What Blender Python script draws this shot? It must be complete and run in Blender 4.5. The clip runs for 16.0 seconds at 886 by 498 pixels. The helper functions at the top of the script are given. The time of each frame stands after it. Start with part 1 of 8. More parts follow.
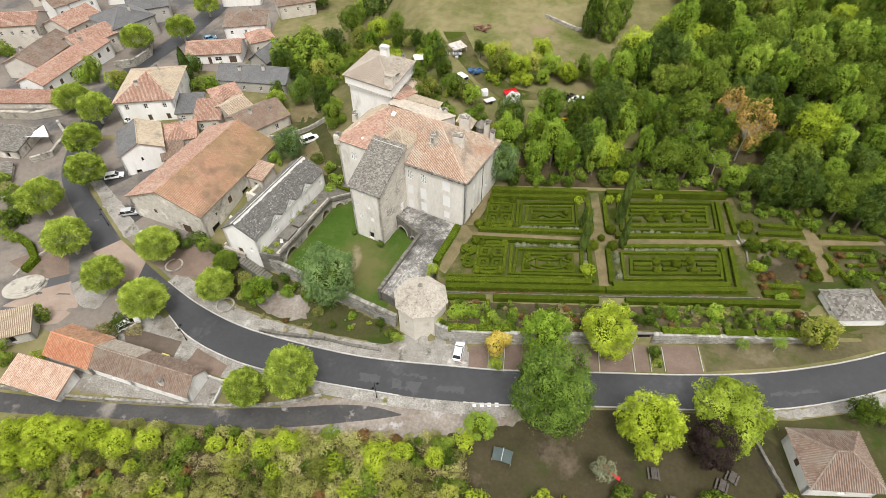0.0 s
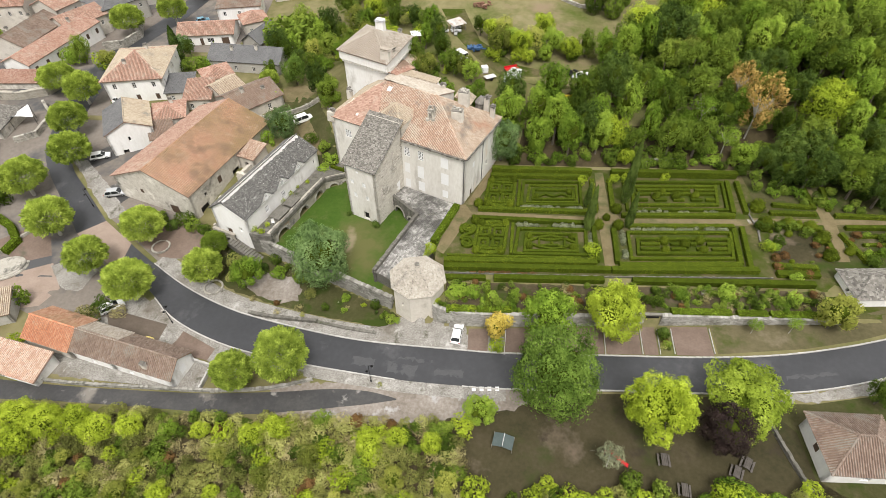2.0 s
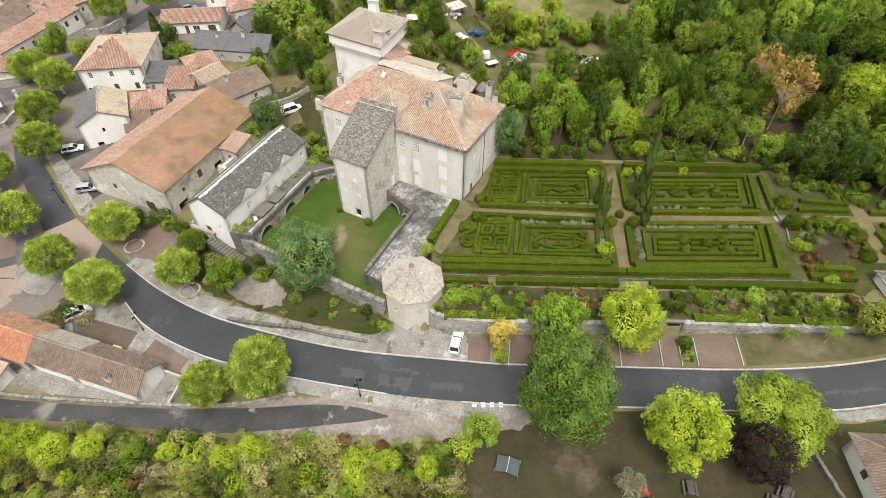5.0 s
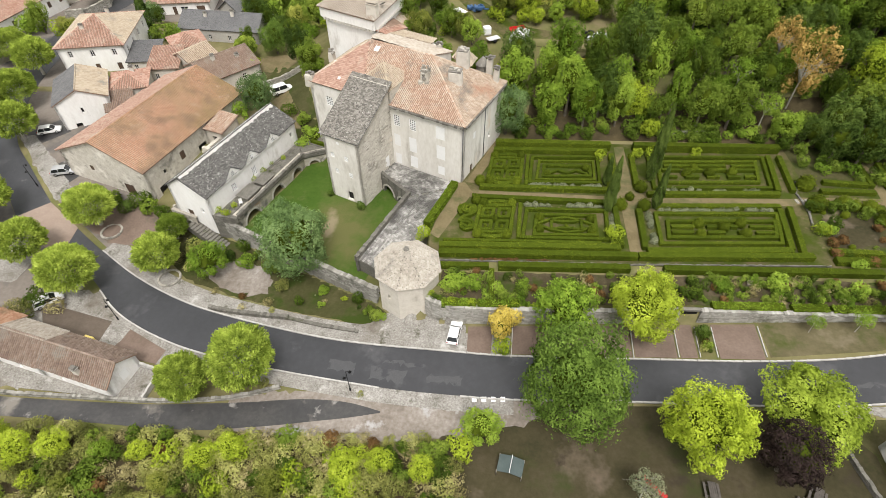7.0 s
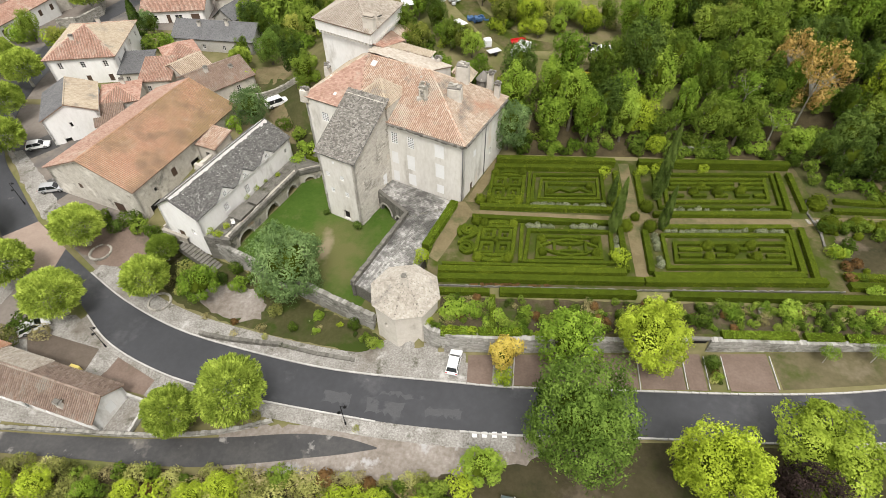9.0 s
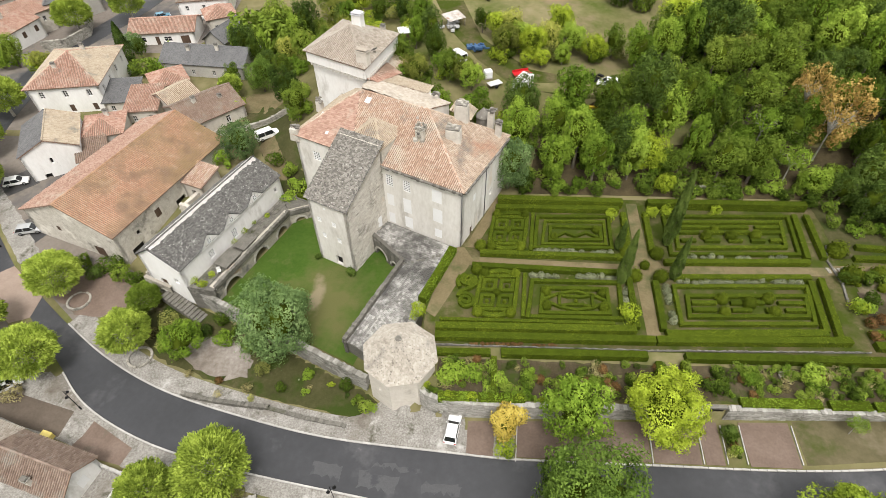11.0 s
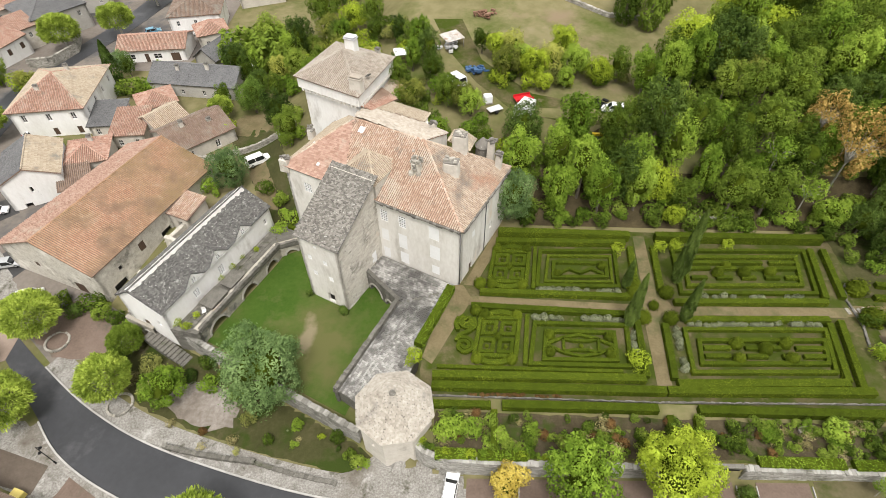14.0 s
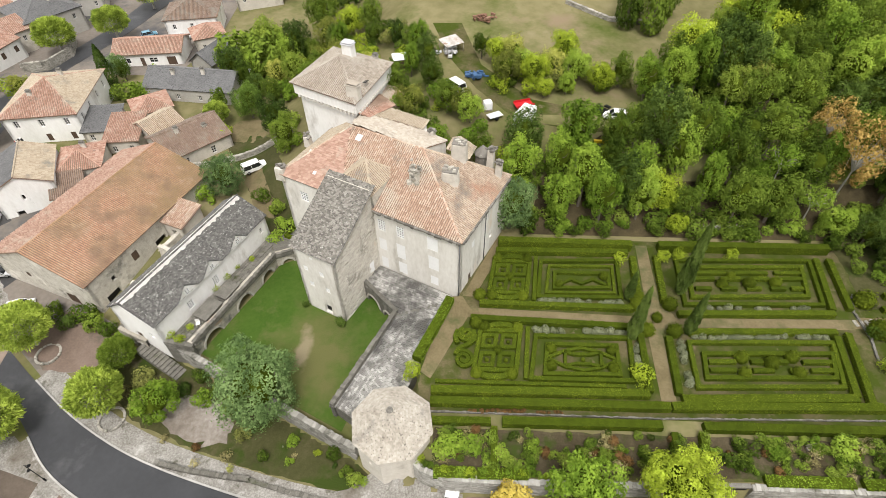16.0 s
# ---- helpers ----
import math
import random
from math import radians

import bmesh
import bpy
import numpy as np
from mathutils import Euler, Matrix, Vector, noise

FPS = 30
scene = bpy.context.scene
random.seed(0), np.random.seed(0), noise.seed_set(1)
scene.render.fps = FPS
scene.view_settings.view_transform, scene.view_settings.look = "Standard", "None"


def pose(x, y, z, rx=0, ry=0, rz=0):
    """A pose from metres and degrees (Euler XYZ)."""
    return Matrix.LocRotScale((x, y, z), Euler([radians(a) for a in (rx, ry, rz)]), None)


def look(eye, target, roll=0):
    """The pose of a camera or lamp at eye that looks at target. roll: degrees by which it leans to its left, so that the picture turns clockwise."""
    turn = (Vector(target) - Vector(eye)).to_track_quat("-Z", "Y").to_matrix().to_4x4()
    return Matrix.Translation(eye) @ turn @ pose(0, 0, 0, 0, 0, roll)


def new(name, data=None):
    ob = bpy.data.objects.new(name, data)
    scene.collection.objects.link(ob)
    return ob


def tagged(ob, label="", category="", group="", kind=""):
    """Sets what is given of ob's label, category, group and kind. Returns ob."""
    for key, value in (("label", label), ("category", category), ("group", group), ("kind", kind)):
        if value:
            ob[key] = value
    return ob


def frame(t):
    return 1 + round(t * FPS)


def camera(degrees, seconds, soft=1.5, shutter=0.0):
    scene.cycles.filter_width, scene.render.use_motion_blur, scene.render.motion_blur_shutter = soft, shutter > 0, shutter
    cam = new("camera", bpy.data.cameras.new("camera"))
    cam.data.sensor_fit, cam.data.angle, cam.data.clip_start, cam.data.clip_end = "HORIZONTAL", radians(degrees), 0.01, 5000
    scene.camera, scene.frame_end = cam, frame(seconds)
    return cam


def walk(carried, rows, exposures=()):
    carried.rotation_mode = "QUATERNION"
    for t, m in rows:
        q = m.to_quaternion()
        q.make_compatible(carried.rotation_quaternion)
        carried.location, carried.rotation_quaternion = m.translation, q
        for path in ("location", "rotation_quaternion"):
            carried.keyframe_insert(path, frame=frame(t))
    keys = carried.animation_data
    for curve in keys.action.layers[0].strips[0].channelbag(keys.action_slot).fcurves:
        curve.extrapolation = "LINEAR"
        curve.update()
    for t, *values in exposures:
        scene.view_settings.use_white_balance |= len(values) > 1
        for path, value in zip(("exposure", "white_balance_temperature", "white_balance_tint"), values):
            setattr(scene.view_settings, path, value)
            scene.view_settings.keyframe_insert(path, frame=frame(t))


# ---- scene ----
cam = camera(79.3, 16.0, soft=0.7)
METRES, EYE, TILT, LEAN, TURN = 46.0, 84.0, 0.0, 0.0, 2.5
ROWS = [
    (0.0, 0.0, 0.0, 0.0, -0.13, -46.16, 0.13),
    (0.5, 0.0007, -0.0025, -0.0348, -0.13, -46.17, 0.14),
    (1.0, 0.0032, -0.0035, -0.0691, -0.12, -46.19, 0.16),
    (1.5, 0.0064, -0.0029, -0.1025, -0.12, -46.22, 0.17),
    (2.0, 0.0094, 0.0114, -0.13, -0.12, -46.26, 0.18),
    (2.5, 0.0116, 0.0371, -0.132, -0.12, -46.29, 0.19),
    (3.0, 0.0131, 0.0595, -0.1392, -0.09, -46.27, 0.2),
    (3.5, 0.0146, 0.0821, -0.1653, -0.08, -46.26, 0.21),
    (6.0, 0.0256, 0.1815, -0.3415, -0.04, -46.31, 0.28),
    (6.5, 0.028, 0.1959, -0.3761, -0.03, -46.33, 0.28),
    (7.0, 0.0306, 0.2015, -0.4053, -0.01, -46.37, 0.29),
    (7.5, 0.0322, 0.2076, -0.4097, -0.0, -46.42, 0.31),
    (8.0, 0.0332, 0.227, -0.4071, -0.02, -46.47, 0.31),
    (8.5, 0.0338, 0.2607, -0.4014, -0.01, -46.48, 0.32),
    (9.0, 0.0345, 0.305, -0.3943, -0.02, -46.48, 0.34),
    (9.5, 0.0359, 0.3566, -0.3859, -0.01, -46.5, 0.35),
    (10.0, 0.0378, 0.4107, -0.3759, -0.02, -46.5, 0.36),
    (12.5, 0.0484, 0.5961, -0.3422, -0.04, -46.42, 0.44),
    (13.0, 0.0496, 0.6183, -0.3421, -0.05, -46.4, 0.45),
    (13.5, 0.0509, 0.638, -0.3417, -0.05, -46.37, 0.45),
    (14.0, 0.0521, 0.656, -0.3416, -0.06, -46.36, 0.47),
    (14.5, 0.0531, 0.6702, -0.3418, -0.06, -46.38, 0.46),
    (15.0, 0.0538, 0.6811, -0.3429, -0.07, -46.36, 0.47),
    (15.5, 0.0544, 0.6933, -0.3434, -0.08, -46.37, 0.47),
    (16.0, 0.0552, 0.7051, -0.3437, -0.08, -46.37, 0.47),
]
walk(cam, [(t, pose(0, 0, EYE, TILT, LEAN, TURN) @ pose(METRES * x, METRES * y, METRES * z, 90 + pitch, roll, yaw)) for t, x, y, z, yaw, pitch, roll in ROWS],
     exposures=[(0.0, 0.45), (16.0, 0.45)])

# ---- world and light: a bright overcast afternoon ----
CLOUD_LOW, CLOUD_HIGH = 0.5, 1.6
world = bpy.data.worlds.new("overcast_sky")
world.use_nodes = True
scene.world = world
wn = world.node_tree.nodes
sky = wn.new("ShaderNodeTexSky")
sky.sky_type, sky.sun_disc = "NISHITA", False
sky.sun_elevation, sky.sun_rotation = radians(61), radians(173)
sky.air_density, sky.dust_density, sky.ozone_density = 1.0, 4.0, 1.0
veil = wn.new("ShaderNodeMix")
veil.data_type = "RGBA"
veil.inputs["Factor"].default_value = 0.78
zen = wn.new("ShaderNodeTexCoord")                       # an overcast sky is brightest overhead
sep, lift_ = wn.new("ShaderNodeSeparateXYZ"), wn.new("ShaderNodeMapRange")
lift_.inputs["To Min"].default_value, lift_.inputs["To Max"].default_value = CLOUD_LOW, CLOUD_HIGH
cloud = wn.new("ShaderNodeMix")
cloud.data_type, cloud.blend_type = "RGBA", "MULTIPLY"
cloud.inputs["Factor"].default_value = 1.0
cloud.inputs["A"].default_value = (7.5, 7.3, 6.9, 1)     # cloud cover evens out the blue
world.node_tree.links.new(zen.outputs["Generated"], sep.inputs[0])
world.node_tree.links.new(sep.outputs["Z"], lift_.inputs["Value"])
world.node_tree.links.new(lift_.outputs["Result"], cloud.inputs["B"])
world.node_tree.links.new(cloud.outputs["Result"], veil.inputs["B"])
world.node_tree.links.new(sky.outputs[0], veil.inputs["A"])
world.node_tree.links.new(veil.outputs["Result"], wn["Background"].inputs["Color"])
wn["Background"].inputs["Strength"].default_value = 0.127
sun = new("sun", bpy.data.lights.new("sun", "SUN"))
sun.data.energy, sun.data.angle, sun.data.color = 2.5, radians(20), (1.0, 0.965, 0.92)
sun.matrix_world = look((6, -48, 88), (0, 0, 0))


# ---- materials ----
def material(name, cols, scale=1.0, detail=6.0, rough=0.85, bump=0.2, bump_scale=None, island=0.0, stain=None,
             each=0.0, metal=0.0, leafy=0.0, stretch=None, fine=0.35, spec=0.3):
    """cols: dark to light colours over a noise at that scale; island: how much single pieces differ; stain: (colour, scale, from, to);
    each: how much whole objects differ; leafy: light let through; stretch: scale along x, y, z."""
    m = bpy.data.materials.new(name)
    m.use_nodes = True
    n, l = m.node_tree.nodes, m.node_tree.links
    p = n["Principled BSDF"]
    tex = n.new("ShaderNodeTexCoord")
    coord = tex.outputs["Object"]
    if stretch:
        mp = n.new("ShaderNodeMapping")
        mp.inputs["Scale"].default_value = stretch
        l.new(coord, mp.inputs["Vector"])
        coord = mp.outputs["Vector"]

    def noise_at(s, d, rough_=0.6):
        t = n.new("ShaderNodeTexNoise")
        t.inputs["Scale"].default_value, t.inputs["Detail"].default_value, t.inputs["Roughness"].default_value = s, d, rough_
        l.new(coord, t.inputs["Vector"])
        return t.outputs["Fac"]

    def math_node(op, a, b, clamp=False):
        t = n.new("ShaderNodeMath")
        t.operation, t.use_clamp = op, clamp
        for sock, v in zip(t.inputs, (a, b)):
            if isinstance(v, (int, float)):
                sock.default_value = v
            else:
                l.new(v, sock)
        return t.outputs[0]

    big, small = noise_at(scale, detail), noise_at(scale * 11.0, 4.0)
    f = math_node("ADD", math_node("MULTIPLY", big, 1 - fine), math_node("MULTIPLY", small, fine))
    f = math_node("ADD", math_node("MULTIPLY", math_node("SUBTRACT", f, 0.5), 2.2), 0.5)
    if island:
        geo = n.new("ShaderNodeNewGeometry")
        f = math_node("ADD", math_node("MULTIPLY", f, 1 - island), math_node("MULTIPLY", geo.outputs["Random Per Island"], island))
    if each:
        info = n.new("ShaderNodeObjectInfo")
        f = math_node("ADD", math_node("MULTIPLY", f, 1 - each), math_node("MULTIPLY", info.outputs["Random"], each))
    ramp = n.new("ShaderNodeValToRGB")
    while len(ramp.color_ramp.elements) < len(cols):
        ramp.color_ramp.elements.new(0.5)
    for i, (e, c) in enumerate(zip(ramp.color_ramp.elements, cols)):
        e.position, e.color = 0.08 + 0.84 * i / max(1, len(cols) - 1), (*c, 1)
    l.new(f, ramp.inputs["Fac"])
    col = ramp.outputs["Color"]
    for s in (stain if isinstance(stain, list) else [stain] if stain else []):
        c, sc, lo, hi = s
        mr = n.new("ShaderNodeMapRange")
        mr.inputs["From Min"].default_value, mr.inputs["From Max"].default_value = lo, hi
        l.new(noise_at(sc, 5.0, 0.65), mr.inputs["Value"])
        mx = n.new("ShaderNodeMix")
        mx.data_type = "RGBA"
        l.new(mr.outputs["Result"], mx.inputs["Factor"])
        l.new(col, mx.inputs["A"])
        mx.inputs["B"].default_value = (*c, 1)
        col = mx.outputs["Result"]
    l.new(col, p.inputs["Base Color"])
    p.inputs["Roughness"].default_value, p.inputs["Metallic"].default_value = rough, metal
    p.inputs["Specular IOR Level"].default_value = spec
    if bump:
        b = n.new("ShaderNodeBump")
        b.inputs["Strength"].default_value, b.inputs["Distance"].default_value = bump, 0.12
        l.new(noise_at(bump_scale or scale * 6, 5.0), b.inputs["Height"])
        l.new(b.outputs["Normal"], p.inputs["Normal"])
    if leafy:
        tr = n.new("ShaderNodeBsdfTranslucent")
        l.new(col, tr.inputs["Color"])
        mixs = n.new("ShaderNodeMixShader")
        mixs.inputs["Fac"].default_value = leafy
        l.new(p.outputs[0], mixs.inputs[1])
        l.new(tr.outputs[0], mixs.inputs[2])
        l.new(mixs.outputs[0], n["Material Output"].inputs["Surface"])
    return m


M = {}
M["ground"] = material("dry_grass", [(.095, .090, .038), (.140, .128, .060), (.185, .165, .085), (.215, .185, .110)], .035, 8, 1, .5, .9,
                       stain=[((.075, .095, .022), .09, .48, .70), ((.20, .155, .10), .06, .60, .74)], spec=.04)
# Leaf litter, its colour darkened further for the shade under the trees.
M["litter"] = material("leaf_litter", [(.030, .024, .014), (.055, .045, .024), (.085, .066, .035)], .4, 6, 1, .6, 3, spec=.1)
M["court_lawn"] = material("court_lawn", [(.034, .072, .009), (.050, .092, .013), (.072, .106, .022)], .16, 7, 1, .35, 5, stain=[((.085, .10, .030), .3, .56, .70)], spec=.15)
n_, l_ = M["court_lawn"].node_tree.nodes, M["court_lawn"].node_tree.links
for centre, size, near, far, tone in (((-19.5, 73.5, 0), (.9, .75, 0), 8.2, 2.0, (.100, .102, .036)), ((-21.9, 74.8, 0), (2.3, .8, 0), 3.2, 1.4, (.20, .170, .105))):
    tc, mp, dist, wob, mr, mx = [n_.new("ShaderNode" + k) for k in ("TexCoord", "Mapping", "VectorMath", "TexNoise", "MapRange", "Mix")]
    mp.inputs["Location"].default_value = [-c * s_ for c, s_ in zip(centre, size)]
    mp.inputs["Scale"].default_value = size
    dist.operation = "LENGTH"
    wob.inputs["Scale"].default_value, wob.inputs["Detail"].default_value = .35, 6
    ad = n_.new("ShaderNodeMath")
    ad.operation = "MULTIPLY_ADD"
    ad.inputs[1].default_value, mx.data_type = -14.0 if near > 6 else -7.0, "RGBA"
    l_.new(tc.outputs["Object"], mp.inputs["Vector"])
    l_.new(tc.outputs["Object"], wob.inputs["Vector"])
    l_.new(mp.outputs["Vector"], dist.inputs[0])
    l_.new(wob.outputs["Fac"], ad.inputs[0])
    l_.new(dist.outputs["Value"], ad.inputs[2])
    off_ = -7.0 if near > 6 else -3.5
    mr.inputs["From Min"].default_value, mr.inputs["From Max"].default_value = near + off_, far + off_
    l_.new(ad.outputs[0], mr.inputs["Value"])
    l_.new(mr.outputs["Result"], mx.inputs["Factor"])
    base_ = n_["Principled BSDF"].inputs["Base Color"]
    l_.new(base_.links[0].from_socket, mx.inputs["A"])
    mx.inputs["B"].default_value = (*tone, 1)
    l_.new(mx.outputs["Result"], base_)
M["worn_lawn"] = material("worn_lawn", [(0.031, 0.030, 0.015), (0.052, 0.045, 0.024), (0.072, 0.059, 0.037)], .16, 7, 1, .4, 4,
                          stain=[((0.038, 0.047, 0.015), .12, .54, .68), ((0.122, 0.096, 0.071), .09, .58, .70), ((0.041, 0.033, 0.023), .2, .6, .7)], spec=.1)
M["asphalt"] = material("dark_asphalt", [(.026, .027, .030), (.034, .035, .039), (.046, .047, .052)], .10, 6, .5, .1, 14,
                        stain=[((.070, .070, .074), .11, .56, .68), ((.115, .112, .112), .22, .68, .74)], spec=.45)
# The pale stains paint in wet streaks and puddles that reflect the sky.
M["old_asphalt"] = material("old_asphalt", [(.026, .026, .027), (.042, .041, .041), (.070, .067, .063)], .16, 7, .5, .15, 9,
                            stain=[((.17, .155, .135), .14, .56, .68), ((.23, .22, .205), .35, .62, .70)], spec=.4)
M["street"] = material("village_street", [(0.120, 0.102, 0.086), (0.166, 0.144, 0.124), (0.212, 0.188, 0.164)], .12, 7, .9, .2, 6,
                       stain=[((0.072, 0.072, 0.074), .05, .5, .62)])
M["gravel"] = material("pale_gravel", [(0.113, 0.102, 0.086), (0.194, 0.183, 0.164), (0.288, 0.276, 0.254), (0.405, 0.392, 0.367)], .4, 8, .95, .6, 5,
                       stain=[((0.117, 0.099, 0.077), .10, .52, .66), ((0.432, 0.419, 0.396), .3, .6, .7), ((0.081, 0.077, 0.054), .45, .58, .70)], fine=.6)
M["redgravel"] = material("reddish_gravel", [(0.112, 0.082, 0.064), (0.153, 0.112, 0.089), (0.187, 0.142, 0.116)], .3, 6, .95, .2, 9,
                          stain=[((0.098, 0.089, 0.064), .2, .58, .7)])
M["yardearth"] = material("dark_yard_earth", [(.072, .056, .043), (.098, .078, .061), (.125, .101, .080)], .3, 6, .95, .2, 9, stain=[((.060, .056, .040), .2, .58, .7)])
M["brickpave"] = material("brick_paving", [(0.221, 0.166, 0.132), (0.264, 0.204, 0.166), (0.306, 0.242, 0.200)], .3, 6, .85, .2, 9)
M["dirt"] = material("garden_soil", [(0.059, 0.055, 0.023), (0.090, 0.080, 0.038), (0.131, 0.110, 0.061)], .3, 7, 1, .5, 5,
                     stain=[((0.045, 0.062, 0.010), .22, .40, .58), ((0.135, 0.113, 0.068), .5, .62, .72)], spec=.04)
M["path"] = material("sandy_path", [(.112, .092, .048), (.155, .126, .070), (.19, .156, .093)], .35, 7, 1, .3, 6,
                     stain=[((.085, .09, .038), .25, .52, .68)], spec=.04)
M["wall"] = material("lime_render", [(0.498, 0.466, 0.413), (0.604, 0.578, 0.530), (0.689, 0.668, 0.625), (0.742, 0.726, 0.689)], .2, 8, .92, .35, 3,
                     stain=[((0.403, 0.376, 0.329), .25, .56, .72), ((0.318, 0.302, 0.276), .55, .64, .78), ((0.636, 0.519, 0.403), .16, .64, .76)], stretch=(1, 1, .38))
M["rubble"] = material("rubble_stone_wall", [(0.289, 0.262, 0.214), (0.449, 0.417, 0.358), (0.578, 0.546, 0.487), (0.653, 0.626, 0.567)], 1.1, 7, .95, 1.0, 3.2,
                       stain=[((0.685, 0.653, 0.589), .28, .54, .64), ((0.214, 0.203, 0.177), .35, .58, .70)], fine=.55)
M["flankstone"] = material("pale_rubble_stones", [(.33, .30, .25), (.47, .44, .385), (.58, .55, .49), (.66, .635, .58)], .5, 7, .95, .6, 4, island=.22,
                         stain=[((.27, .25, .215), .3, .56, .68), ((.55, .46, .36), .25, .62, .72)], fine=.5)
M["ashlar"] = material("weathered_limestone", [(0.258, 0.237, 0.198), (0.370, 0.344, 0.292), (0.464, 0.434, 0.378)], .5, 7, .95, .6, 4,
                       stain=[((0.129, 0.125, 0.116), .3, .54, .66), ((0.310, 0.215, 0.146), .18, .64, .72)], island=.35, fine=.5)
M["whitewall"] = material("white_render", [(0.645, 0.629, 0.598), (0.749, 0.738, 0.718), (0.822, 0.816, 0.801)], .22, 7, .9, .2, 4,
                          stain=[((0.489, 0.463, 0.426), .25, .58, .74), ((0.374, 0.359, 0.333), .5, .66, .78)], stretch=(1, 1, .4))
M["beige"] = material("beige_render", [(.44, .405, .355), (.54, .502, .448), (.62, .585, .53)], .2, 7, .92, .3, 4,
                      stain=[((.35, .32, .275), .25, .56, .7)])
M["greywall"] = material("grey_render", [(.30, .285, .26), (.38, .365, .335), (.46, .44, .41)], .2, 7, .92, .3, 4)
TILE = [(.27, .175, .125), (.37, .245, .175), (.455, .32, .24), (.53, .415, .33), (.60, .52, .435)]
M["tile"] = material("clay_roof_tile", TILE, .16, 6, .9, .25, 6, island=.5, stain=[((.50, .44, .36), .22, .50, .64), ((.22, .19, .155), .45, .60, .72)])
M["tile_new"] = material("orange_roof_tile", [(.29, .15, .088), (.38, .212, .135), (.455, .282, .19), (.51, .36, .262)], .12, 6, .9, .2, 6, island=.35,
                         stain=[((.25, .175, .085), .06, .42, .62), ((.40, .29, .20), .3, .58, .7), ((.19, .125, .08), .22, .52, .68)])
M["tile_red"] = material("red_roof_tile", [(.27, .145, .105), (.37, .215, .16), (.45, .29, .228), (.53, .40, .33)], .2, 6, .9, .2, 6, island=.5,
                         stain=[((.46, .37, .30), .30, .54, .66), ((.25, .20, .165), .5, .60, .72)])
M["tile_brown"] = material("brown_roof_tile", [(0.131, 0.094, 0.074), (0.184, 0.135, 0.107), (0.242, 0.184, 0.148), (0.303, 0.242, 0.201)], .2, 6, .9, .2, 6, island=.45,
                           stain=[((0.238, 0.217, 0.184), .3, .50, .64), ((0.287, 0.156, 0.098), .12, .60, .70)])
M["tile_pale"] = material("pale_roof_tile", [(.34, .275, .20), (.44, .37, .28), (.52, .45, .355)], .2, 6, .9, .2, 6, island=.45,
                          stain=[((.38, .24, .155), .15, .58, .7), ((.25, .235, .20), .3, .56, .68)])
M["tile_faded"] = material("faded_roof_tile", [(.275, .205, .150), (.38, .295, .222), (.46, .375, .295), (.52, .44, .36)], .2, 6, .9, .2, 6, island=.5, stain=[((.37, .215, .145), .16, .52, .66), ((.22, .20, .17), .22, .54, .68)])
M["tile_orange"] = material("bright_orange_roof_tile", [(.33, .13, .07), (.43, .18, .10), (.50, .24, .14), (.56, .33, .21)], .2, 6, .9, .2, 6, island=.45, stain=[((.44, .30, .20), .3, .58, .7)])
M["tile_pink"] = material("pale_pink_roof_tile", [(.42, .25, .18), (.52, .36, .27), (.60, .47, .38), (.66, .56, .48)], .25, 6, .9, .2, 6, island=.5, stain=[((.52, .27, .17), .12, .54, .66), ((.36, .30, .25), .3, .60, .72)])
M["tile_keep"] = material("grey_brown_roof_tile", [(.25, .215, .175), (.335, .295, .245), (.42, .375, .32), (.47, .43, .37)], .2, 6, .9, .2, 6, island=.5,
                          stain=[((.40, .365, .315), .25, .5, .65)])
M["lauze"] = material("grey_stone_slate", [(.088, .081, .071), (.148, .138, .122), (.218, .205, .183), (.31, .296, .265)], .9, 7, .92, .6, 5, island=.62,
                      stain=[((.44, .43, .40), 2.4, .62, .68), ((.085, .082, .076), .8, .60, .72)], fine=.5)
M["lauze_dark"] = material("dark_lichened_slate", [(.055, .053, .050), (.092, .089, .084), (.135, .131, .123), (.20, .195, .185)], .9, 7, .92, .6, 5, island=.5,
                          stain=[((.56, .55, .52), 3.2, .63, .66), ((.30, .295, .28), 1.1, .60, .68)], fine=.5)
M["lauze_pale"] = material("pale_stone_slate", [(0.225, 0.200, 0.165), (0.315, 0.285, 0.240), (0.410, 0.378, 0.328), (0.52, 0.485, 0.43)], .3, 7, .92, .5, 4, island=.3,
                           stain=[((0.216, 0.203, 0.180), .35, .56, .70)])
M["slate"] = material("dark_slate", [(.10, .10, .102), (.145, .145, .147), (.19, .19, .19)], .3, 6, .75, .3, 5, island=.4)
# Deck darker than the tiles: shade of the channels put into its colour.
M["deck"] = material("dark_channel_deck", [(.15, .098, .072), (.215, .148, .11), (.28, .21, .165)], .6, 5, 1, .3)
M["deck_grey"] = material("slate_underlay", [(.05, .05, .048), (.09, .09, .085)], .6, 4, 1, .2)
M["paving"] = material("worn_paving_stone", [(0.130, 0.124, 0.113), (0.259, 0.252, 0.235), (0.389, 0.378, 0.356), (0.508, 0.491, 0.464)], .5, 6, .85, .6, 5, island=.55,
                       stain=[((0.092, 0.089, 0.082), .16, .46, .60), ((0.130, 0.127, 0.119), .9, .58, .7)], fine=.5)
M["stone"] = material("pale_drystone", [(.19, .178, .15), (.29, .272, .235), (.39, .37, .325), (.48, .455, .41)], .6, 6, .95, .6, 5, island=.55,
                      stain=[((.12, .115, .10), .4, .54, .66)])
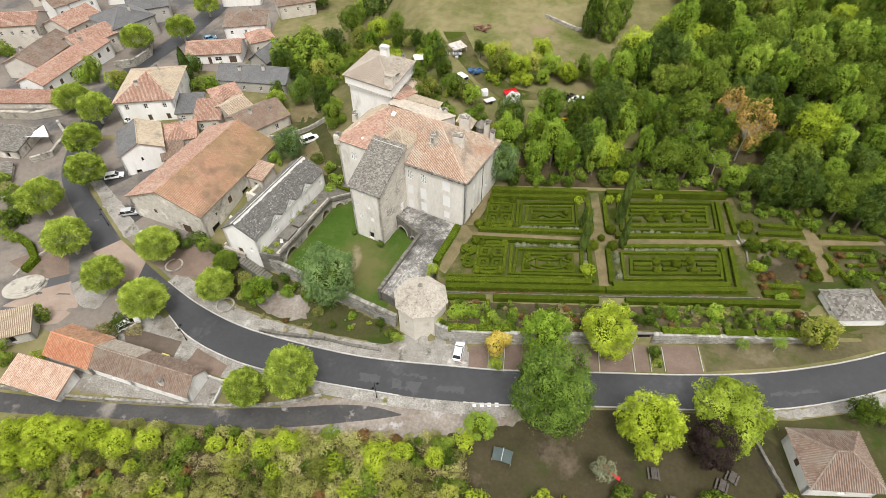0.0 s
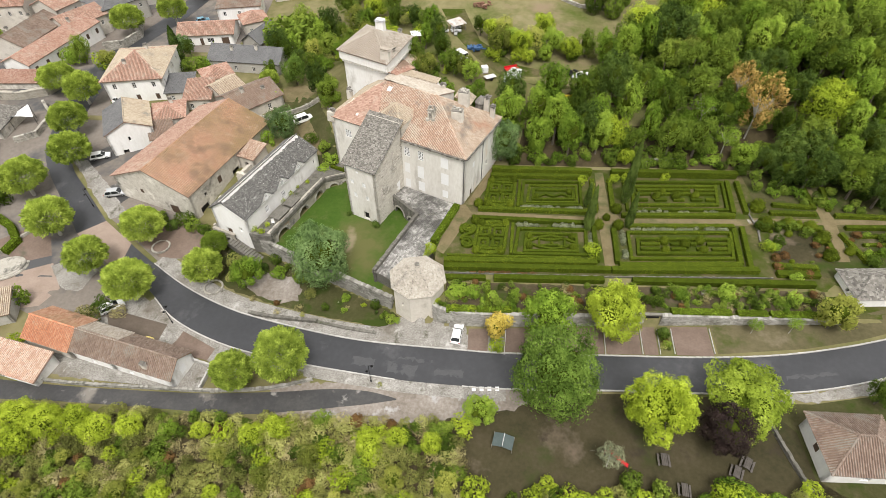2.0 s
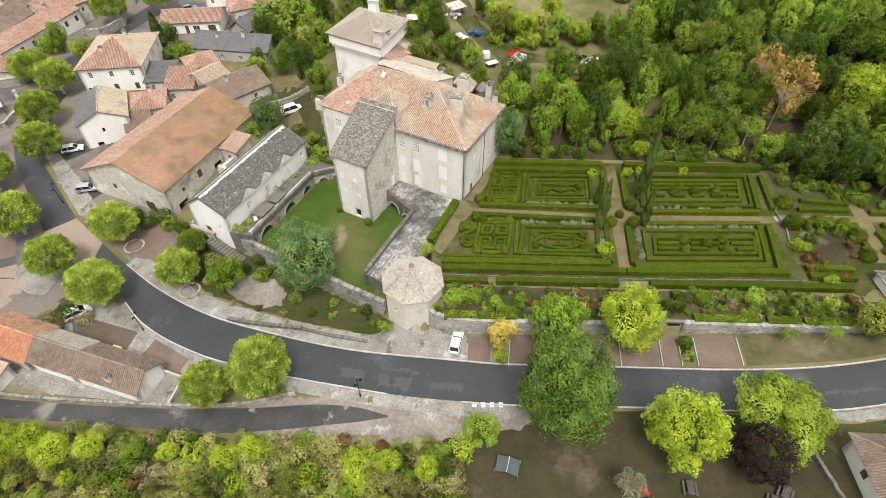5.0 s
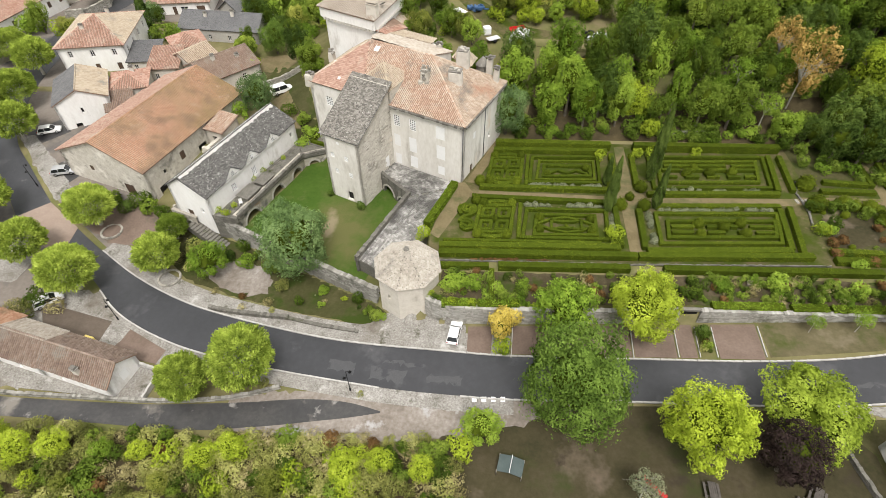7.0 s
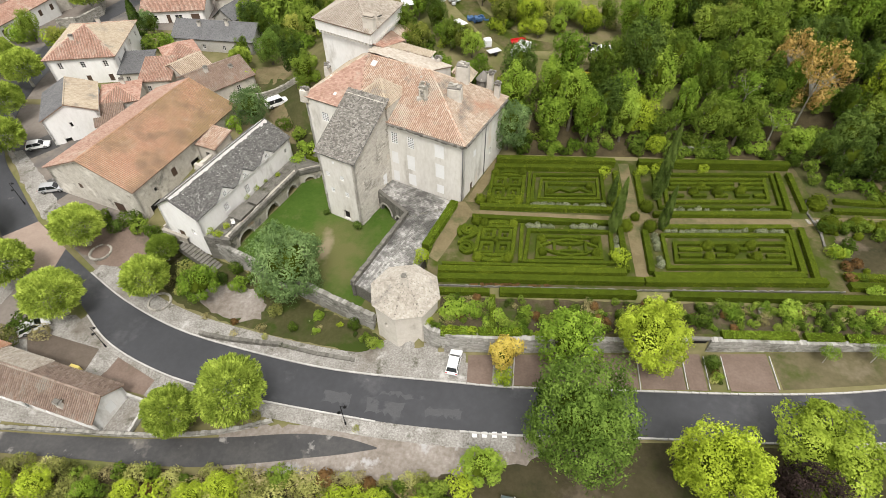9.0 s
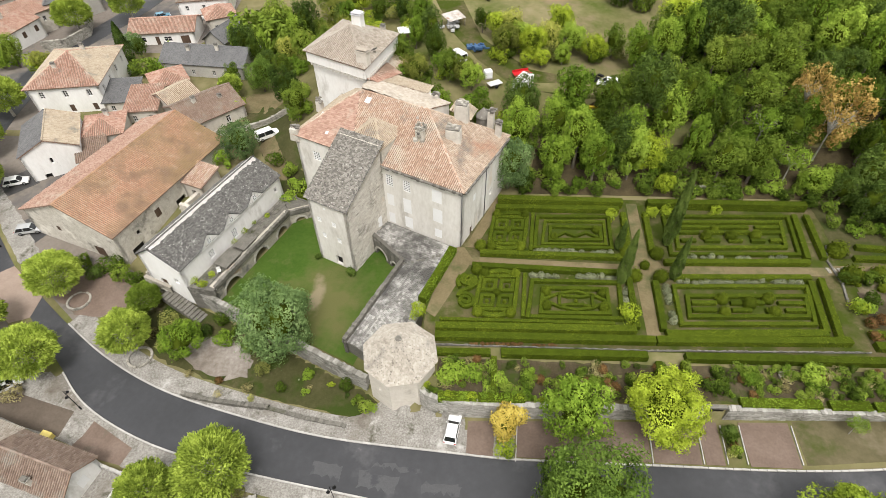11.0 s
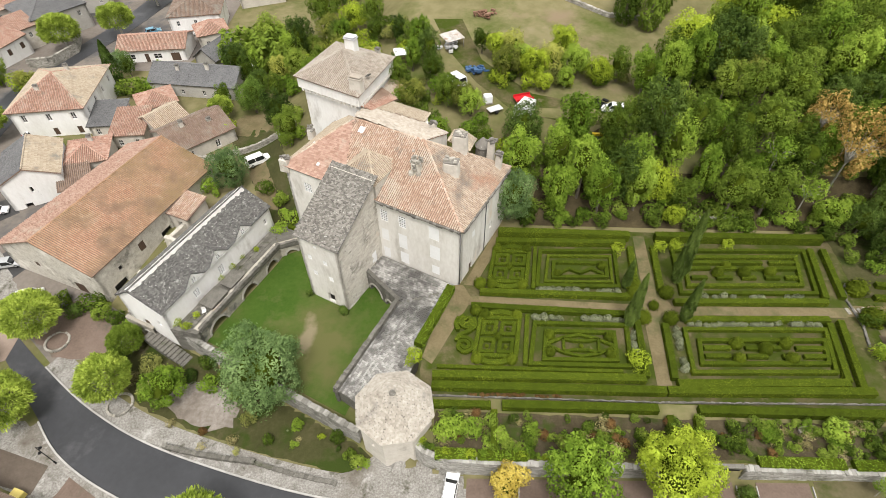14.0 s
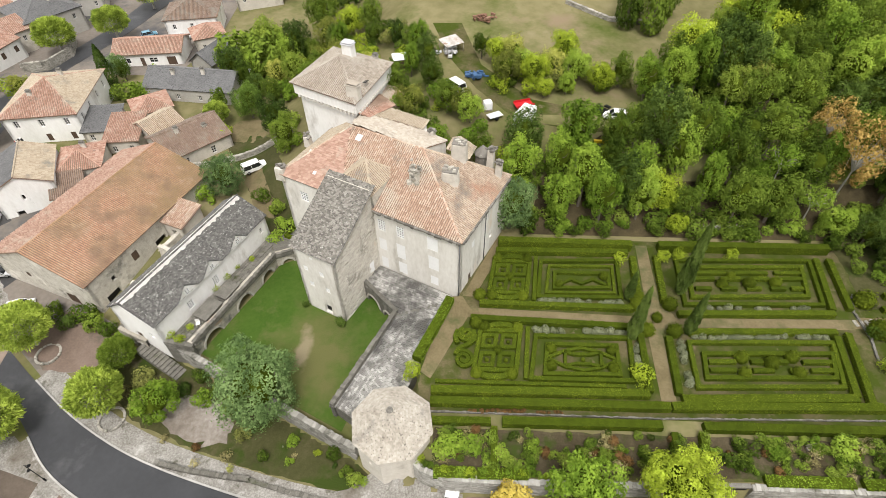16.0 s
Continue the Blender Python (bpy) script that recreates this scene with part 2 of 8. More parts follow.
M["wallstone"] = material("grey_wall_stone", [(.115, .110, .095), (.195, .187, .165), (.28, .27, .243), (.37, .36, .33)], .6, 6, .95, .6, 5, island=.5, stain=[((.10, .098, .08), .4, .54, .66)])
M["wallpale"] = material("pale_grey_wall_stone", [(.17, .163, .143), (.27, .26, .235), (.36, .35, .32), (.46, .447, .415)], .6, 6, .95, .6, 5, island=.4, stain=[((.13, .125, .10), .4, .54, .66)])
M["marking"] = material("white_road_paint", [(.50, .50, .49), (.66, .66, .65), (.74, .74, .73)], 2, 5, .7, .1, 6)
M["crateyellow"] = material("yellow_plastic", [(.62, .50, .13), (.70, .58, .19)], 2, 3, .5, 0)
M["bedsoil"] = material("damp_bed_soil", [(.040, .032, .018), (.066, .054, .032), (.105, .086, .056)], .5, 7, 1, .6, 4, stain=[((.040, .056, .012), .3, .52, .64)], spec=.08)
M["verge"] = material("trodden_verge_grass", [(.066, .060, .030), (.100, .088, .048), (.140, .120, .072)], .12, 7, 1, .5, 3, stain=[((.060, .072, .020), .15, .52, .66), ((.18, .15, .105), .1, .6, .72)], spec=.06)
M["kerb"] = material("pale_kerb_stone", [(0.292, 0.282, 0.262), (0.396, 0.384, 0.364), (0.482, 0.471, 0.447)], .8, 5, .9, .2, island=.3)
M["panel"] = material("pale_painted_shutter", [(.70, .70, .69), (.76, .76, .755), (.80, .80, .795)], .5, 4, .6, .05)
M["frame"] = material("white_painted_wood", [(.62, .61, .59), (.72, .71, .69)], 2, 4, .6, .05)
M["brownwood"] = material("dark_brown_wood", [(.05, .032, .022), (.085, .055, .038), (.11, .075, .05)], 1.5, 5, .75, .2, stretch=(1, 1, .2))
M["greywood"] = material("weathered_wood", [(.16, .14, .115), (.24, .215, .18), (.31, .28, .24)], 1.5, 5, .85, .3)
M["darkwood"] = material("dark_stained_wood", [(.055, .048, .042), (.085, .075, .066), (.12, .108, .096)], 1.5, 5, .8, .3)
M["dark"] = material("unlit_interior", [(.012, .011, .010), (.022, .020, .018)], 1, 3, .9, 0)
M["iron"] = material("black_iron", [(.012, .012, .013), (.022, .022, .022)], 3, 3, .5, .05, metal=.6)
M["pipe"] = material("zinc_pipe", [(.10, .10, .105), (.16, .16, .165)], 2, 3, .5, .05, metal=.5)
M["carwhite"] = material("white_car_paint", [(.74, .74, .74), (.80, .80, .80)], 1, 2, .18, 0, spec=.6)
M["carsilver"] = material("silver_car_paint", [(.52, .53, .54), (.60, .61, .62)], 1, 2, .22, 0, metal=.5, spec=.6)
M["cardark"] = material("dark_blue_car_paint", [(.035, .045, .075), (.05, .062, .10)], 1, 2, .2, 0, spec=.6)
M["carblue"] = material("light_blue_car_paint", [(.12, .26, .36), (.16, .32, .42)], 1, 2, .2, 0, spec=.6)
M["rubber"] = material("tyre_rubber", [(.012, .012, .012), (.022, .022, .022)], 3, 3, .85, .1)
M["rim"] = material("alloy_rim", [(.35, .35, .36), (.5, .5, .51)], 2, 2, .35, 0, metal=.8)
M["lampred"] = material("red_lamp_lens", [(.30, .012, .010), (.38, .02, .016)], 1, 2, .2, 0)
M["lamplens"] = material("clear_lamp_lens", [(.55, .56, .58), (.66, .67, .69)], 1, 2, .12, 0)
M["red"] = material("red_plastic", [(.42, .012, .018), (.52, .025, .03)], 1, 2, .4, 0)
M["yellow"] = material("yellow_paint", [(.62, .44, .01), (.74, .54, .02)], 1, 2, .5, 0)
M["blue"] = material("blue_tarpaulin", [(.035, .075, .16), (.06, .13, .26)], 1, 3, .6, .2)
M["tarp"] = material("white_tarpaulin", [(.66, .67, .68), (.76, .77, .78)], .6, 4, .6, .3)
M["greenroof"] = material("grey_green_felt", [(.055, .075, .073), (.085, .108, .105)], .8, 5, .8, .2)
M["sheet"] = material("corrugated_sheet", [(.45, .45, .46), (.60, .60, .61), (.70, .70, .71)], .7, 5, .5, .2, metal=.2)
M["rustsheet"] = material("stained_roof_sheet", [(.22, .19, .16), (.38, .35, .32), (.56, .54, .52), (.66, .65, .64)], .7, 6, .7, .3, 3, stain=[((.24, .15, .10), .6, .52, .62)])
M["rust"] = material("rusty_scrap", [(.10, .055, .035), (.19, .10, .065), (.27, .17, .12)], 1.2, 5, .9, .4, island=.4)

glass = bpy.data.materials.new("window_glass")
glass.use_nodes = True
gp = glass.node_tree.nodes["Principled BSDF"]
gp.inputs["Base Color"].default_value = (.015, .018, .02, 1)
gp.inputs["Roughness"].default_value, gp.inputs["Specular IOR Level"].default_value = .06, .6
M["glass"] = glass


def leaves(name, cols, each=.25, let=.16, island=.13):
    # Widens the tone range: highlights and shade of foliage put into the colours.
    gain = [.40, .82, 1.12, 1.3]
    cols = [tuple(v * g for v in c) for c, g in zip(cols, gain)]
    return material(name, cols, .42, 3, .75, 0, island=island, each=each, leafy=let, fine=.2, spec=.06)


M["l_plane"] = leaves("plane_tree_leaves", [(0.085, 0.130, 0.016), (0.190, 0.265, 0.034), (0.335, 0.420, 0.068), (0.510, 0.580, 0.128)], .12)
M["l_green"] = leaves("broad_leaves", [(0.032, 0.058, 0.007), (0.082, 0.132, 0.016), (0.158, 0.222, 0.030), (0.245, 0.305, 0.050)], .5, .2)
M["l_dark"] = leaves("dark_leaves", [(0.022, 0.045, 0.008), (0.052, 0.090, 0.016), (0.095, 0.143, 0.027), (0.140, 0.188, 0.043)], .3, .2)
M["l_lime"] = leaves("lime_leaves", [(0.127, 0.184, 0.015), (0.230, 0.308, 0.022), (0.347, 0.433, 0.037), (0.449, 0.524, 0.071)], .2)
M["l_limelit"] = leaves("bright_lime_leaves", [(0.300, 0.370, 0.035), (0.380, 0.470, 0.045), (0.460, 0.560, 0.062), (0.560, 0.640, 0.100)], .1, .3)
M["l_fresh"] = leaves("fresh_leaves", [(0.067, 0.123, 0.012), (0.133, 0.223, 0.022), (0.209, 0.305, 0.036), (0.310, 0.395, 0.062)], .42)
M["l_yellow"] = leaves("yellow_leaves", [(0.36, 0.255, 0.040), (0.50, 0.385, 0.072), (0.61, 0.495, 0.12), (0.68, 0.585, 0.19)], .1)
M["l_orange"] = leaves("orange_leaves", [(0.27, 0.165, 0.045), (0.40, 0.265, 0.075), (0.51, 0.360, 0.115), (0.60, 0.46, 0.18)], .1)
M["l_grey"] = leaves("grey_green_leaves", [(0.050, 0.096, 0.030), (0.100, 0.166, 0.055), (0.160, 0.240, 0.085), (0.225, 0.305, 0.125)], .15)
M["l_purple"] = leaves("purple_leaves", [(.013, .009, .008), (.024, .017, .015), (.040, .027, .024), (.060, .042, .037)], .1, .12)
M["l_olive"] = leaves("olive_scrub_leaves", [(0.088, 0.112, 0.020), (0.178, 0.205, 0.036), (0.300, 0.318, 0.062), (0.440, 0.428, 0.115)], .5)
M["l_scrub"] = leaves("dry_hillside_scrub", [(0.085, 0.098, 0.024), (0.180, 0.196, 0.050), (0.305, 0.312, 0.092), (0.445, 0.435, 0.170)], .5)
M["patch"] = material("repaired_asphalt", [(.048, .049, .053), (.062, .063, .066), (.085, .085, .087)], .5, 6, .55, .1, 12, stain=[((.036, .037, .042), .5, .5, .62)], spec=.4)
M["dovewall"] = material("dovecote_stone", [(.46, .42, .36), (.57, .53, .47), (.65, .615, .56)], 1.4, 7, .95, .8, 4, stain=[((.40, .365, .31), .35, .56, .70), ((.52, .40, .29), .3, .66, .76)], fine=.5)
M["l_deep"] = leaves("deep_green_leaves", [(0.042, 0.080, 0.012), (0.088, 0.150, 0.023), (0.145, 0.224, 0.038), (0.210, 0.300, 0.062)], .1)
M["l_bright"] = leaves("bright_green_leaves", [(0.080, 0.145, 0.014), (0.155, 0.255, 0.026), (0.240, 0.355, 0.042), (0.340, 0.450, 0.070)], .1)
M["l_spread"] = leaves("yellowish_green_leaves", [(0.150, 0.215, 0.020), (0.205, 0.280, 0.028), (0.270, 0.350, 0.042), (0.370, 0.445, 0.075)], .1)
M["l_straw"] = leaves("straw_coloured_scrub", [(0.150, 0.135, 0.050), (0.250, 0.220, 0.092), (0.365, 0.325, 0.155), (0.500, 0.455, 0.250)], .3)
M["l_box"] = leaves("clipped_box", [(0.039, 0.058, 0.004), (0.072, 0.099, 0.007), (0.110, 0.142, 0.011), (0.152, 0.184, 0.017)], .3, .1, .14)
M["l_boxlit"] = leaves("bright_clipped_hedge", [(.095, .155, .010), (.135, .21, .016), (.175, .26, .026), (.215, .30, .04)], .2, .2, .25)
M["l_cypress"] = leaves("cypress_foliage", [(0.032, 0.056, 0.010), (0.062, 0.096, 0.018), (0.100, 0.140, 0.029), (0.144, 0.184, 0.044)], .2, .1)
M["l_lavender"] = leaves("silvery_herbs", [(0.110, 0.132, 0.066), (0.209, 0.231, 0.132), (0.330, 0.347, 0.220), (0.440, 0.446, 0.308)], .2)
M["l_russet"] = leaves("russet_shrub_leaves", [(0.120, 0.070, 0.026), (0.200, 0.115, 0.044), (0.290, 0.170, 0.066)], .2)
M["bark"] = material("bark", [(.075, .060, .045), (.13, .11, .085), (.19, .165, .13)], 1.5, 6, .95, .6, 6)
M["barkpale"] = material("pale_bark", [(.26, .245, .21), (.37, .355, .32), (.47, .455, .42)], 1.2, 6, .9, .3, 6)
# Dark colour puts shade behind the leaves of hedges and crowns.
M["core"] = material("shade_dark_core", [(0.026, 0.040, 0.004), (0.048, 0.068, 0.006), (0.076, 0.101, 0.010)], 1.2, 6, 1, .7, 6, each=.25, spec=.04)

M["deck_ring"] = material("mortar_under_slates", [(.155, .140, .118), (.225, .205, .175)], .6, 4, 1, .2)
M["mossy"] = material("mossy_dark_stone", [(0.061, 0.058, 0.049), (0.108, 0.102, 0.088), (0.173, 0.164, 0.144), (0.245, 0.234, 0.209)], .8, 7, .95, .8, 4,
                      stain=[((0.050, 0.056, 0.025), .4, .58, .70)], island=.3, fine=.5)
M["bank"] = material("rough_bank_grass", [(.036, .040, .014), (.056, .056, .022), (.088, .076, .040)], .18, 7, 1, .5, 4,
                     stain=[((.15, .125, .085), .09, .60, .70), ((.035, .052, .010), .2, .5, .62)], spec=.1)

# Its palest stain is painted sky reflection, standing for puddles.
M["apron"] = material("puddled_dirt_apron", [(0.121, 0.100, 0.081), (0.172, 0.147, 0.123), (0.234, 0.207, 0.181), (0.320, 0.296, 0.273)], .16, 8, .8, .3, 5,
                      stain=[((0.328, 0.320, 0.312), .22, .58, .66), ((0.133, 0.109, 0.090), .12, .58, .70)], fine=.45)

M["tile_sand"] = material("sandy_weathered_tile", [(.29, .25, .20), (.365, .32, .265), (.435, .39, .33), (.49, .445, .385)], .3, 7, .95, .4, 5, island=.4,
                          stain=[((.30, .27, .225), .5, .56, .68)])
M["tile_rose"] = material("flat_rose_tile", [(.25, .15, .108), (.335, .21, .16), (.41, .272, .212), (.47, .35, .285)], .25, 6, .9, .25, 6, island=.5,
                          stain=[((.42, .34, .27), .3, .56, .68)])


# ---- building blocks ----
def mesh_ob(name, verts, faces, mats, parent=None, label="", index=None, smooth=False):
    me = bpy.data.meshes.new(name)
    me.from_pydata(verts if isinstance(verts, list) else verts.tolist(), [], faces if isinstance(faces, list) else faces.tolist())
    for m in (mats if isinstance(mats, (list, tuple)) else [mats]):
        me.materials.append(M[m])
    if index is not None:
        me.polygons.foreach_set("material_index", index)
    if smooth:
        me.polygons.foreach_set("use_smooth", [True] * len(me.polygons))
    me.update()
    ob = new(name, me)
    ob.parent = parent
    if label:
        ob["label"] = label
    return ob


def part(name, bm, mat, parent=None, label="", smooth=False):
    me = bpy.data.meshes.new(name)
    bmesh.ops.recalc_face_normals(bm, faces=bm.faces)
    bm.to_mesh(me)
    bm.free()
    me.materials.append(M[mat])
    if smooth:
        me.polygons.foreach_set("use_smooth", [True] * len(me.polygons))
    ob = new(name, me)
    ob.parent = parent
    if label:
        ob["label"] = label
    return ob


def thing(name, x, y, z, turn=0, label="", category="", group="", kind=""):
    ob = new(name)
    ob.matrix_basis = pose(x, y, z, 0, 0, turn)
    ob.empty_display_size = .3
    return tagged(ob, label, category, group, kind)


def add_box(bm, c, size, turn=0, tilt=0, bevel=0.0, taper=1.0):
    """A box about c; taper scales its top."""
    r = bmesh.ops.create_cube(bm, size=1)
    vs = r["verts"]
    for v in vs:
        k = taper if v.co.z > 0 else 1
        v.co = Vector((v.co.x * size[0] * k, v.co.y * size[1] * k, v.co.z * size[2]))
    if bevel:
        es = list({e for v in vs for e in v.link_edges})
        got = bmesh.ops.bevel(bm, geom=es, offset=bevel, segments=1, affect="EDGES", profile=.7)
        vs = list({v for f in got["faces"] for v in f.verts} | {v for v in vs if v.is_valid})
    bmesh.ops.transform(bm, matrix=pose(*c, tilt, 0, turn), verts=vs)
    return vs


def box(name, c, size, mat, parent=None, turn=0, bevel=0.0, label="", taper=1.0, tilt=0):
    bm = bmesh.new()
    add_box(bm, c, size, turn, tilt, bevel, taper)
    return part(name, bm, mat, parent, label)


def add_tube(bm, a, b, ra, rb, sides=8, caps=True):
    a, b = Vector(a), Vector(b)
    m = Matrix.Translation((a + b) / 2) @ (b - a).to_track_quat("Z", "Y").to_matrix().to_4x4()
    bmesh.ops.create_cone(bm, cap_ends=caps, segments=sides, radius1=ra, radius2=rb, depth=(b - a).length, matrix=m)


def tube(name, a, b, ra, rb, mat, parent=None, sides=8, label=""):
    bm = bmesh.new()
    add_tube(bm, a, b, ra, rb, sides)
    return part(name, bm, mat, parent, label, smooth=sides > 7)


def sst(a, b, x):
    t = min(1.0, max(0.0, (x - a) / (b - a)))
    return t * t * (3 - 2 * t)


# ---- lie of the land ----
ROAD_LEVEL = [(-400, -3), (-120, -1.5), (-40, -1.8), (0, 0.1), (42, 3.0), (75, 5.0), (160, 9), (900, 9)]
GARDEN, COURT, TERRACE = 5.5, 1.3, 4.6


def road_level(x):
    for (a, za), (b, zb) in zip(ROAD_LEVEL, ROAD_LEVEL[1:]):
        if x <= b:
            return za + (zb - za) * max(0, x - a) / (b - a)
    return 9.0


def garden_level(x, y):
    """The garden's lower terrace falls towards the wall, most at the dovecote's end."""
    drop = 1.8 - 1.1 * sst(14, 38, x)
    return GARDEN - drop * (1 - .28 * sst(56.5, 60.3, y) - .72 * sst(60.2, 62.0, y))


def ground(x, y):
    low = road_level(x) - .03 * max(0, min(60, 40 - y))
    village = low + 6.3 * sst(58, 116, y) - 1.5 * sst(125, 165, y)
    hill = GARDEN + 11.5 * sst(95, 114, y) + .13 * max(0, min(300, y - 114))
    edge = -.2 + (y - 82.7) * .388
    if x > max(edge, -4.5):
        foot = 56.05 + 2.1 * (1 - sst(-4.6, .4, x))
        return low + (hill + garden_level(x, y) - GARDEN - low) * sst(foot, foot + .45, y)
    back = village + (hill - village) * sst(-44, -8, x)
    s = (x + 41.6) * .444 + (y - 75) * .896          # north of the court's south wall
    inner = COURT + (back - COURT) * sst(88, 102, y)
    inner = village + (inner - village) * sst(-47, -36, x)
    return village + (inner - village) * sst(.0, .5, s)


def drape(name, poly, mat, lift=.05, step=2.0, parent=None, depth=.25, label="", kind="structure"):
    """A sheet with a skirt over the ground, cut to the outline poly."""
    bm = bmesh.new()
    f = bm.faces.new([bm.verts.new((x, y, 0)) for x, y in poly])
    f.normal_update()
    bmesh.ops.triangulate(bm, faces=[f])
    xs, ys = [p[0] for p in poly], [p[1] for p in poly]
    for k, lo, hi in ((0, min(xs), max(xs)), (1, min(ys), max(ys))):
        c = math.ceil(lo / step) * step + .013
        while c < hi:
            nrm = (1, 0, 0) if k == 0 else (0, 1, 0)
            co = (c, 0, 0) if k == 0 else (0, c, 0)
            bmesh.ops.bisect_plane(bm, geom=bm.verts[:] + bm.edges[:] + bm.faces[:], plane_co=co, plane_no=nrm)
            c += step
    for v in bm.verts:
        v.co.z = ground(v.co.x, v.co.y) + lift
    rim = [e for e in bm.edges if e.is_boundary]
    got = bmesh.ops.extrude_edge_only(bm, edges=rim)
    for v in got["geom"]:
        if isinstance(v, bmesh.types.BMVert):
            v.co.z -= depth
    ob = part(name, bm, mat, parent, label)
    if kind:
        tagged(ob, label, kind=kind)
    return ob


def band(name, left, right, mat, lift=.05, per=10, label="", step=2.0):
    """A road between two edge lines."""
    return drape(name, spline(left, per) + spline(right, per)[::-1], mat, lift, step, label=label)


def spline(pts, per=8):
    out, n = [], len(pts)
    P = [Vector((*p, 0)) for p in pts]
    for i in range(n - 1):
        a, b, c, d = P[max(0, i - 1)], P[i], P[i + 1], P[min(n - 1, i + 2)]
        for k in range(per):
            t = k / per
            q = .5 * ((2 * b) + (c - a) * t + (2 * a - 5 * b + 4 * c - d) * t ** 2 + (3 * b - a - 3 * c + d) * t ** 3)
            out.append((q.x, q.y))
    return out + [tuple(P[-1][:2])]


# ---- roofs ----
rng = np.random.default_rng(7)


def tile_arrays(poly, style):
    """Single tiles over a roof plane: poly in metres, its first edge the eave. Gives verts and faces."""
    P = np.array(poly, float)
    u = P[1] - P[0]
    u /= np.linalg.norm(u)
    nrm = np.cross(P[1] - P[0], P[-1] - P[0])
    nrm /= np.linalg.norm(nrm)
    s = np.cross(nrm, u)
    Q = np.stack([(P - P[0]) @ u, (P - P[0]) @ s], 1)
    pitch, row, w, l, h = {"canal": (.33, .46, .215, .54, .125), "flat": (.26, .26, .27, .34, .02),
                           "lauze": (.32, .21, .33, .31, .04), "course": (.46, .36, .48, .46, .10), "rough": (.50, .40, .50, .52, .06), "ring": (.36, .27, .35, .31, .11)}[style]
    us = np.arange(Q[:, 0].min() + pitch / 2, Q[:, 0].max(), pitch)
    vs = np.arange(0, Q[:, 1].max(), row)
    U, V = np.meshgrid(us, vs)
    if style != "canal":
        U = U + (np.arange(len(vs)) % 2)[:, None] * pitch / 2
    U, V = U.ravel(), V.ravel()
    ok = np.ones(len(U), bool)
    for i in range(len(Q)):
        a, b = Q[i], Q[(i + 1) % len(Q)]
        ok &= (b[0] - a[0]) * (V + row / 2 - a[1]) - (b[1] - a[1]) * (U - a[0]) > -.02
    U, V = U[ok], V[ok]
    n = len(U)
    j = rng.normal(0, 1, (n, 4))
    if style == "canal":
        U = U + j[:, 0] * .008
        V = V + j[:, 1] * .012
        px = np.array([-.5, -.25, .25, .5]) * w
        pz = np.array([0, 1, 1, 0]) * h
        uu = np.concatenate([U[:, None] + px, U[:, None] + px * .85], 1)
        vv = np.concatenate([np.repeat(V[:, None], 4, 1), np.repeat(V[:, None] + l, 4, 1)], 1)
        hh = np.concatenate([np.tile(pz + .05, (n, 1)), np.tile(pz * .8 + .012, (n, 1))], 1) + (j[:, 2] * .006)[:, None]
        F = np.array([[0, 1, 5, 4], [1, 2, 6, 5], [2, 3, 7, 6]])
        k = 8
    else:
        big = {"flat": 1.0, "course": 1.0, "ring": 1.6}.get(style, 2.6)
        ww, ll = w * (1 + j[:, 0] * .05 * big), l * (1 + j[:, 1] * .04 * big)
        U = U + j[:, 2] * .012 * big
        uu = np.stack([U - ww / 2, U + ww / 2, U + ww / 2, U - ww / 2, U - ww / 2, U + ww / 2], 1)
        vv = np.stack([V, V, V + ll, V + ll, V, V], 1)
        vv[:, [0, 4]] += (j[:, 3] * .012 * big)[:, None]
        lift = h + .02 + np.abs(j[:, 1]) * .008 * big
        hh = np.stack([lift, lift, 0 * lift + .006, 0 * lift + .006, lift - h, lift - h], 1)
        F = np.array([[0, 1, 2, 3], [4, 5, 1, 0]])
        k = 6
    X = P[0] + uu[..., None] * u + vv[..., None] * s + hh[..., None] * nrm
    return X.reshape(-1, 3), (np.arange(n)[:, None, None] * k + F).reshape(-1, 4)


def roof(parent, planes, style, mat, caps=(), deck="deck", thick=.16, label=""):
    """planes: polygons with the eave as first edge (counter-clockwise from above); caps: ridge and hip lines."""
    bm = bmesh.new()
    for p in planes:
        P = [Vector(q) for q in p]
        nrm = (P[1] - P[0]).cross(P[-1] - P[0]).normalized()
        top = [bm.verts.new(q) for q in P]
        low = [bm.verts.new(q - nrm * thick) for q in P]
        bm.faces.new(top)
        bm.faces.new(low[::-1])
        for i in range(len(P)):
            j = (i + 1) % len(P)
            bm.faces.new((top[j], top[i], low[i], low[j]))
    bmesh.ops.remove_doubles(bm, verts=bm.verts[:], dist=.005)
    base = part("roof", bm, deck, parent, label)
    V, F, n = [], [], 0
    for p in planes:
        v, f = tile_arrays(p, style)
        V.append(v)
        F.append(f + n)
        n += len(v)
    for a, b in caps:                      # half-round ridge tiles laid end to end
        a, b = np.array(a, float), np.array(b, float)
        d = b - a
        L = np.linalg.norm(d)
        d /= L
        side = np.cross(d, [0, 0, 1])
        side /= np.linalg.norm(side)
        up = np.cross(side, d)
        k = max(1, int(L / .42))
        for i in range(k):
            for_at = a + d * (L * i / k)
            rows = []
            for e, r in ((0, .15), (L / k * 1.12, .125)):
                for q in range(5):
                    th = math.pi * q / 4
                    rows.append(for_at + d * e + side * math.cos(th) * r * 1.1 + up * (math.sin(th) * r + .03 + (.02 if e == 0 else 0)))
            V.append(np.array(rows))
            F.append(np.array([[q, q + 1, q + 6, q + 5] for q in range(4)]) + n)
            n += 10
    t = mesh_ob("roof_tiles", np.concatenate(V), np.concatenate(F), mat, base)
    tagged(t, kind="stuff")
    return base


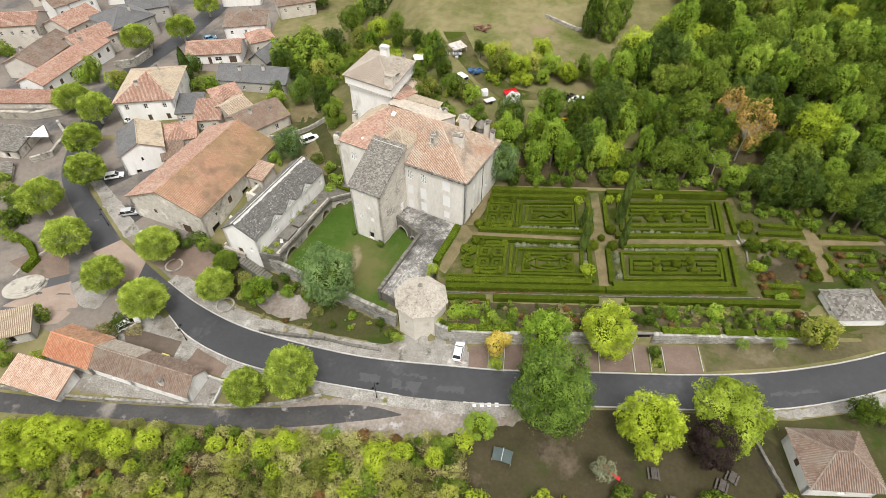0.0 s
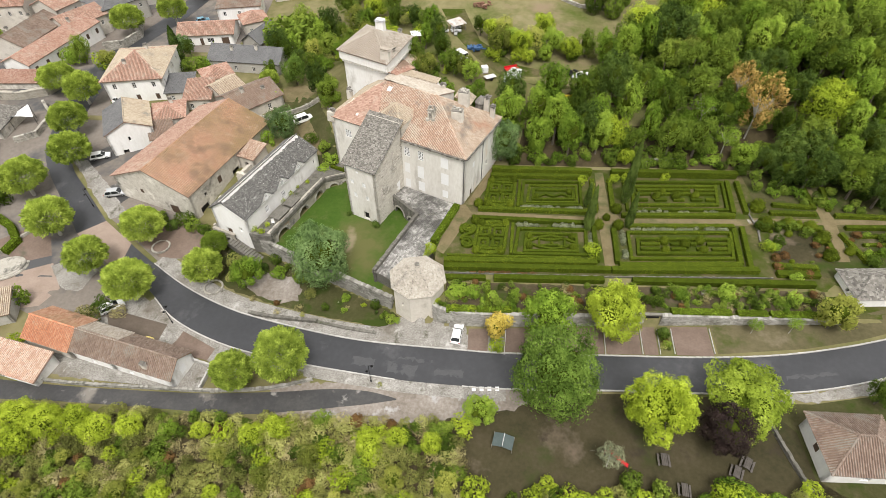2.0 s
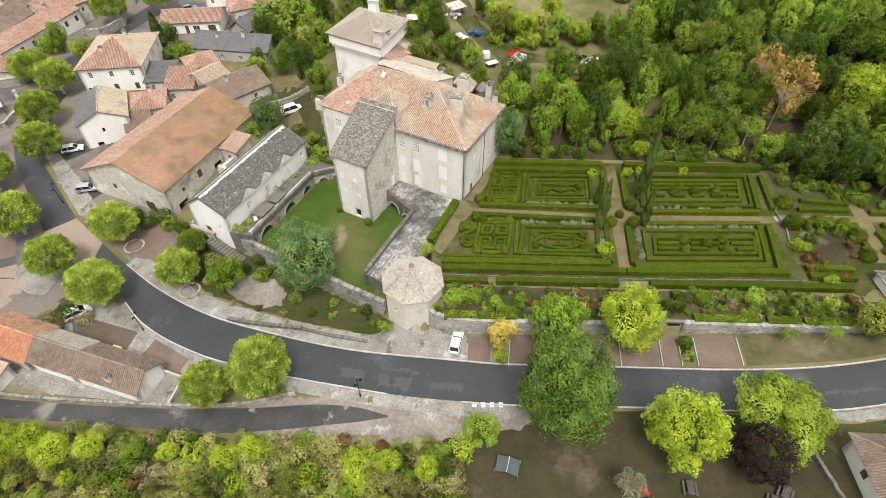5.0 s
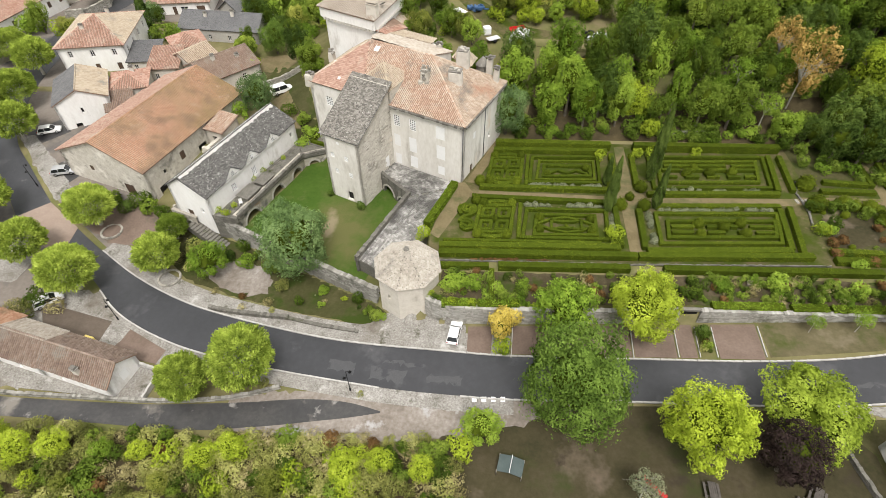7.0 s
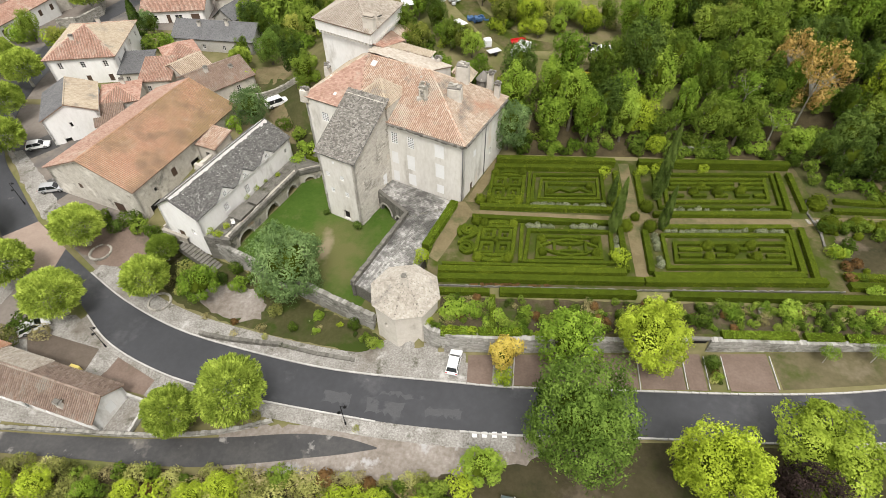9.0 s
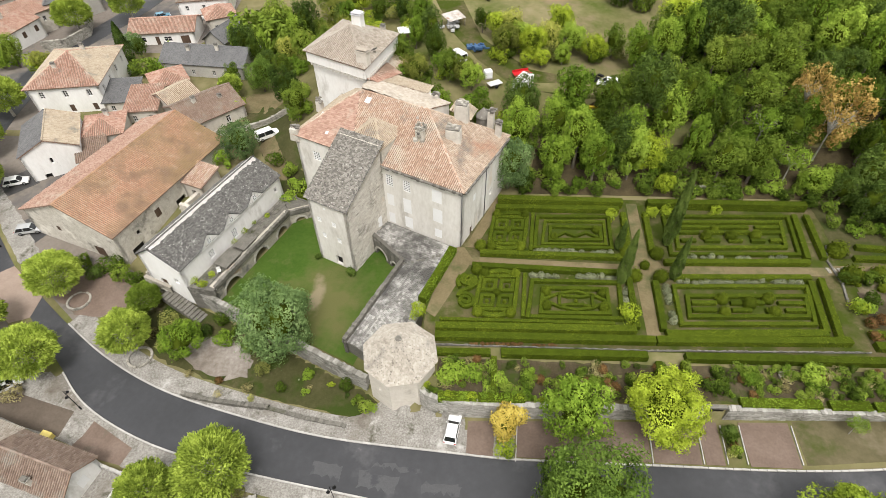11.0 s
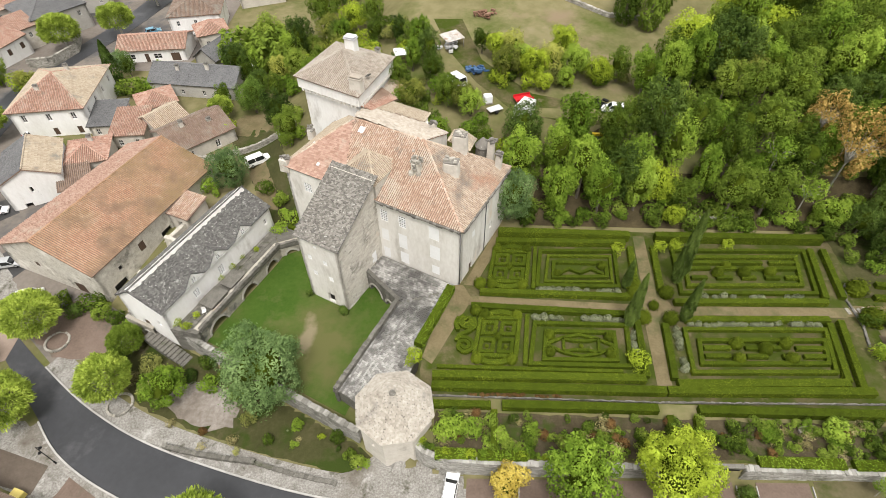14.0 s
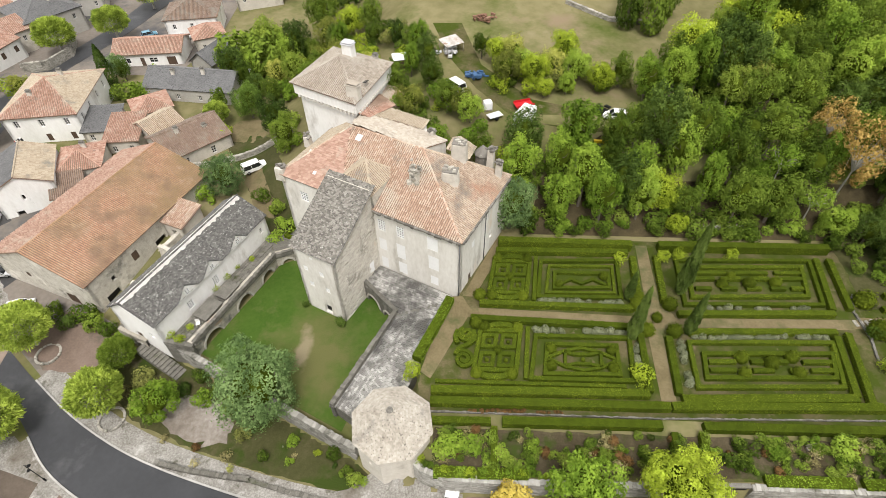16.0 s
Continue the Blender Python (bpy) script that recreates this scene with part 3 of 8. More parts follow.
# ---- walls with openings ----
def wall_panel(parent, name, p0, p1, z0, z1, mat, openings=(), z1b=None, apex=None, thick=.5, label=""):
    """A wall from p0 to p1 (outside on the right hand), with holes (u, z, w, h) through it; z1b: height at p1; apex: (u, z) of a gable."""
    p0, p1 = Vector((*p0, 0)), Vector((*p1, 0))
    L = (p1 - p0).length
    d = (p1 - p0) / L
    out = Vector((d.y, -d.x, 0))
    z1b = z1 if z1b is None else z1b
    flat = min(z1, z1b)
    us = sorted({0, L, *[o[0] - o[2] / 2 for o in openings], *[o[0] + o[2] / 2 for o in openings]})
    zs = sorted({z0, flat, *[o[1] for o in openings], *[o[1] + o[3] for o in openings]})
    us, zs = [u for u in us if -1e-6 <= u <= L + 1e-6], [z for z in zs if z0 - 1e-6 <= z <= flat + 1e-6]
    V, F = [], []

    def at(u, z, deep=0.0):
        q = p0 + d * u - out * deep
        V.append((q.x, q.y, z))
        return len(V) - 1

    for ua, ub in zip(us, us[1:]):
        for za, zb in zip(zs, zs[1:]):
            um, zm = (ua + ub) / 2, (za + zb) / 2
            if any(abs(um - o[0]) < o[2] / 2 and o[1] < zm < o[1] + o[3] for o in openings):
                continue
            F.append([at(ua, za), at(ub, za), at(ub, zb), at(ua, zb)])
            F.append([at(ub, za, thick), at(ua, za, thick), at(ua, zb, thick), at(ub, zb, thick)])
    for o in openings:
        a, b, za, zb = o[0] - o[2] / 2, o[0] + o[2] / 2, o[1], o[1] + o[3]
        for q in (((a, za), (b, za)), ((b, za), (b, zb)), ((b, zb), (a, zb)), ((a, zb), (a, za))):
            F.append([at(*q[0]), at(*q[1]), at(*q[1], thick), at(*q[0], thick)])
    top = [(0, z1), (L, z1b)] if apex is None else [(0, z1), apex, (L, z1b)]
    ring = [(0, flat), *top, (L, flat)]
    ring = [q for i, q in enumerate(ring) if i == 0 or q != ring[i - 1]]
    if len(ring) > 2:
        F.append([at(*q) for q in ring][::-1])
        F.append([at(*q, thick) for q in ring])
    for q, r in zip(top, top[1:]):
        F.append([at(*q), at(*r), at(*r, thick), at(*q, thick)])
    for u, zt in ((0, z1), (L, z1b)):
        F.append([at(u, z0), at(u, zt), at(u, zt, thick), at(u, z0, thick)])
    return mesh_ob(name, V, F, mat, parent, label)


def fill_opening(parent, p0, p1, o, style="window", thick=.5):
    """What stands in an opening (u, z, w, h): a framed window with panes, a closed shutter, a door or a dark void."""
    p0, p1 = Vector((*p0, 0)), Vector((*p1, 0))
    d = (p1 - p0).normalized()
    out = Vector((d.y, -d.x, 0))
    turn = math.degrees(math.atan2(d.y, d.x))
    u, z, w, h = o[:4]

    def c(du, dz, deep):
        q = p0 + d * (u + du) - out * deep
        return (q.x, q.y, z + h / 2 + dz)

    if style == "window":
        bm = bmesh.new()
        for du, dz, bw, bh in ((0, h / 2 - .05, w, .1), (0, -h / 2 + .05, w, .1), (w / 2 - .05, 0, .1, h), (-w / 2 + .05, 0, .1, h), (0, 0, .08, h)):
            add_box(bm, c(du, dz, .22), (bw, .09, bh), turn)
        for k in range(1, 3 if h > 1.3 else 2):
            add_box(bm, c(0, -h / 2 + h * k / (3 if h > 1.3 else 2), .22), (w, .05, .05), turn)
        win = part("window", bm, "frame", parent)
        box("pane", c(0, 0, .26), (w - .06, .02, h - .06), "glass", win, turn)
        return win
    if style == "lattice":                # small-paned white casement
        bm = bmesh.new()
        for k in range(4):
            add_box(bm, c(-w / 2 + .06 + (w - .12) * k / 3, 0, .1), (.12, .08, h), turn)
        rows = max(3, round(h / .36))
        for k in range(rows + 1):
            add_box(bm, c(0, -h / 2 + .05 + (h - .1) * k / rows, .1), (w, .075, .10), turn)
        win = part("window", bm, "panel", parent, "white small-paned casement window")
        box("pane", c(0, 0, .15), (w - .06, .02, h - .06), "glass", win, turn)
        return win
    if style == "shutter":
        sh = box("shutter", c(0, 0, .05), (w - .02, .06, h - .02), "panel", parent, turn, label="pale painted closed shutter")
        return sh
    if style == "door":
        return box("door", c(0, 0, .2), (w - .02, .08, h - .02), "brownwood", parent, turn, label="dark brown wooden door")
    if style == "brown":
        return box("shutter", c(0, 0, .08), (w - .02, .06, h - .02), "brownwood", parent, turn, label="brown wooden shutter")
    return box("recess", c(0, 0, thick - .05), (w + .2, .04, h + .2), "dark", parent, turn, label="dark unlit opening")


def wall(parent, p0, p1, z0, z1, mat, openings=(), name="wall", **k):
    """openings: (u, z, w, h, style)."""
    wp = wall_panel(parent, name, p0, p1, z0, z1, mat, openings, **k)
    for o in openings:
        fill_opening(parent, p0, p1, o, o[4] if len(o) > 4 else "window", k.get("thick", .5))
    return wp


def chimney(parent, x, y, z0, h, w=.9, d=.7, turn=0, mat="beige", cap="lauze", name="chimney"):
    bm = bmesh.new()
    add_box(bm, (x, y, z0 + h / 2), (w, d, h), turn, 0, .03, .94)
    ch = part(name, bm, mat, parent)
    bm = bmesh.new()
    add_box(bm, (x, y, z0 + h + .05), (w + .2, d + .2, .1), turn, 0, .02)
    for sx in (-1, 1):
        for sy in (-1, 1):
            q = Matrix.Rotation(radians(turn), 3, "Z") @ Vector((sx * w * .36, sy * d * .34, 0))
            add_box(bm, (x + q.x, y + q.y, z0 + h + .22), (.16, .16, .26), turn)
    add_box(bm, (x, y, z0 + h + .41), (w + .1, d + .1, .12), turn, 0, .03, .8)
    part("chimney_cap", bm, cap, ch)
    return ch


def house(name, label, cx, cy, turn, L, W, z0, eave, ridge, kind="gable", style="canal", roofmat="tile", wallmat="beige",
          front=(), right=(), backs=(), left=(), over=.35, chimneys=(), category="house", group="", deck="deck", off=0.0, hipcut=.5):
    """A house with its ridge along its length. eave and ridge are heights above z0. off shifts the ridge across the width."""
    hs = thing(name, cx, cy, z0, turn, label, category, group)
    a, b = L / 2, W / 2
    C = [(-a, -b), (a, -b), (a, b), (-a, b)]
    if kind == "shed":                    # falls from the back to the front
        wall(hs, C[0], C[1], -1.5, eave, wallmat, front)
        wall(hs, C[1], C[2], -1.5, eave, wallmat, right, z1b=ridge)
        wall(hs, C[2], C[3], -1.5, ridge, wallmat, backs)
        wall(hs, C[3], C[0], -1.5, ridge, wallmat, left, z1b=eave)
        k = (ridge - eave) / W
        lo, hi = eave - k * over + .12, ridge + k * over + .12
        roof(hs, [[(-a - over, -b - over, lo), (a + over, -b - over, lo), (a + over, b + over, hi), (-a - over, b + over, hi)]], style, roofmat, deck=deck)
    else:
        ap = ridge if kind == "gable" else None
        wall(hs, C[0], C[1], -1.5, eave, wallmat, front)
        wall(hs, C[1], C[2], -1.5, eave, wallmat, right, apex=(b + off, ridge) if ap else None)
        wall(hs, C[2], C[3], -1.5, eave, wallmat, backs)
        wall(hs, C[3], C[0], -1.5, eave, wallmat, left, apex=(b - off, ridge) if ap else None)
        o = over
        zf = eave - o * (ridge - eave) / (b + off) + .12
        zb = eave - o * (ridge - eave) / (b - off) + .12
        r = ridge + .12
        e = [(-a - o, -b - o, zf), (a + o, -b - o, zf), (a + o, b + o, zb), (-a - o, b + o, zb)]
        if kind == "gable":
            r0, r1 = (-a - o, off, r), (a + o, off, r)
            if isinstance(roofmat, tuple):
                roof(hs, [[e[0], e[1], r1, r0]], style, roofmat[0], [(r0, r1)], deck)
                roof(hs, [[e[2], e[3], r0, r1]], style, roofmat[1], (), deck)
            else:
                roof(hs, [[e[0], e[1], r1, r0], [e[2], e[3], r0, r1]], style, roofmat, [(r0, r1)], deck)
        else:
            q = min(a, b * 2 * hipcut)
            r0, r1 = (-a + q, off, r), (a - q, off, r)
            if q >= a - .05:
                r0 = r1 = (0, off, r)
                pl = [[e[0], e[1], r0], [e[1], e[2], r0], [e[2], e[3], r0], [e[3], e[0], r0]]
            else:
                pl = [[e[0], e[1], r1, r0], [e[1], e[2], r1], [e[2], e[3], r0, r1], [e[3], e[0], r0]]
            caps = [(e[0], r0), (e[1], r1), (e[2], r1), (e[3], r0)] + ([(r0, r1)] if r0 != r1 else [])
            if isinstance(roofmat, tuple):
                roof(hs, pl[:1], style, roofmat[0], caps, deck)
                roof(hs, pl[1:], style, roofmat[1], (), deck)
            else:
                roof(hs, pl, style, roofmat, caps, deck)
    for x, y, z, h, *s in chimneys:
        chimney(hs, x, y, z, h, *(s or (.8, .6)))
    return hs


# ---- plants ----
def leaf_quads(C, N, size, r, aspect=.62, along=None):
    """Leaves at the points C, facing about N; along: the direction that they point in."""
    n = len(C)
    N = N + r.normal(0, .42, (n, 3))
    N /= np.linalg.norm(N, axis=1)[:, None] + 1e-9
    A = r.normal(0, 1, (n, 3)) if along is None else along + r.normal(0, .25, (n, 3))
    A = A - (A * N).sum(1)[:, None] * N
    A /= np.linalg.norm(A, axis=1)[:, None] + 1e-9
    B = np.cross(N, A)
    s = size * r.uniform(.6, 1.35, n)[:, None]
    V = np.stack([C - A * s * .45 + B * s * aspect * .62, C - A * s * .45 - B * s * aspect * .62, C + A * s * .7], 1)
    return V.reshape(-1, 3), np.arange(3 * n).reshape(-1, 3)


def crown_points(rad, lobes, n, r, shell=(.72, 1.06), flat=.55, lobe=.5, bottom=-.45):
    """Points on an uneven crown of round lobes, with their outward directions; the crown is centred on the origin."""
    rad = np.array(rad, float)
    D = r.normal(0, 1, (lobes, 3))
    D /= np.linalg.norm(D, axis=1)[:, None]
    D[:, 2] = np.where(D[:, 2] < bottom, -D[:, 2] * .5, D[:, 2])
    Cc = D * flat * r.uniform(.75, 1.12, lobes)[:, None]
    R = lobe * r.uniform(.7, 1.2, lobes)
    P, Q = [], []
    each = int(n / lobes * 1.7)
    for i in range(lobes):
        d = r.normal(0, 1, (each, 3))
        d /= np.linalg.norm(d, axis=1)[:, None]
        sh = np.where(r.uniform(0, 1, each) < .86, r.uniform(*shell, each), r.uniform(1.0, 1.24, each))
        p = Cc[i] + d * (R[i] * sh)[:, None] * (1, 1, 1.18)
        keep = p[:, 2] > bottom - .3
        for j in range(lobes):
            if j != i:
                keep &= np.linalg.norm(p - Cc[j], axis=1) > R[j] * .80
        P.append(p[keep])
        Q.append(d[keep])
    P, Q = np.concatenate(P), np.concatenate(Q)
    pick = r.permutation(len(P))[:n]
    P, Q = P[pick], Q[pick]
    P = P * (1 + .16 * np.array([noise.noise(Vector(v * 4.5)) for v in P]))[:, None]
    return P * rad, Q


KINDS = {}


def tree_kind(key, seed, rad, height, lobes, n, leaf, mat, bark="bark", trunk=.28, style="lobes", flat=.55, lobe=.5, limbs=5, bottom=-.45, inner=.5):
    """Meshes for one kind of tree: a trunk with limbs, and a crown of leaves."""
    r = np.random.default_rng(seed)
    cz, core_faces = height - rad[2] * .92, 0
    if style == "pollard":                # dense round head of upright shoots
        d = r.normal(0, 1, (n, 3))
        d /= np.linalg.norm(d, axis=1)[:, None]
        d[:, 2] = np.where(d[:, 2] < -.55, -d[:, 2], d[:, 2])
        bumps = np.array([noise.noise(Vector(v * 3.2)) for v in d])
        P = d * (np.array(rad) * (1 + bumps[:, None] * .17) * r.uniform(.70, 1.03, n)[:, None])
        N = r.normal(0, 1, (n, 3))
        V, F = leaf_quads(P + (0, 0, cz), np.cross(d, N), leaf, r, .5, d)
    elif style == "spire":                # narrow cypress
        t = r.uniform(0, 1, n) ** .85
        th = r.uniform(0, 2 * math.pi, n)
        rr = np.minimum(1, .45 + t * 2.6) * (1 - t) ** .62 * r.uniform(.78, 1.08, n) * (1 + .12 * np.sin(th * 5 + t * 23))
        d = np.stack([np.cos(th), np.sin(th), np.full(n, .35)], 1)
        P = np.stack([d[:, 0] * rr * rad[0], d[:, 1] * rr * rad[1], .25 + t * (height - .25)], 1)
        V, F = leaf_quads(P, d, leaf, r, .45, np.tile([0, 0, 1.], (n, 1)))
    else:
        P, N = crown_points(rad, lobes, n, r, flat=flat, lobe=lobe, bottom=bottom)
        V, F = leaf_quads(P + (0, 0, cz), N, leaf, r)
        bm = bmesh.new()                  # dark lump inside the crown, painting in its shaded gaps
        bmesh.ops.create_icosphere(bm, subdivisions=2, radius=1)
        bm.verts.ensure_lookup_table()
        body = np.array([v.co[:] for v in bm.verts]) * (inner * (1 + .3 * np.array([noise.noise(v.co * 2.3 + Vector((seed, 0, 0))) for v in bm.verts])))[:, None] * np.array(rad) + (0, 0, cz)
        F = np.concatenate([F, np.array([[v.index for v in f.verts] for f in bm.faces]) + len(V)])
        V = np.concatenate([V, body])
        core_faces = len(bm.faces)
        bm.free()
    crown = mesh_ob("crown", V, F, [mat, "core"], index=[0] * (len(F) - core_faces) + [1] * core_faces)
    bm = bmesh.new()
    top = cz + rad[2] * (.55 if style != "spire" else .3)
    fork = max(height * .22, cz - rad[2] * .55)
    bend = Vector((r.normal(0, .12), r.normal(0, .12), fork))
    add_tube(bm, (0, 0, -.6), bend, trunk * 1.25, trunk * .8, 8)
    if style != "spire":
        for i in range(limbs):
            a = 2 * math.pi * (i + r.uniform(-.3, .3)) / limbs
            mid = bend + Vector((math.cos(a) * rad[0] * .32, math.sin(a) * rad[1] * .32, (top - fork) * .45))
            tip = Vector((math.cos(a) * rad[0] * .66, math.sin(a) * rad[1] * .66, cz + rad[2] * r.uniform(.0, .5)))
            add_tube(bm, bend, mid, trunk * .55, trunk * .36, 6, False)
            add_tube(bm, mid, tip, trunk * .36, trunk * .08, 5, False)
            for _ in range(2):
                e = mid.lerp(tip, .45) + Vector(r.normal(0, .22, 3).tolist()) * rad[0]
                add_tube(bm, mid.lerp(tip, .3), e, trunk * .2, trunk * .04, 4, False)
    else:
        add_tube(bm, bend, (0, 0, height * .8), trunk * .8, trunk * .1, 6)
    stem = part("trunk", bm, bark)
    KINDS[key] = (stem.data, crown.data)
    for o in (stem, crown):
        bpy.data.objects.remove(o)


def plant(key, x, y, size=1.0, turn=None, label="", name="tree", group="", category="tree", tall=1.0, z=None, lean=(0, 0), mat=None):
    z = ground(x, y) if z is None else z
    ob = new(name)
    turn = random.uniform(0, 360) if turn is None else turn
    ob.matrix_basis = pose(x, y, z, lean[0], lean[1], turn) @ Matrix.Diagonal((size, size, size * tall, 1))
    tagged(ob, label, category, group)
    for nm, data in zip(("trunk", "crown"), KINDS[key]):
        if mat and nm == "crown":
            if (key, mat) not in KINDS:
                KINDS[key, mat] = data.copy()
                KINDS[key, mat].materials[0] = M[mat]
            data = KINDS[key, mat]
        c = new(nm, data)
        c.parent = ob
    return ob


def bush_kind(key, seed, rad, n, leaf, mat, lobes=7, flat=.5, lobe=.55):
    r = np.random.default_rng(seed)
    P, N = crown_points(rad, lobes, n, r, flat=flat, lobe=lobe, bottom=-.35)
    V, F = leaf_quads(P + (0, 0, rad[2] * .62), N, leaf, r)
    if lobes == 1:                        # a clipped ball has a solid body under its leaves
        bm = bmesh.new()
        bmesh.ops.create_icosphere(bm, subdivisions=2, radius=1, matrix=Matrix.Translation((0, 0, rad[2] * .62)) @ Matrix.Diagonal((*[q * .97 for q in rad], 1)))
        bm.verts.ensure_lookup_table()
        body = np.array([v.co[:] for v in bm.verts])
        F = np.concatenate([F, np.array([[v.index for v in f.verts] for f in bm.faces]) + len(V)])
        V = np.concatenate([V, body])
        bm.free()
    o = mesh_ob("bush", V, F, mat)
    KINDS[key] = o.data
    bpy.data.objects.remove(o)


def bush(key, x, y, size=1.0, label="", name="bush", group="", category="bush", tall=1.0, z=None):
    ob = new(name, KINDS[key])
    z = ground(x, y) if z is None else garden_level(x, y) if z == GARDEN else z
    ob.matrix_basis = pose(x, y, z - .05, 0, 0, random.uniform(0, 360)) @ Matrix.Diagonal((size, size, size * tall, 1))
    return tagged(ob, label, category, group)


def joined(name, spots, label, category="bush"):
    """Many bushes as one mesh of kind stuff: spots of (key, x, y, size)."""
    V, F, I, mats, n = [], [], [], [], 0
    for key, x, y, size in spots:
        me = KINDS[key]
        v = np.empty(len(me.vertices) * 3)
        me.vertices.foreach_get("co", v)
        v = v.reshape(-1, 3) * size
        a = random.uniform(0, 6.28)
        c, s = math.cos(a), math.sin(a)
        v = np.column_stack([v[:, 0] * c - v[:, 1] * s + x, v[:, 0] * s + v[:, 1] * c + y, v[:, 2] + ground(x, y) - .05])
        V.append(v)
        f = np.empty(len(me.polygons) * 3, int)
        me.polygons.foreach_get("vertices", f)
        f = f.reshape(-1, 3)
        F.append(f + n)
        n += len(v)
        m = me.materials[0]
        if m not in mats:
            mats.append(m)
        I += [mats.index(m)] * len(f)
    ob = mesh_ob(name, np.concatenate(V), np.concatenate(F), [])
    for m in mats:
        ob.data.materials.append(m)
    ob.data.polygons.foreach_set("material_index", I)
    ob.data.update()
    return tagged(ob, label, category, kind="stuff")


tree_kind("plane_a", 1, (4.1, 4.1, 3.3), 8.0, 0, 11000, .38, "l_plane", "barkpale", .30, "pollard")
tree_kind("plane_b", 2, (4.3, 3.9, 3.1), 7.7, 0, 17000, .30, "l_plane", "barkpale", .32, "pollard")
for i in range(4):
    tree_kind(f"green_{i}", 10 + i, (4.2, 4.0, 5.2), 10.6 + i * .5, 34, 5200, .31, "l_green", flat=.76, lobe=.26, bottom=-.85)
for i in range(2):
    tree_kind(f"lime_{i}", 20 + i, (4.2, 4.2, 4.2), 9.2, 30, 6800, .26, "l_lime", flat=.70, lobe=.31, bottom=-.75)
    tree_kind(f"fresh_{i}", 24 + i, (4.1, 4.0, 4.2), 8.8, 34, 6400, .27, "l_fresh", flat=.74, lobe=.26, bottom=-.75)
    tree_kind(f"dark_{i}", 28 + i, (4.3, 4.2, 5.6), 11.8, 34, 5200, .32, "l_dark", flat=.75, lobe=.26, bottom=-.85)
    tree_kind(f"olive_{i}", 32 + i, (4.0, 3.9, 4.4), 9.0, 24, 5000, .31, "l_olive", flat=.68, lobe=.34, bottom=-.85)
for i in range(2):
    tree_kind(f"ash_{i}", 36 + i, (3.7, 3.6, 5.8), 12.6, 30, 6000, .31, "l_fresh", flat=.72, lobe=.27, bottom=-.9)
tree_kind("big_dark", 40, (6.4, 6.0, 6.4), 13.0, 44, 30000, .25, "l_deep", trunk=.45, flat=.70, lobe=.30, bottom=-.75)
tree_kind("big_lime", 50, (5.5, 5.3, 5.2), 11.4, 42, 17000, .24, "l_lime", trunk=.38, flat=.74, lobe=.24, bottom=-.8)
tree_kind("grey", 41, (4.6, 4.4, 5.4), 11.0, 38, 18000, .21, "l_grey", trunk=.35, flat=.68, lobe=.31, bottom=-.8)
tree_kind("purple", 42, (4.0, 4.0, 3.8), 8.0, 30, 16000, .21, "l_purple", flat=.66, lobe=.33)
tree_kind("yellow", 43, (2.6, 2.6, 2.4), 5.4, 16, 3400, .26, "l_yellow", trunk=.15, flat=.64, lobe=.36)
tree_kind("orange", 44, (4.2, 4.0, 6.0), 14.0, 34, 4200, .30, "l_orange", "barkpale", .14, flat=.78, lobe=.26, limbs=22, bottom=-.8, inner=.05)
tree_kind("sparse", 45, (3.6, 3.6, 4.0), 10.0, 20, 1700, .32, "l_fresh", "barkpale", .14, flat=.7, lobe=.33, limbs=9, inner=.05)
tree_kind("cypress", 46, (.95, .95, 4), 8.0, 0, 4500, .26, "l_cypress", trunk=.18, style="spire")
tree_kind("fir", 47, (3.4, 3.4, 6), 17.0, 0, 3600, .6, "l_dark", trunk=.3, style="spire")
tree_kind("broad_yellowgreen", 48, (5.8, 5.4, 4.2), 8.8, 46, 20000, .24, "l_spread", trunk=.35, flat=.76, lobe=.24)
for i in range(3):
    bush_kind(f"scrub_{i}", 60 + i, (1.6, 1.5, 1.3), 1100, .155, "l_scrub", 15, .68, .33)
    bush_kind(f"green_bush_{i}", 64 + i, (1.5, 1.4, 1.4), 760, .23, "l_green", 11, .6, .42)
    bush_kind(f"lime_bush_{i}", 68 + i, (1.7, 1.6, 1.5), 860, .21, "l_lime", 11, .6, .42)
    bush_kind(f"fresh_bush_{i}", 72 + i, (1.5, 1.5, 1.4), 760, .23, "l_fresh", 11, .6, .42)
    bush_kind(f"far_{i}", 84 + i, (4.4, 4.2, 5.0), 900, .90, ("l_green", "l_dark", "l_olive")[i], 20, .66, .36)
bush_kind("straw", 76, (1.4, 1.3, .9), 620, .17, "l_straw")
bush_kind("russet", 77, (1.2, 1.2, .9), 620, .2, "l_russet")
bush_kind("lavender", 78, (.7, .7, .45), 220, .14, "l_lavender", 5)
bush_kind("rose", 79, (.7, .7, .75), 200, .18, "l_green", 5)
bush_kind("ball", 80, (.62, .62, .62), 900, .13, "l_box", 1, 0.0, 1.0)
bush_kind("dark_ball", 81, (1.2, 1.2, 1.15), 1500, .17, "l_dark", 6)


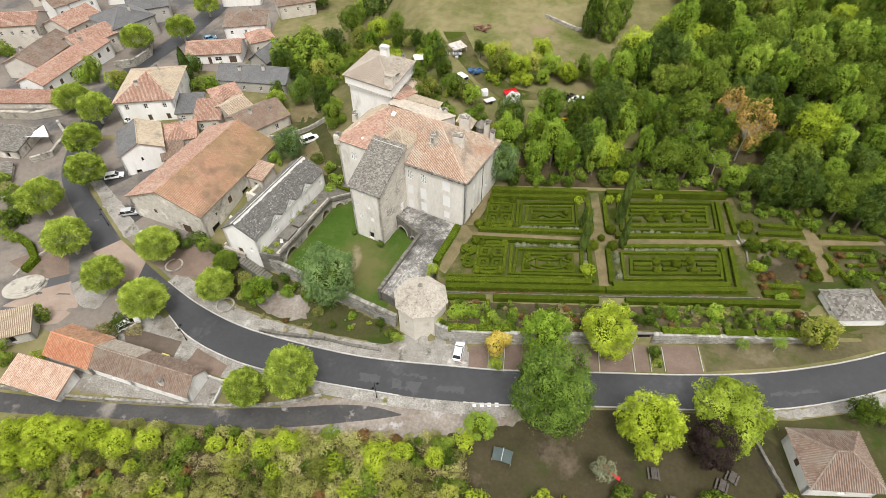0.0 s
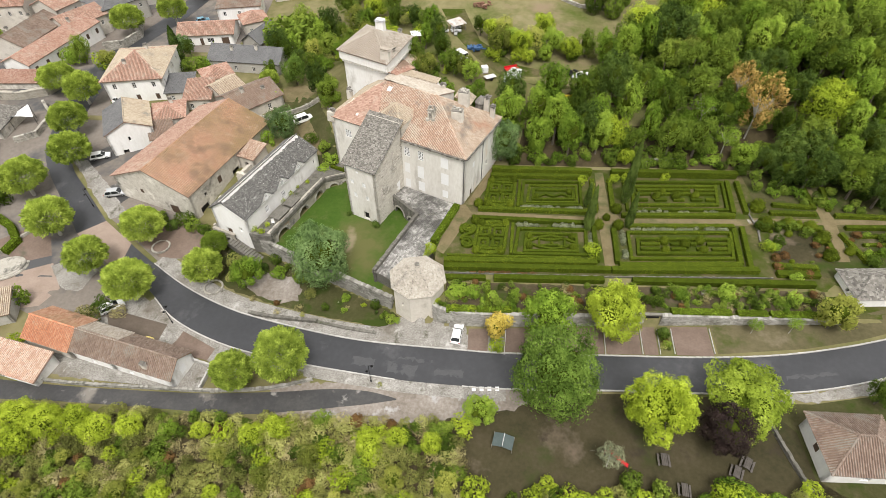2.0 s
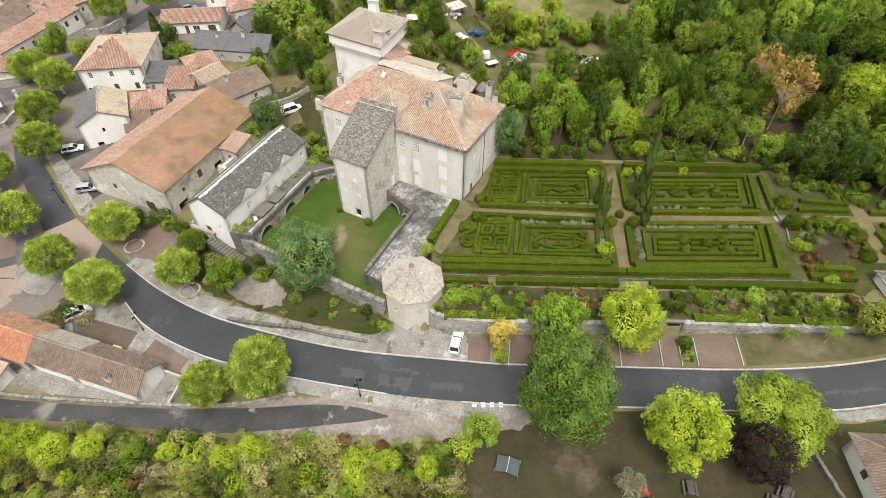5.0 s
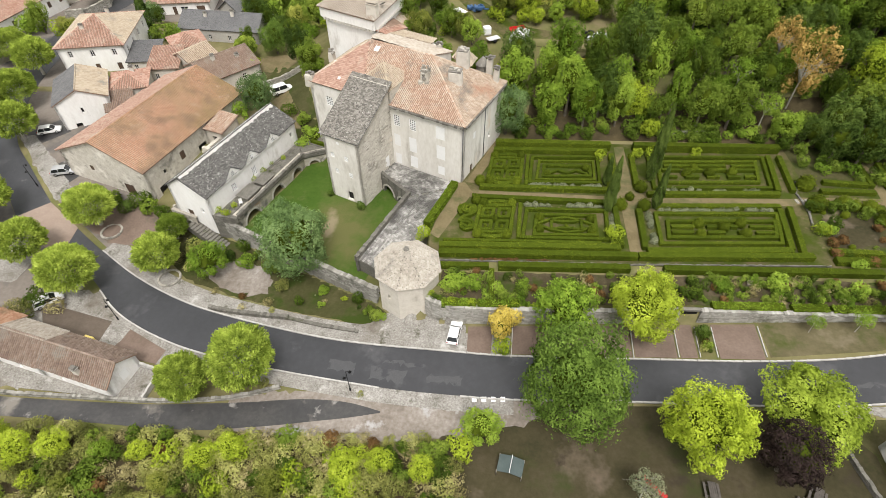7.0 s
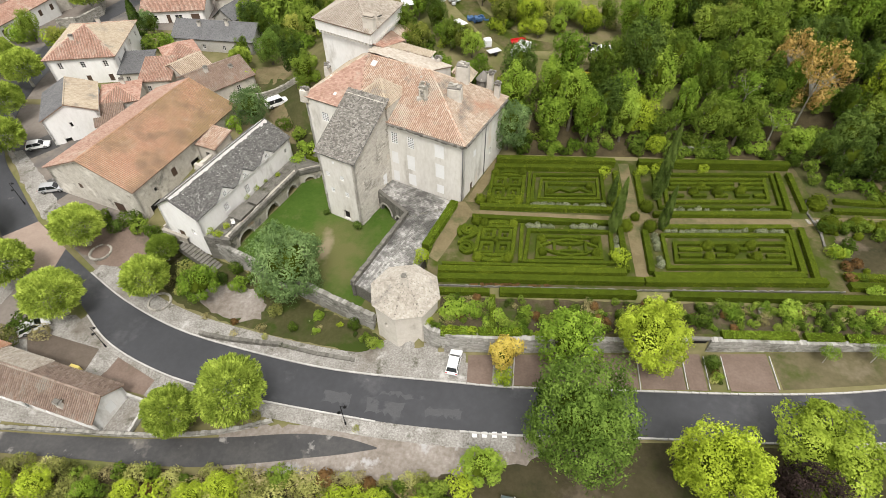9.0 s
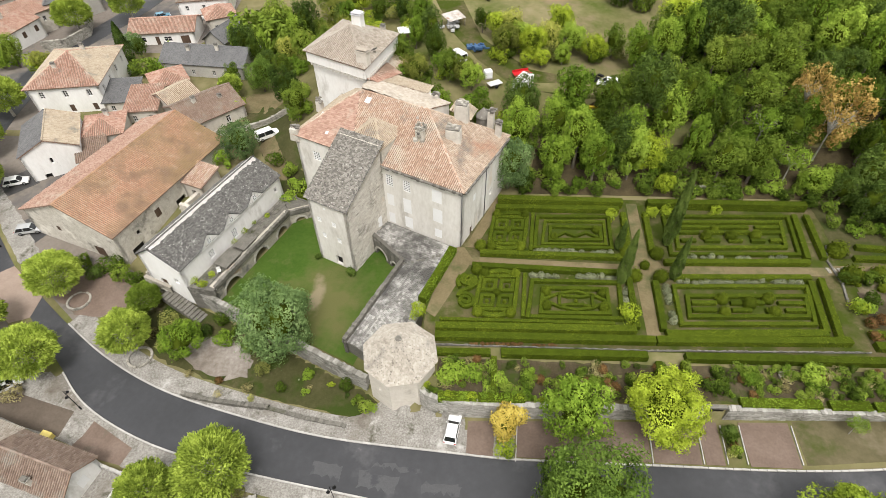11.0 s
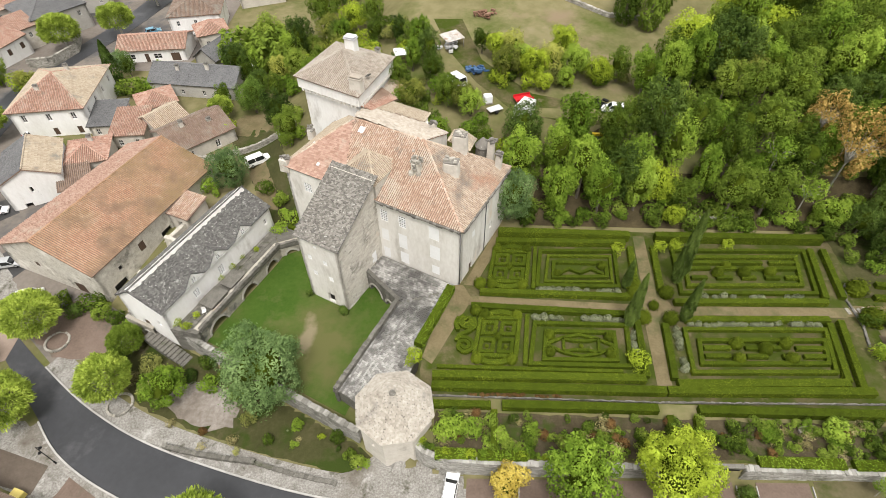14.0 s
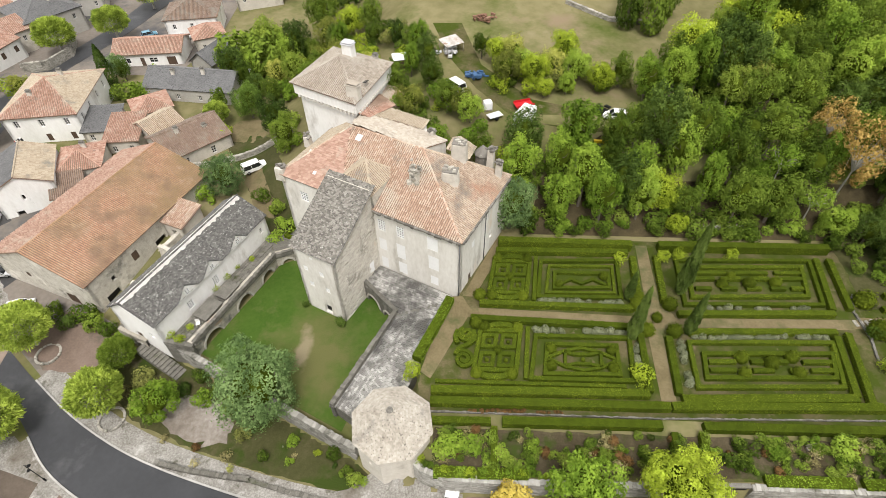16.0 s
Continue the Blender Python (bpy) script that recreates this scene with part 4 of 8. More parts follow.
def hedge(pts, width=.8, height=.7, mat="l_box", z=GARDEN, label="clipped green box hedge in the garden", closed=False, dens=60, leaf=.12, group="garden hedges",
          core="core", category="hedge"):
    """A clipped hedge along a line: its leaves over a body coloured dark as the shade between them."""
    z = garden_level if z == GARDEN else z
    pts = [Vector((*p, 0)) for p in pts]
    if closed:
        pts.append(pts[0])
    r = np.random.default_rng(int(abs(pts[0].x * 31 + pts[0].y * 17 + pts[-1].y * 7 + pts[1].x * 3) * 10) % 100000)
    V, F, C, N = [], [], [], []
    w, n = width / 2, len(pts)
    sides = []
    for i in range(n):
        if closed:
            a, b = pts[(i - 1) % (n - 1)], pts[(i + 1) % (n - 1)]
            d0, d1 = (pts[i] - a).normalized(), (b - pts[i] if i < n - 1 else pts[1] - pts[0]).normalized()
        else:
            d0 = (pts[i] - pts[i - 1]).normalized() if i else (pts[1] - pts[0]).normalized()
            d1 = (pts[i + 1] - pts[i]).normalized() if i < n - 1 else d0
        m = (d0 + d1).normalized()
        s = Vector((-m.y, m.x, 0)) / max(.5, m.dot(d1))
        sides.append(s)
    for i, (p, s) in enumerate(zip(pts, sides)):
        zz = z(p.x, p.y) if callable(z) else z
        for k, h in ((-1, -.1), (-.93, height * 1.0), (.93, height * 1.0), (1, -.1)):
            q = p + s * (w * k * .99)
            V.append((q.x, q.y, zz + h))
        if i:
            o = 4 * i
            F += [[o - 4, o - 3, o + 1, o], [o - 3, o - 2, o + 2, o + 1], [o - 2, o - 1, o + 3, o + 2]]
            a, L = pts[i - 1], (p - pts[i - 1]).length
            cnt = max(6, int(L * (width + 2 * height) * dens))
            t, e = r.uniform(0, 1, cnt), r.uniform(-height, width + height, cnt)
            top = (e > 0) & (e < width)
            side = np.where(e < 0, -1.0, 1.0)
            off = np.where(top, (e - w), side * (w + r.normal(0, .03, cnt)))
            hz = np.where(top, height + r.normal(0, .035, cnt), np.where(e < 0, height + e, height - (e - width)))
            s0, s1 = np.array(sides[i - 1][:2]), np.array(s[:2])
            base = np.outer(1 - t, a[:2]) + np.outer(t, p[:2])
            sv = np.outer(1 - t, s0) + np.outer(t, s1)
            za = np.array([z(*q) for q in base]) if callable(z) else z
            C.append(np.column_stack([base + sv * off[:, None], za + hz]))
            N.append(np.column_stack([sv * np.where(top, 0, side)[:, None], np.where(top, 1.0, .25)]))
    if not closed:
        F += [[3, 2, 1, 0], [4 * n - 4, 4 * n - 3, 4 * n - 2, 4 * n - 1]]
    lv, lf = leaf_quads(np.concatenate(C), np.concatenate(N), leaf, r, .7)
    k = len(V)
    allv = np.concatenate([np.array(V), lv])
    faces = F + (lf + k).tolist()
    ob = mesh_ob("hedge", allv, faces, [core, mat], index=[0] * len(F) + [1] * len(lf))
    return tagged(ob, label, category, group)


def stone_wall(name, pts, thick, height, label="", mat="stone", z=None, cap=True, kind="", category="wall", down=1.5, deep=0):
    """A rough stone wall along a line: a body with courses of single stones on its faces and uneven coping stones."""
    r = np.random.default_rng(int(abs(pts[0][0] * 13 + pts[-1][1] * 7) * 10) % 9999)
    bm = bmesh.new()
    bx = []
    zf = z or (lambda x, y: ground(x, y))
    for a, b in zip(pts, pts[1:]):
        a, b = Vector((*a, 0)), Vector((*b, 0))
        L = (b - a).length
        d = (b - a) / L
        s = Vector((-d.y, d.x, 0))
        turn = math.degrees(math.atan2(d.y, d.x))
        k = max(1, int(L / 1.2))
        for i in range(k):
            p = a.lerp(b, (i + .5) / k)
            zz = zf(p.x, p.y)
            bx.append(((p.x, p.y, zz + (height - down) / 2), (L / k + .04, thick * .9, height + down), turn))
        if cap:
            u = 0.0
            while u < L:
                w = r.uniform(.28, .62)
                p = a + d * min(L, u + w / 2) + s * r.normal(0, .03)
                bx.append(((p.x, p.y, zf(p.x, p.y) + height + r.uniform(-.02, .07)), (w * .95, thick * r.uniform(1.0, 1.2), r.uniform(.12, .22)), turn + r.normal(0, 5)))
                u += w
        rows = int(height / .30)
        for side in (-1, 1):
            for j in range(-deep if side < 0 else 0, rows):
                u = r.uniform(0, .3)
                while u < L:
                    w = r.uniform(.3, .7)
                    p = a + d * min(L, u + w / 2) + s * (side * thick * .45)
                    bx.append(((p.x, p.y, zf(p.x, p.y) + .15 + j * .30), (w * .94, r.uniform(.06, .16), r.uniform(.22, .28)), turn + r.normal(0, 2)))
                    u += w
    ob = mesh_ob(name, *boxes_array(bx), mat)
    return tagged(ob, label, category, kind=kind)


def boxes_array(bx):
    """Many boxes ((x, y, z), (w, d, h), turn) as one set of verts and faces."""
    base = np.array([[x, y, z] for x in (-.5, .5) for y in (-.5, .5) for z in (-.5, .5)])
    fc = np.array([[0, 1, 3, 2], [4, 6, 7, 5], [0, 4, 5, 1], [2, 3, 7, 6], [0, 2, 6, 4], [1, 5, 7, 3]])
    C, S, T = np.array([b[0] for b in bx]), np.array([b[1] for b in bx]), np.radians([b[2] for b in bx])
    X = base[None] * S[:, None]
    co, si = np.cos(T)[:, None], np.sin(T)[:, None]
    V = np.stack([X[..., 0] * co - X[..., 1] * si, X[..., 0] * si + X[..., 1] * co, X[..., 2]], -1) + C[:, None]
    return V.reshape(-1, 3), (np.arange(len(bx))[:, None, None] * 8 + fc).reshape(-1, 4)


def ragged(poly, amp=.5, step=1.0, seed=1):
    """The outline with worn, uneven edges."""
    r = np.random.default_rng(seed)
    out = []
    for a, b in zip(poly, poly[1:] + poly[:1]):
        n_ = max(1, int(math.dist(a, b) / step))
        for i in range(n_):
            f = i / n_
            out.append((a[0] + (b[0] - a[0]) * f + r.normal(0, amp * .4), a[1] + (b[1] - a[1]) * f + r.normal(0, amp * .4)))
    return out


# ---- the ground: one sheet to the horizon ----
def lines(*spans):
    out = []
    for a, b, s in spans:
        out += np.arange(a, b, s).tolist()
    return out + [spans[-1][1]]


gx = lines((-1500, -300, 120), (-300, -150, 15), (-150, -48, 3), (-48, -2, .8), (-2, 80, 1.5), (80, 150, 4), (150, 300, 15), (300, 1500, 120))
gy = lines((-900, -60, 120), (-60, 30, 6), (30, 54, 1.5), (54, 58.5, .3), (58.5, 100, .8), (100, 130, 1.5), (130, 260, 4), (260, 500, 20), (500, 1700, 120))
gv = [(x, y, ground(x, y)) for y in gy for x in gx]
nx = len(gx)
gf = [[j * nx + i, j * nx + i + 1, (j + 1) * nx + i + 1, (j + 1) * nx + i] for j in range(len(gy) - 1) for i in range(nx - 1)]
tagged(mesh_ob("ground", gv, gf, "ground", smooth=True), "grassy sloping ground with bare and leafy patches", kind="structure")

# carriageway, its verges and the lane below it
ROAD_N = [(-67, 74.5), (-60.5, 69.8), (-52.5, 64.6), (-42.7, 59.9), (-30.9, 56.2), (-16.4, 52.9), (-0.3, 51.2), (8.2, 50.4), (24, 49.9), (42.5, 49.4), (57.3, 50.4), (73.9, 53.9), (92, 61), (125, 80)]
ROAD_S = [(-67.1, 70.8), (-57.1, 61.8), (-52.3, 57.6), (-45.7, 54.0), (-37.1, 50.9), (-25.4, 48.2), (-9.6, 45.5), (1.4, 44.4), (8.5, 43.9), (23, 43.7), (39.2, 43.2), (54.3, 43.6), (70.5, 47), (92, 54), (128, 73)]
band("road", ROAD_N, ROAD_S, "asphalt", .06, label="dark wet-looking asphalt road")
band("upper_road", [(-74.6, 80.2), (-82.2, 88.2), (-89.4, 96.5), (-93, 108), (-96, 125), (-98, 150), (-92, 175), (-88, 200)],
     [(-79.4, 76.7), (-83.9, 82.2), (-95.6, 96.7), (-99.5, 108), (-103, 125), (-105, 150), (-99, 176), (-96, 202)], "asphalt", .07, label="asphalt street into the village")
drape("brick_crossing", [(-79.4, 76.7), (-74.6, 80.2), (-67, 74.6), (-67.1, 70.7), (-70, 69.6)], "brickpave", .08, label="reddish brick-paved crossing")
band("lower_lane", [(-110, 46.5), (-80.8, 44.0), (-64.8, 42.9), (-49.5, 42.5), (-39.6, 42.5), (-27.7, 43.0), (-23.0, 43.4), (-18.6, 43.6), (-13.5, 43.2), (-9.0, 42.0)],
     [(-110, 42), (-78.3, 40.3), (-63.4, 40.1), (-48.3, 39.6), (-33.6, 39.0), (-26.1, 39.5), (-22.0, 39.9), (-18.2, 40.4), (-13.5, 41.0), (-9.0, 41.8)], "old_asphalt", .05, label="narrow worn asphalt lane")
drape("dirt_apron", ragged([(-30, 44.2), (-30, 39.0), (-22.4, 38.6), (-14, 38.2), (-6, 38.0), (4, 39.2), (12, 41.2), (12, 43.6), (1.4, 44.1), (-9.6, 45.2)], .6, .9), "apron", .035, label="puddled dirt apron beside the road")


def offset(pts, d):
    out = []
    for i, p in enumerate(pts):
        a, b = Vector(pts[max(0, i - 1)]), Vector(pts[min(len(pts) - 1, i + 1)])
        t = (b - a).normalized()
        out.append((p[0] - t.y * d, p[1] + t.x * d))
    return out


n_west, s_west = ROAD_N[1:8], ROAD_S[1:9]
band("pavement_north", offset(n_west, 3.4), n_west, "gravel", .045, label="pale gravel verge along the road")
band("pavement_south", s_west, offset(s_west, -2.2), "gravel", .045, label="pale gravel verge along the road")
drape("verge_east", ragged([(44, 43), (54.3, 43.2), (70.5, 46.6), (92, 53.6), (92, 51), (70, 44.0), (54, 41.6), (44, 41.8)], .5), "gravel", .03, label="thin gravel strip beside the road")


def kerb_line(pts, label="row of pale kerb stones", w=.22, h=.14):
    r = np.random.default_rng(int(abs(pts[0][0]) * 10))
    bx = []
    for a, b in zip(pts, pts[1:]):
        L = math.dist(a, b)
        k = max(1, int(L / .9))
        t = math.degrees(math.atan2(b[1] - a[1], b[0] - a[0]))
        for i in range(k):
            f = (i + .5) / k
            x, y = a[0] + (b[0] - a[0]) * f, a[1] + (b[1] - a[1]) * f
            bx.append(((x, y, ground(x, y) + .06), (L / k * .96, w, h + .2 + r.uniform(-.01, .01)), t))
    return tagged(mesh_ob("kerb", *boxes_array(bx), "kerb"), label, kind="structure")


kerb_line(spline(offset(ROAD_N[1:13], .12), 4))
kerb_line(spline(offset(ROAD_S[1:7], -.12), 4))
kerb_line(spline(offset(ROAD_S[7:14], -.12), 4))

# village square, streets and yards
drape("village_square", [(-120, 60), (-86, 60), (-74, 55), (-60.5, 56.6), (-62, 62), (-70, 69.5), (-79, 76.2), (-84, 82), (-95, 96.5), (-100, 112), (-120, 112)], "street", .03, 4,
      label="worn paved village square")
drape("village_street", [(-125, 113), (-100, 110), (-95, 98), (-89.5, 97), (-80, 88), (-74, 81), (-66, 75), (-60, 70.5), (-52, 72), (-50, 78), (-58, 82), (-66, 95), (-72, 100), (-84, 108),
                         (-92, 122), (-94, 150), (-70, 150), (-66, 170), (-70, 230), (-190, 230), (-190, 120)], "street", .025, 5, label="paved village streets and yards")
for pl in ([(-80.2, 87.6), (-74.6, 83.4), (-70.8, 88.6), (-75.6, 91.4)], [(-88.0, 97.6), (-84.4, 94.4), (-79.2, 98.6), (-82.6, 102.4)]):
    drape("parking_pocket", pl, "old_asphalt", .05, label="small asphalt parking pocket")
drape("verge_upper", ragged([(-74.0, 80.6), (-81.6, 88.6), (-88.6, 96.6), (-86.2, 97.4), (-78, 90), (-71, 82.4)], .3), "gravel", .055, label="pale gravel strip beside the street")
drape("bank", ragged([(-52, 71.5), (-44, 64.6), (-36, 61.6), (-26, 58.6), (-12, 55.6), (-9.5, 57.5), (-11.6, 59.6), (-17.2, 62.3), (-30.6, 69.0), (-41.2, 74.0), (-46, 76)], .3), "bank", .02, 1.5, label="rough grassy bank below the court wall")
drape("bank_yard", ragged(spline([(-42, 66.4), (-38.5, 63.4), (-34, 61.8), (-30.2, 62.0), (-29.6, 65.0), (-33, 67.6), (-37.5, 68.4), (-42, 66.4)], 5)[:-1], .8, .7), "apron", .045, label="bare pale patch on the bank")
drape("yard_red", [(-64.9, 58.3), (-61.4, 58.1), (-52.4, 55.8), (-52.7, 52.1), (-58.7, 53.4), (-62.8, 54.8)], "yardearth", .05, label="dark brown earth parking yard")
drape("yard_red", [(-48.9, 54.5), (-42.0, 51.0), (-42.6, 48.7), (-46.1, 49.4), (-50.5, 50.5), (-49.4, 52.5)], "redgravel", .055, label="reddish gravel parking yard")

for pl in ([(-17.4, 48.3), (-13.6, 47.6), (-13.2, 49.2), (-17.0, 50.0)], [(-11.2, 46.9), (-6.4, 46.2), (-6.0, 48.0), (-10.8, 48.8)], [(-3.0, 46.4), (1.6, 46.0), (1.8, 47.2), (-2.8, 47.6)], [(-9.6, 49.4), (-3.4, 48.6), (-3.3, 49.2), (-9.5, 50.0)],
           [(52, 45.6), (60, 46.4), (60, 47.0), (52, 46.2)]):
    drape("road_patch", ragged(pl, .5, .5, 5), "patch", .064, label="paler repaired patch in the asphalt")
drape("grass_east", [(50, 12), (50, 37), (44, 40.4), (44, 41.6), (54, 41.4), (70, 43.8), (92, 50.8), (140, 70), (140, 12)], "bank", .02, 5, label="rough grass beside the bungalow")
drape("grass_upper", [(64, 53.4), (74, 56), (92, 63), (125, 82), (125, 95), (80.5, 95), (80.5, 57), (66, 56)], "dirt", .02, 4, label="rough grass beside the stone hut")
# parking bays under the garden wall
for a, b in ((2.2, 5.6), (8.6, 14), (14.4, 24.9), (25.4, 30.9), (31.4, 33.6), (36.5, 42.3)):
    drape("parking_bay", [(a, 51.1 - a * .03), (b, 51.1 - b * .03), (b + .4, 55.6), (a + .2, 55.6)], "redgravel", .05, label="reddish gravel parking bay")
for x in (8.4, 25.1, 31.1, 33.9, 36.2, 42.5):
    kerb_line([(x, 50.2), (x + .45, 55.2)], "row of pale edging stones", .13, .06)
drape("verge_grass", [(43, 50.2), (57, 51.2), (66, 52.8), (80, 56.6), (94, 62.6), (94, 66), (78, 60.6), (64, 56.4), (43.3, 55.8)], "verge", .03, label="worn grass strip under the wall")
drape("playground", [(-1, 38.8), (8, 41.0), (14, 43.0), (28, 43.0), (46, 42.2), (50, 37), (50, 26), (-2, 26)], "worn_lawn", .03, 4, label="worn brown lawn of the playground")
drape("court_lawn", [(-36.7, 73.9), (-30, 70.6), (-14, 62.8), (-8.3, 79.8), (-12.5, 86.5), (-18, 90), (-24, 93.4), (-29.3, 91.2)], "court_lawn", .03, 1.5, label="bright green court lawn with a worn patch")
drape("garden_beds", [(-2.0, 57), (80, 57), (80, 95), (6, 95), (1.2, 83.2), (-4.6, 70)], "dirt", .025, 4, label="garden soil with thin grass")
drape("border_soil", ragged([(-2.0, 57.5), (64, 57.2), (64, 61.9), (-1.6, 61.9)], .2), "bedsoil", .05, .8, label="dark damp soil of the planted border")
for pl in ([(2.2, 78.8), (26, 78.0), (56.6, 78.4), (58, 80.2), (30, 79.6), (2.6, 80.5)], [(26.9, 66.1), (28.8, 66.1), (29.6, 78.7), (27.6, 78.7)], [(28.2, 80.2), (30.2, 80.2), (31.0, 94), (29.2, 94)],
           [(-.5, 82.4), (1.4, 82.6), (2.6, 80.3), (2.2, 78.7), (-2.6, 68.6), (-4.0, 69.6)], [(6.8, 95.0), (8.8, 95), (3.2, 82.5), (1.4, 82.6)],
           [(69.7, 69.3), (71.9, 69.4), (74.2, 80.9), (73.6, 90), (72.2, 90), (71.6, 81.0)], [(56.6, 78.6), (87, 79.8), (87, 81.0), (58, 80.6)]):
    drape("garden_path", pl, "path", .054 if pl[-1] == (58, 80.6) else .05, 2, label="sandy garden path")
drape("garden_circle", [(29 + 3.0 * math.cos(a * math.pi / 12), 79.4 + 2.6 * math.sin(a * math.pi / 12)) for a in range(24)], "path", .056, 3, label="round sandy crossing of the paths")
drape("field_track", [(-6, 142), (-2, 130), (3, 121), (10, 112.5), (22, 110.5), (48, 111), (48, 114), (24, 115), (13, 118), (4, 128), (0, 142)], "dirt", .03, 3, label="worn earth track through the grass")
drape("forest_floor", [(12, 96), (140, 96), (200, 140), (200, 330), (75, 330), (62, 150), (40, 128), (36, 117), (14, 104)], "litter", .02, 6, label="dark leaf litter under the trees")
drape("scrub_floor", ragged([(-140, 38), (-15, 38.5), (-3, 36), (2, 30.5), (30, 29), (52, 30), (60, 24), (140, 20), (140, -30), (-160, -30)], 1.5, 2), "litter", .02, 6, label="dark litter under the scrub")

drape("yard_grass", ragged([(-47.6, 121.6), (-41.0, 125.6), (-35.4, 117.8), (-29.6, 104.4), (-25.4, 102.6), (-29.0, 96.2), (-33.4, 97.6), (-37.2, 104.8), (-42.0, 112.6)], .5), "bank", .03, 2, label="green grass of the yard behind the castle")
drape("yard_track", ragged([(-38.0, 113.6), (-36.0, 109.6), (-33.0, 104.0), (-31.8, 99.6), (-35.0, 100.4), (-38.0, 106.2), (-41.6, 111.4)], .3), "path", .045, 2, label="bare earth track in the yard")

drape("gravel_yard", ragged([(-78, 46.2), (-60, 44.0), (-60.6, 48.6), (-76, 52)], .3), "gravel", .03, 2, label="gravel strip between the row of houses and the lane")
drape("gravel_yard", ragged([(-68, 58.0), (-63.4, 61.4), (-59, 61.8), (-52, 56.6), (-42.7, 52.7), (-36, 50.6), (-39, 47.6), (-46.4, 50.0), (-56.3, 52.6), (-66.7, 55.4)], .3), "gravel", .035, 2, label="pale gravel yard between road and houses")
drape("gravel_apron", ragged([(-16.6, 55.0), (-12.3, 56.2), (-9.6, 58.2), (-4.0, 58.4), (-1.6, 56.4), (2.0, 56.2), (2.2, 51.8), (-4.6, 51.6), (-11.1, 53.6)], .25), "gravel", .05, 2, label="gravel apron between road and dovecote")

drape("paved_yard", [(-94, 60.5), (-87.5, 66.4), (-80.8, 69.2), (-76.4, 63.2), (-78.2, 59.0), (-85, 57.6)], "brickpave", .045, 2, label="reddish paved yard with pale joints")
drape("paved_yard", [(-96.5, 73.6), (-90.5, 77.4), (-84.4, 75.6), (-82.0, 71.0), (-87.6, 69.0)], "redgravel", .045, 2, label="brown gravel yard on the square")
drape("gravel_island", ragged([(-81.0, 68.4), (-76.0, 71.6), (-70.8, 67.6), (-72.6, 62.4), (-76.2, 63.4)], .3), "gravel", .05, 2, label="gravel bed round the plane trees")
drape("dirt_yard", ragged([(-66.4, 75.6), (-60.4, 81.6), (-52.6, 78.6), (-48.0, 74.4), (-51.6, 71.4), (-60.0, 71.4)], .4), "redgravel", .05, 2, label="brown earth yard below the barn")

drape("earth_yard", ragged([(-50, 122.6), (-47, 129.5), (-40.4, 130.6), (-37.6, 125.6), (-42, 121.6)], .5), "path", .04, 2, label="bare earth yard behind the houses")

drape("garden_east", ragged([(59.6, 66), (80, 64), (90, 72), (100, 84), (96, 96), (60.5, 95), (60.2, 82.4), (80, 82), (80, 78.4), (60, 78.4)], .4), "bank", .045, 3, label="rough dark grass of the kitchen garden")


# ---- the castle ----
castle = thing("castle", 1.0, 83.0, 0, -26.2, "pale rendered limestone castle with clay-tiled hip roofs", "castle")
S0, S1 = (-31.5, 0), (0, 0)
front = [(18.4, 12.7, 1.3, 2.2, "lattice"), (21.6, 12.7, 1.3, 2.2, "lattice"), (18.3, 8.6, 1.3, 2.4, "shutter"), (21.5, 8.2, 1.5, 3.0, "shutter"), (21.6, 4.9, 1.5, 2.4, "shutter"),
         (27.0, 12.7, 1.7, 2.5, "shutter"), (27.1, 8.6, 1.7, 2.8, "shutter"), (27.2, 5.3, 1.3, 1.8, "shutter"), (18.3, 4.7, 1.2, 2.2, "shutter"), (4.0, 12.6, 1.5, 1.8, "lattice"), (4.0, 8.0, 1.2, 1.8)]
wall(castle, S0, S1, .8, 16.6, "wall", front, label="pale patched lime render")
wall(castle, (0, 0), (0, 16), 2.5, 16.6, "wall", [(3.2, 5.0, 1.0, 2.1, "door"), (10.3, 8.5, .8, 1.3), (4.0, 12.0, .9, 1.3, "shutter")])
wall(castle, (0, 16), (-31.5, 16), 2.5, 16.6, "wall")
wall(castle, (-31.5, 16), (-31.5, 0), 2.5, 16.6, "wall", [(10, 12, 1.1, 1.7), (10, 7.5, 1.1, 1.7)])
e, R1, R2 = 16.65, (-11.5, 10, 21.6), (-24.3, 10, 21.6)
q = [(-31.8, -.3, e), (.3, -.3, e), (.3, 16.3, e), (-31.8, 16.3, e)]
xm = (-20.0, -.3, e)
roof(castle, [[xm, q[1], R1, R2]], "canal", "tile", [(q[1], R1), (R1, R2), (q[0], R2)], label="faded clay canal-tile roof")
roof(castle, [[q[0], xm, R2]], "course", "tile_rose", label="flat rose-red tiles")
roof(castle, [[q[1], q[2], R1]], "canal", "tile_faded", [(q[2], R1)])
roof(castle, [[q[2], q[3], R2, R1]], "canal", "tile_pale", [(q[3], R2)])
roof(castle, [[q[3], q[0], R2]], "canal", "tile_pale")
bm = bmesh.new()                          # rough stone cornice under the eaves
r_ = np.random.default_rng(3)
for x in np.arange(-14, .2, .55):
    add_box(bm, (x, -.2 + r_.normal(0, .05), 16.42), (.52, .62, .36 + r_.uniform(-.08, .08)), r_.normal(0, 4))
for y in np.arange(.2, 16, .55):
    add_box(bm, (.2 + r_.normal(0, .05), y, 16.42), (.52, .62, .34 + r_.uniform(-.08, .08)), 90 + r_.normal(0, 4))
part("cornice", bm, "lauze", castle, "grey rough stone cornice")
tube("drainpipe", (-.15, -.1, 4.7), (-.15, -.1, 16.4), .07, .07, "pipe", castle)
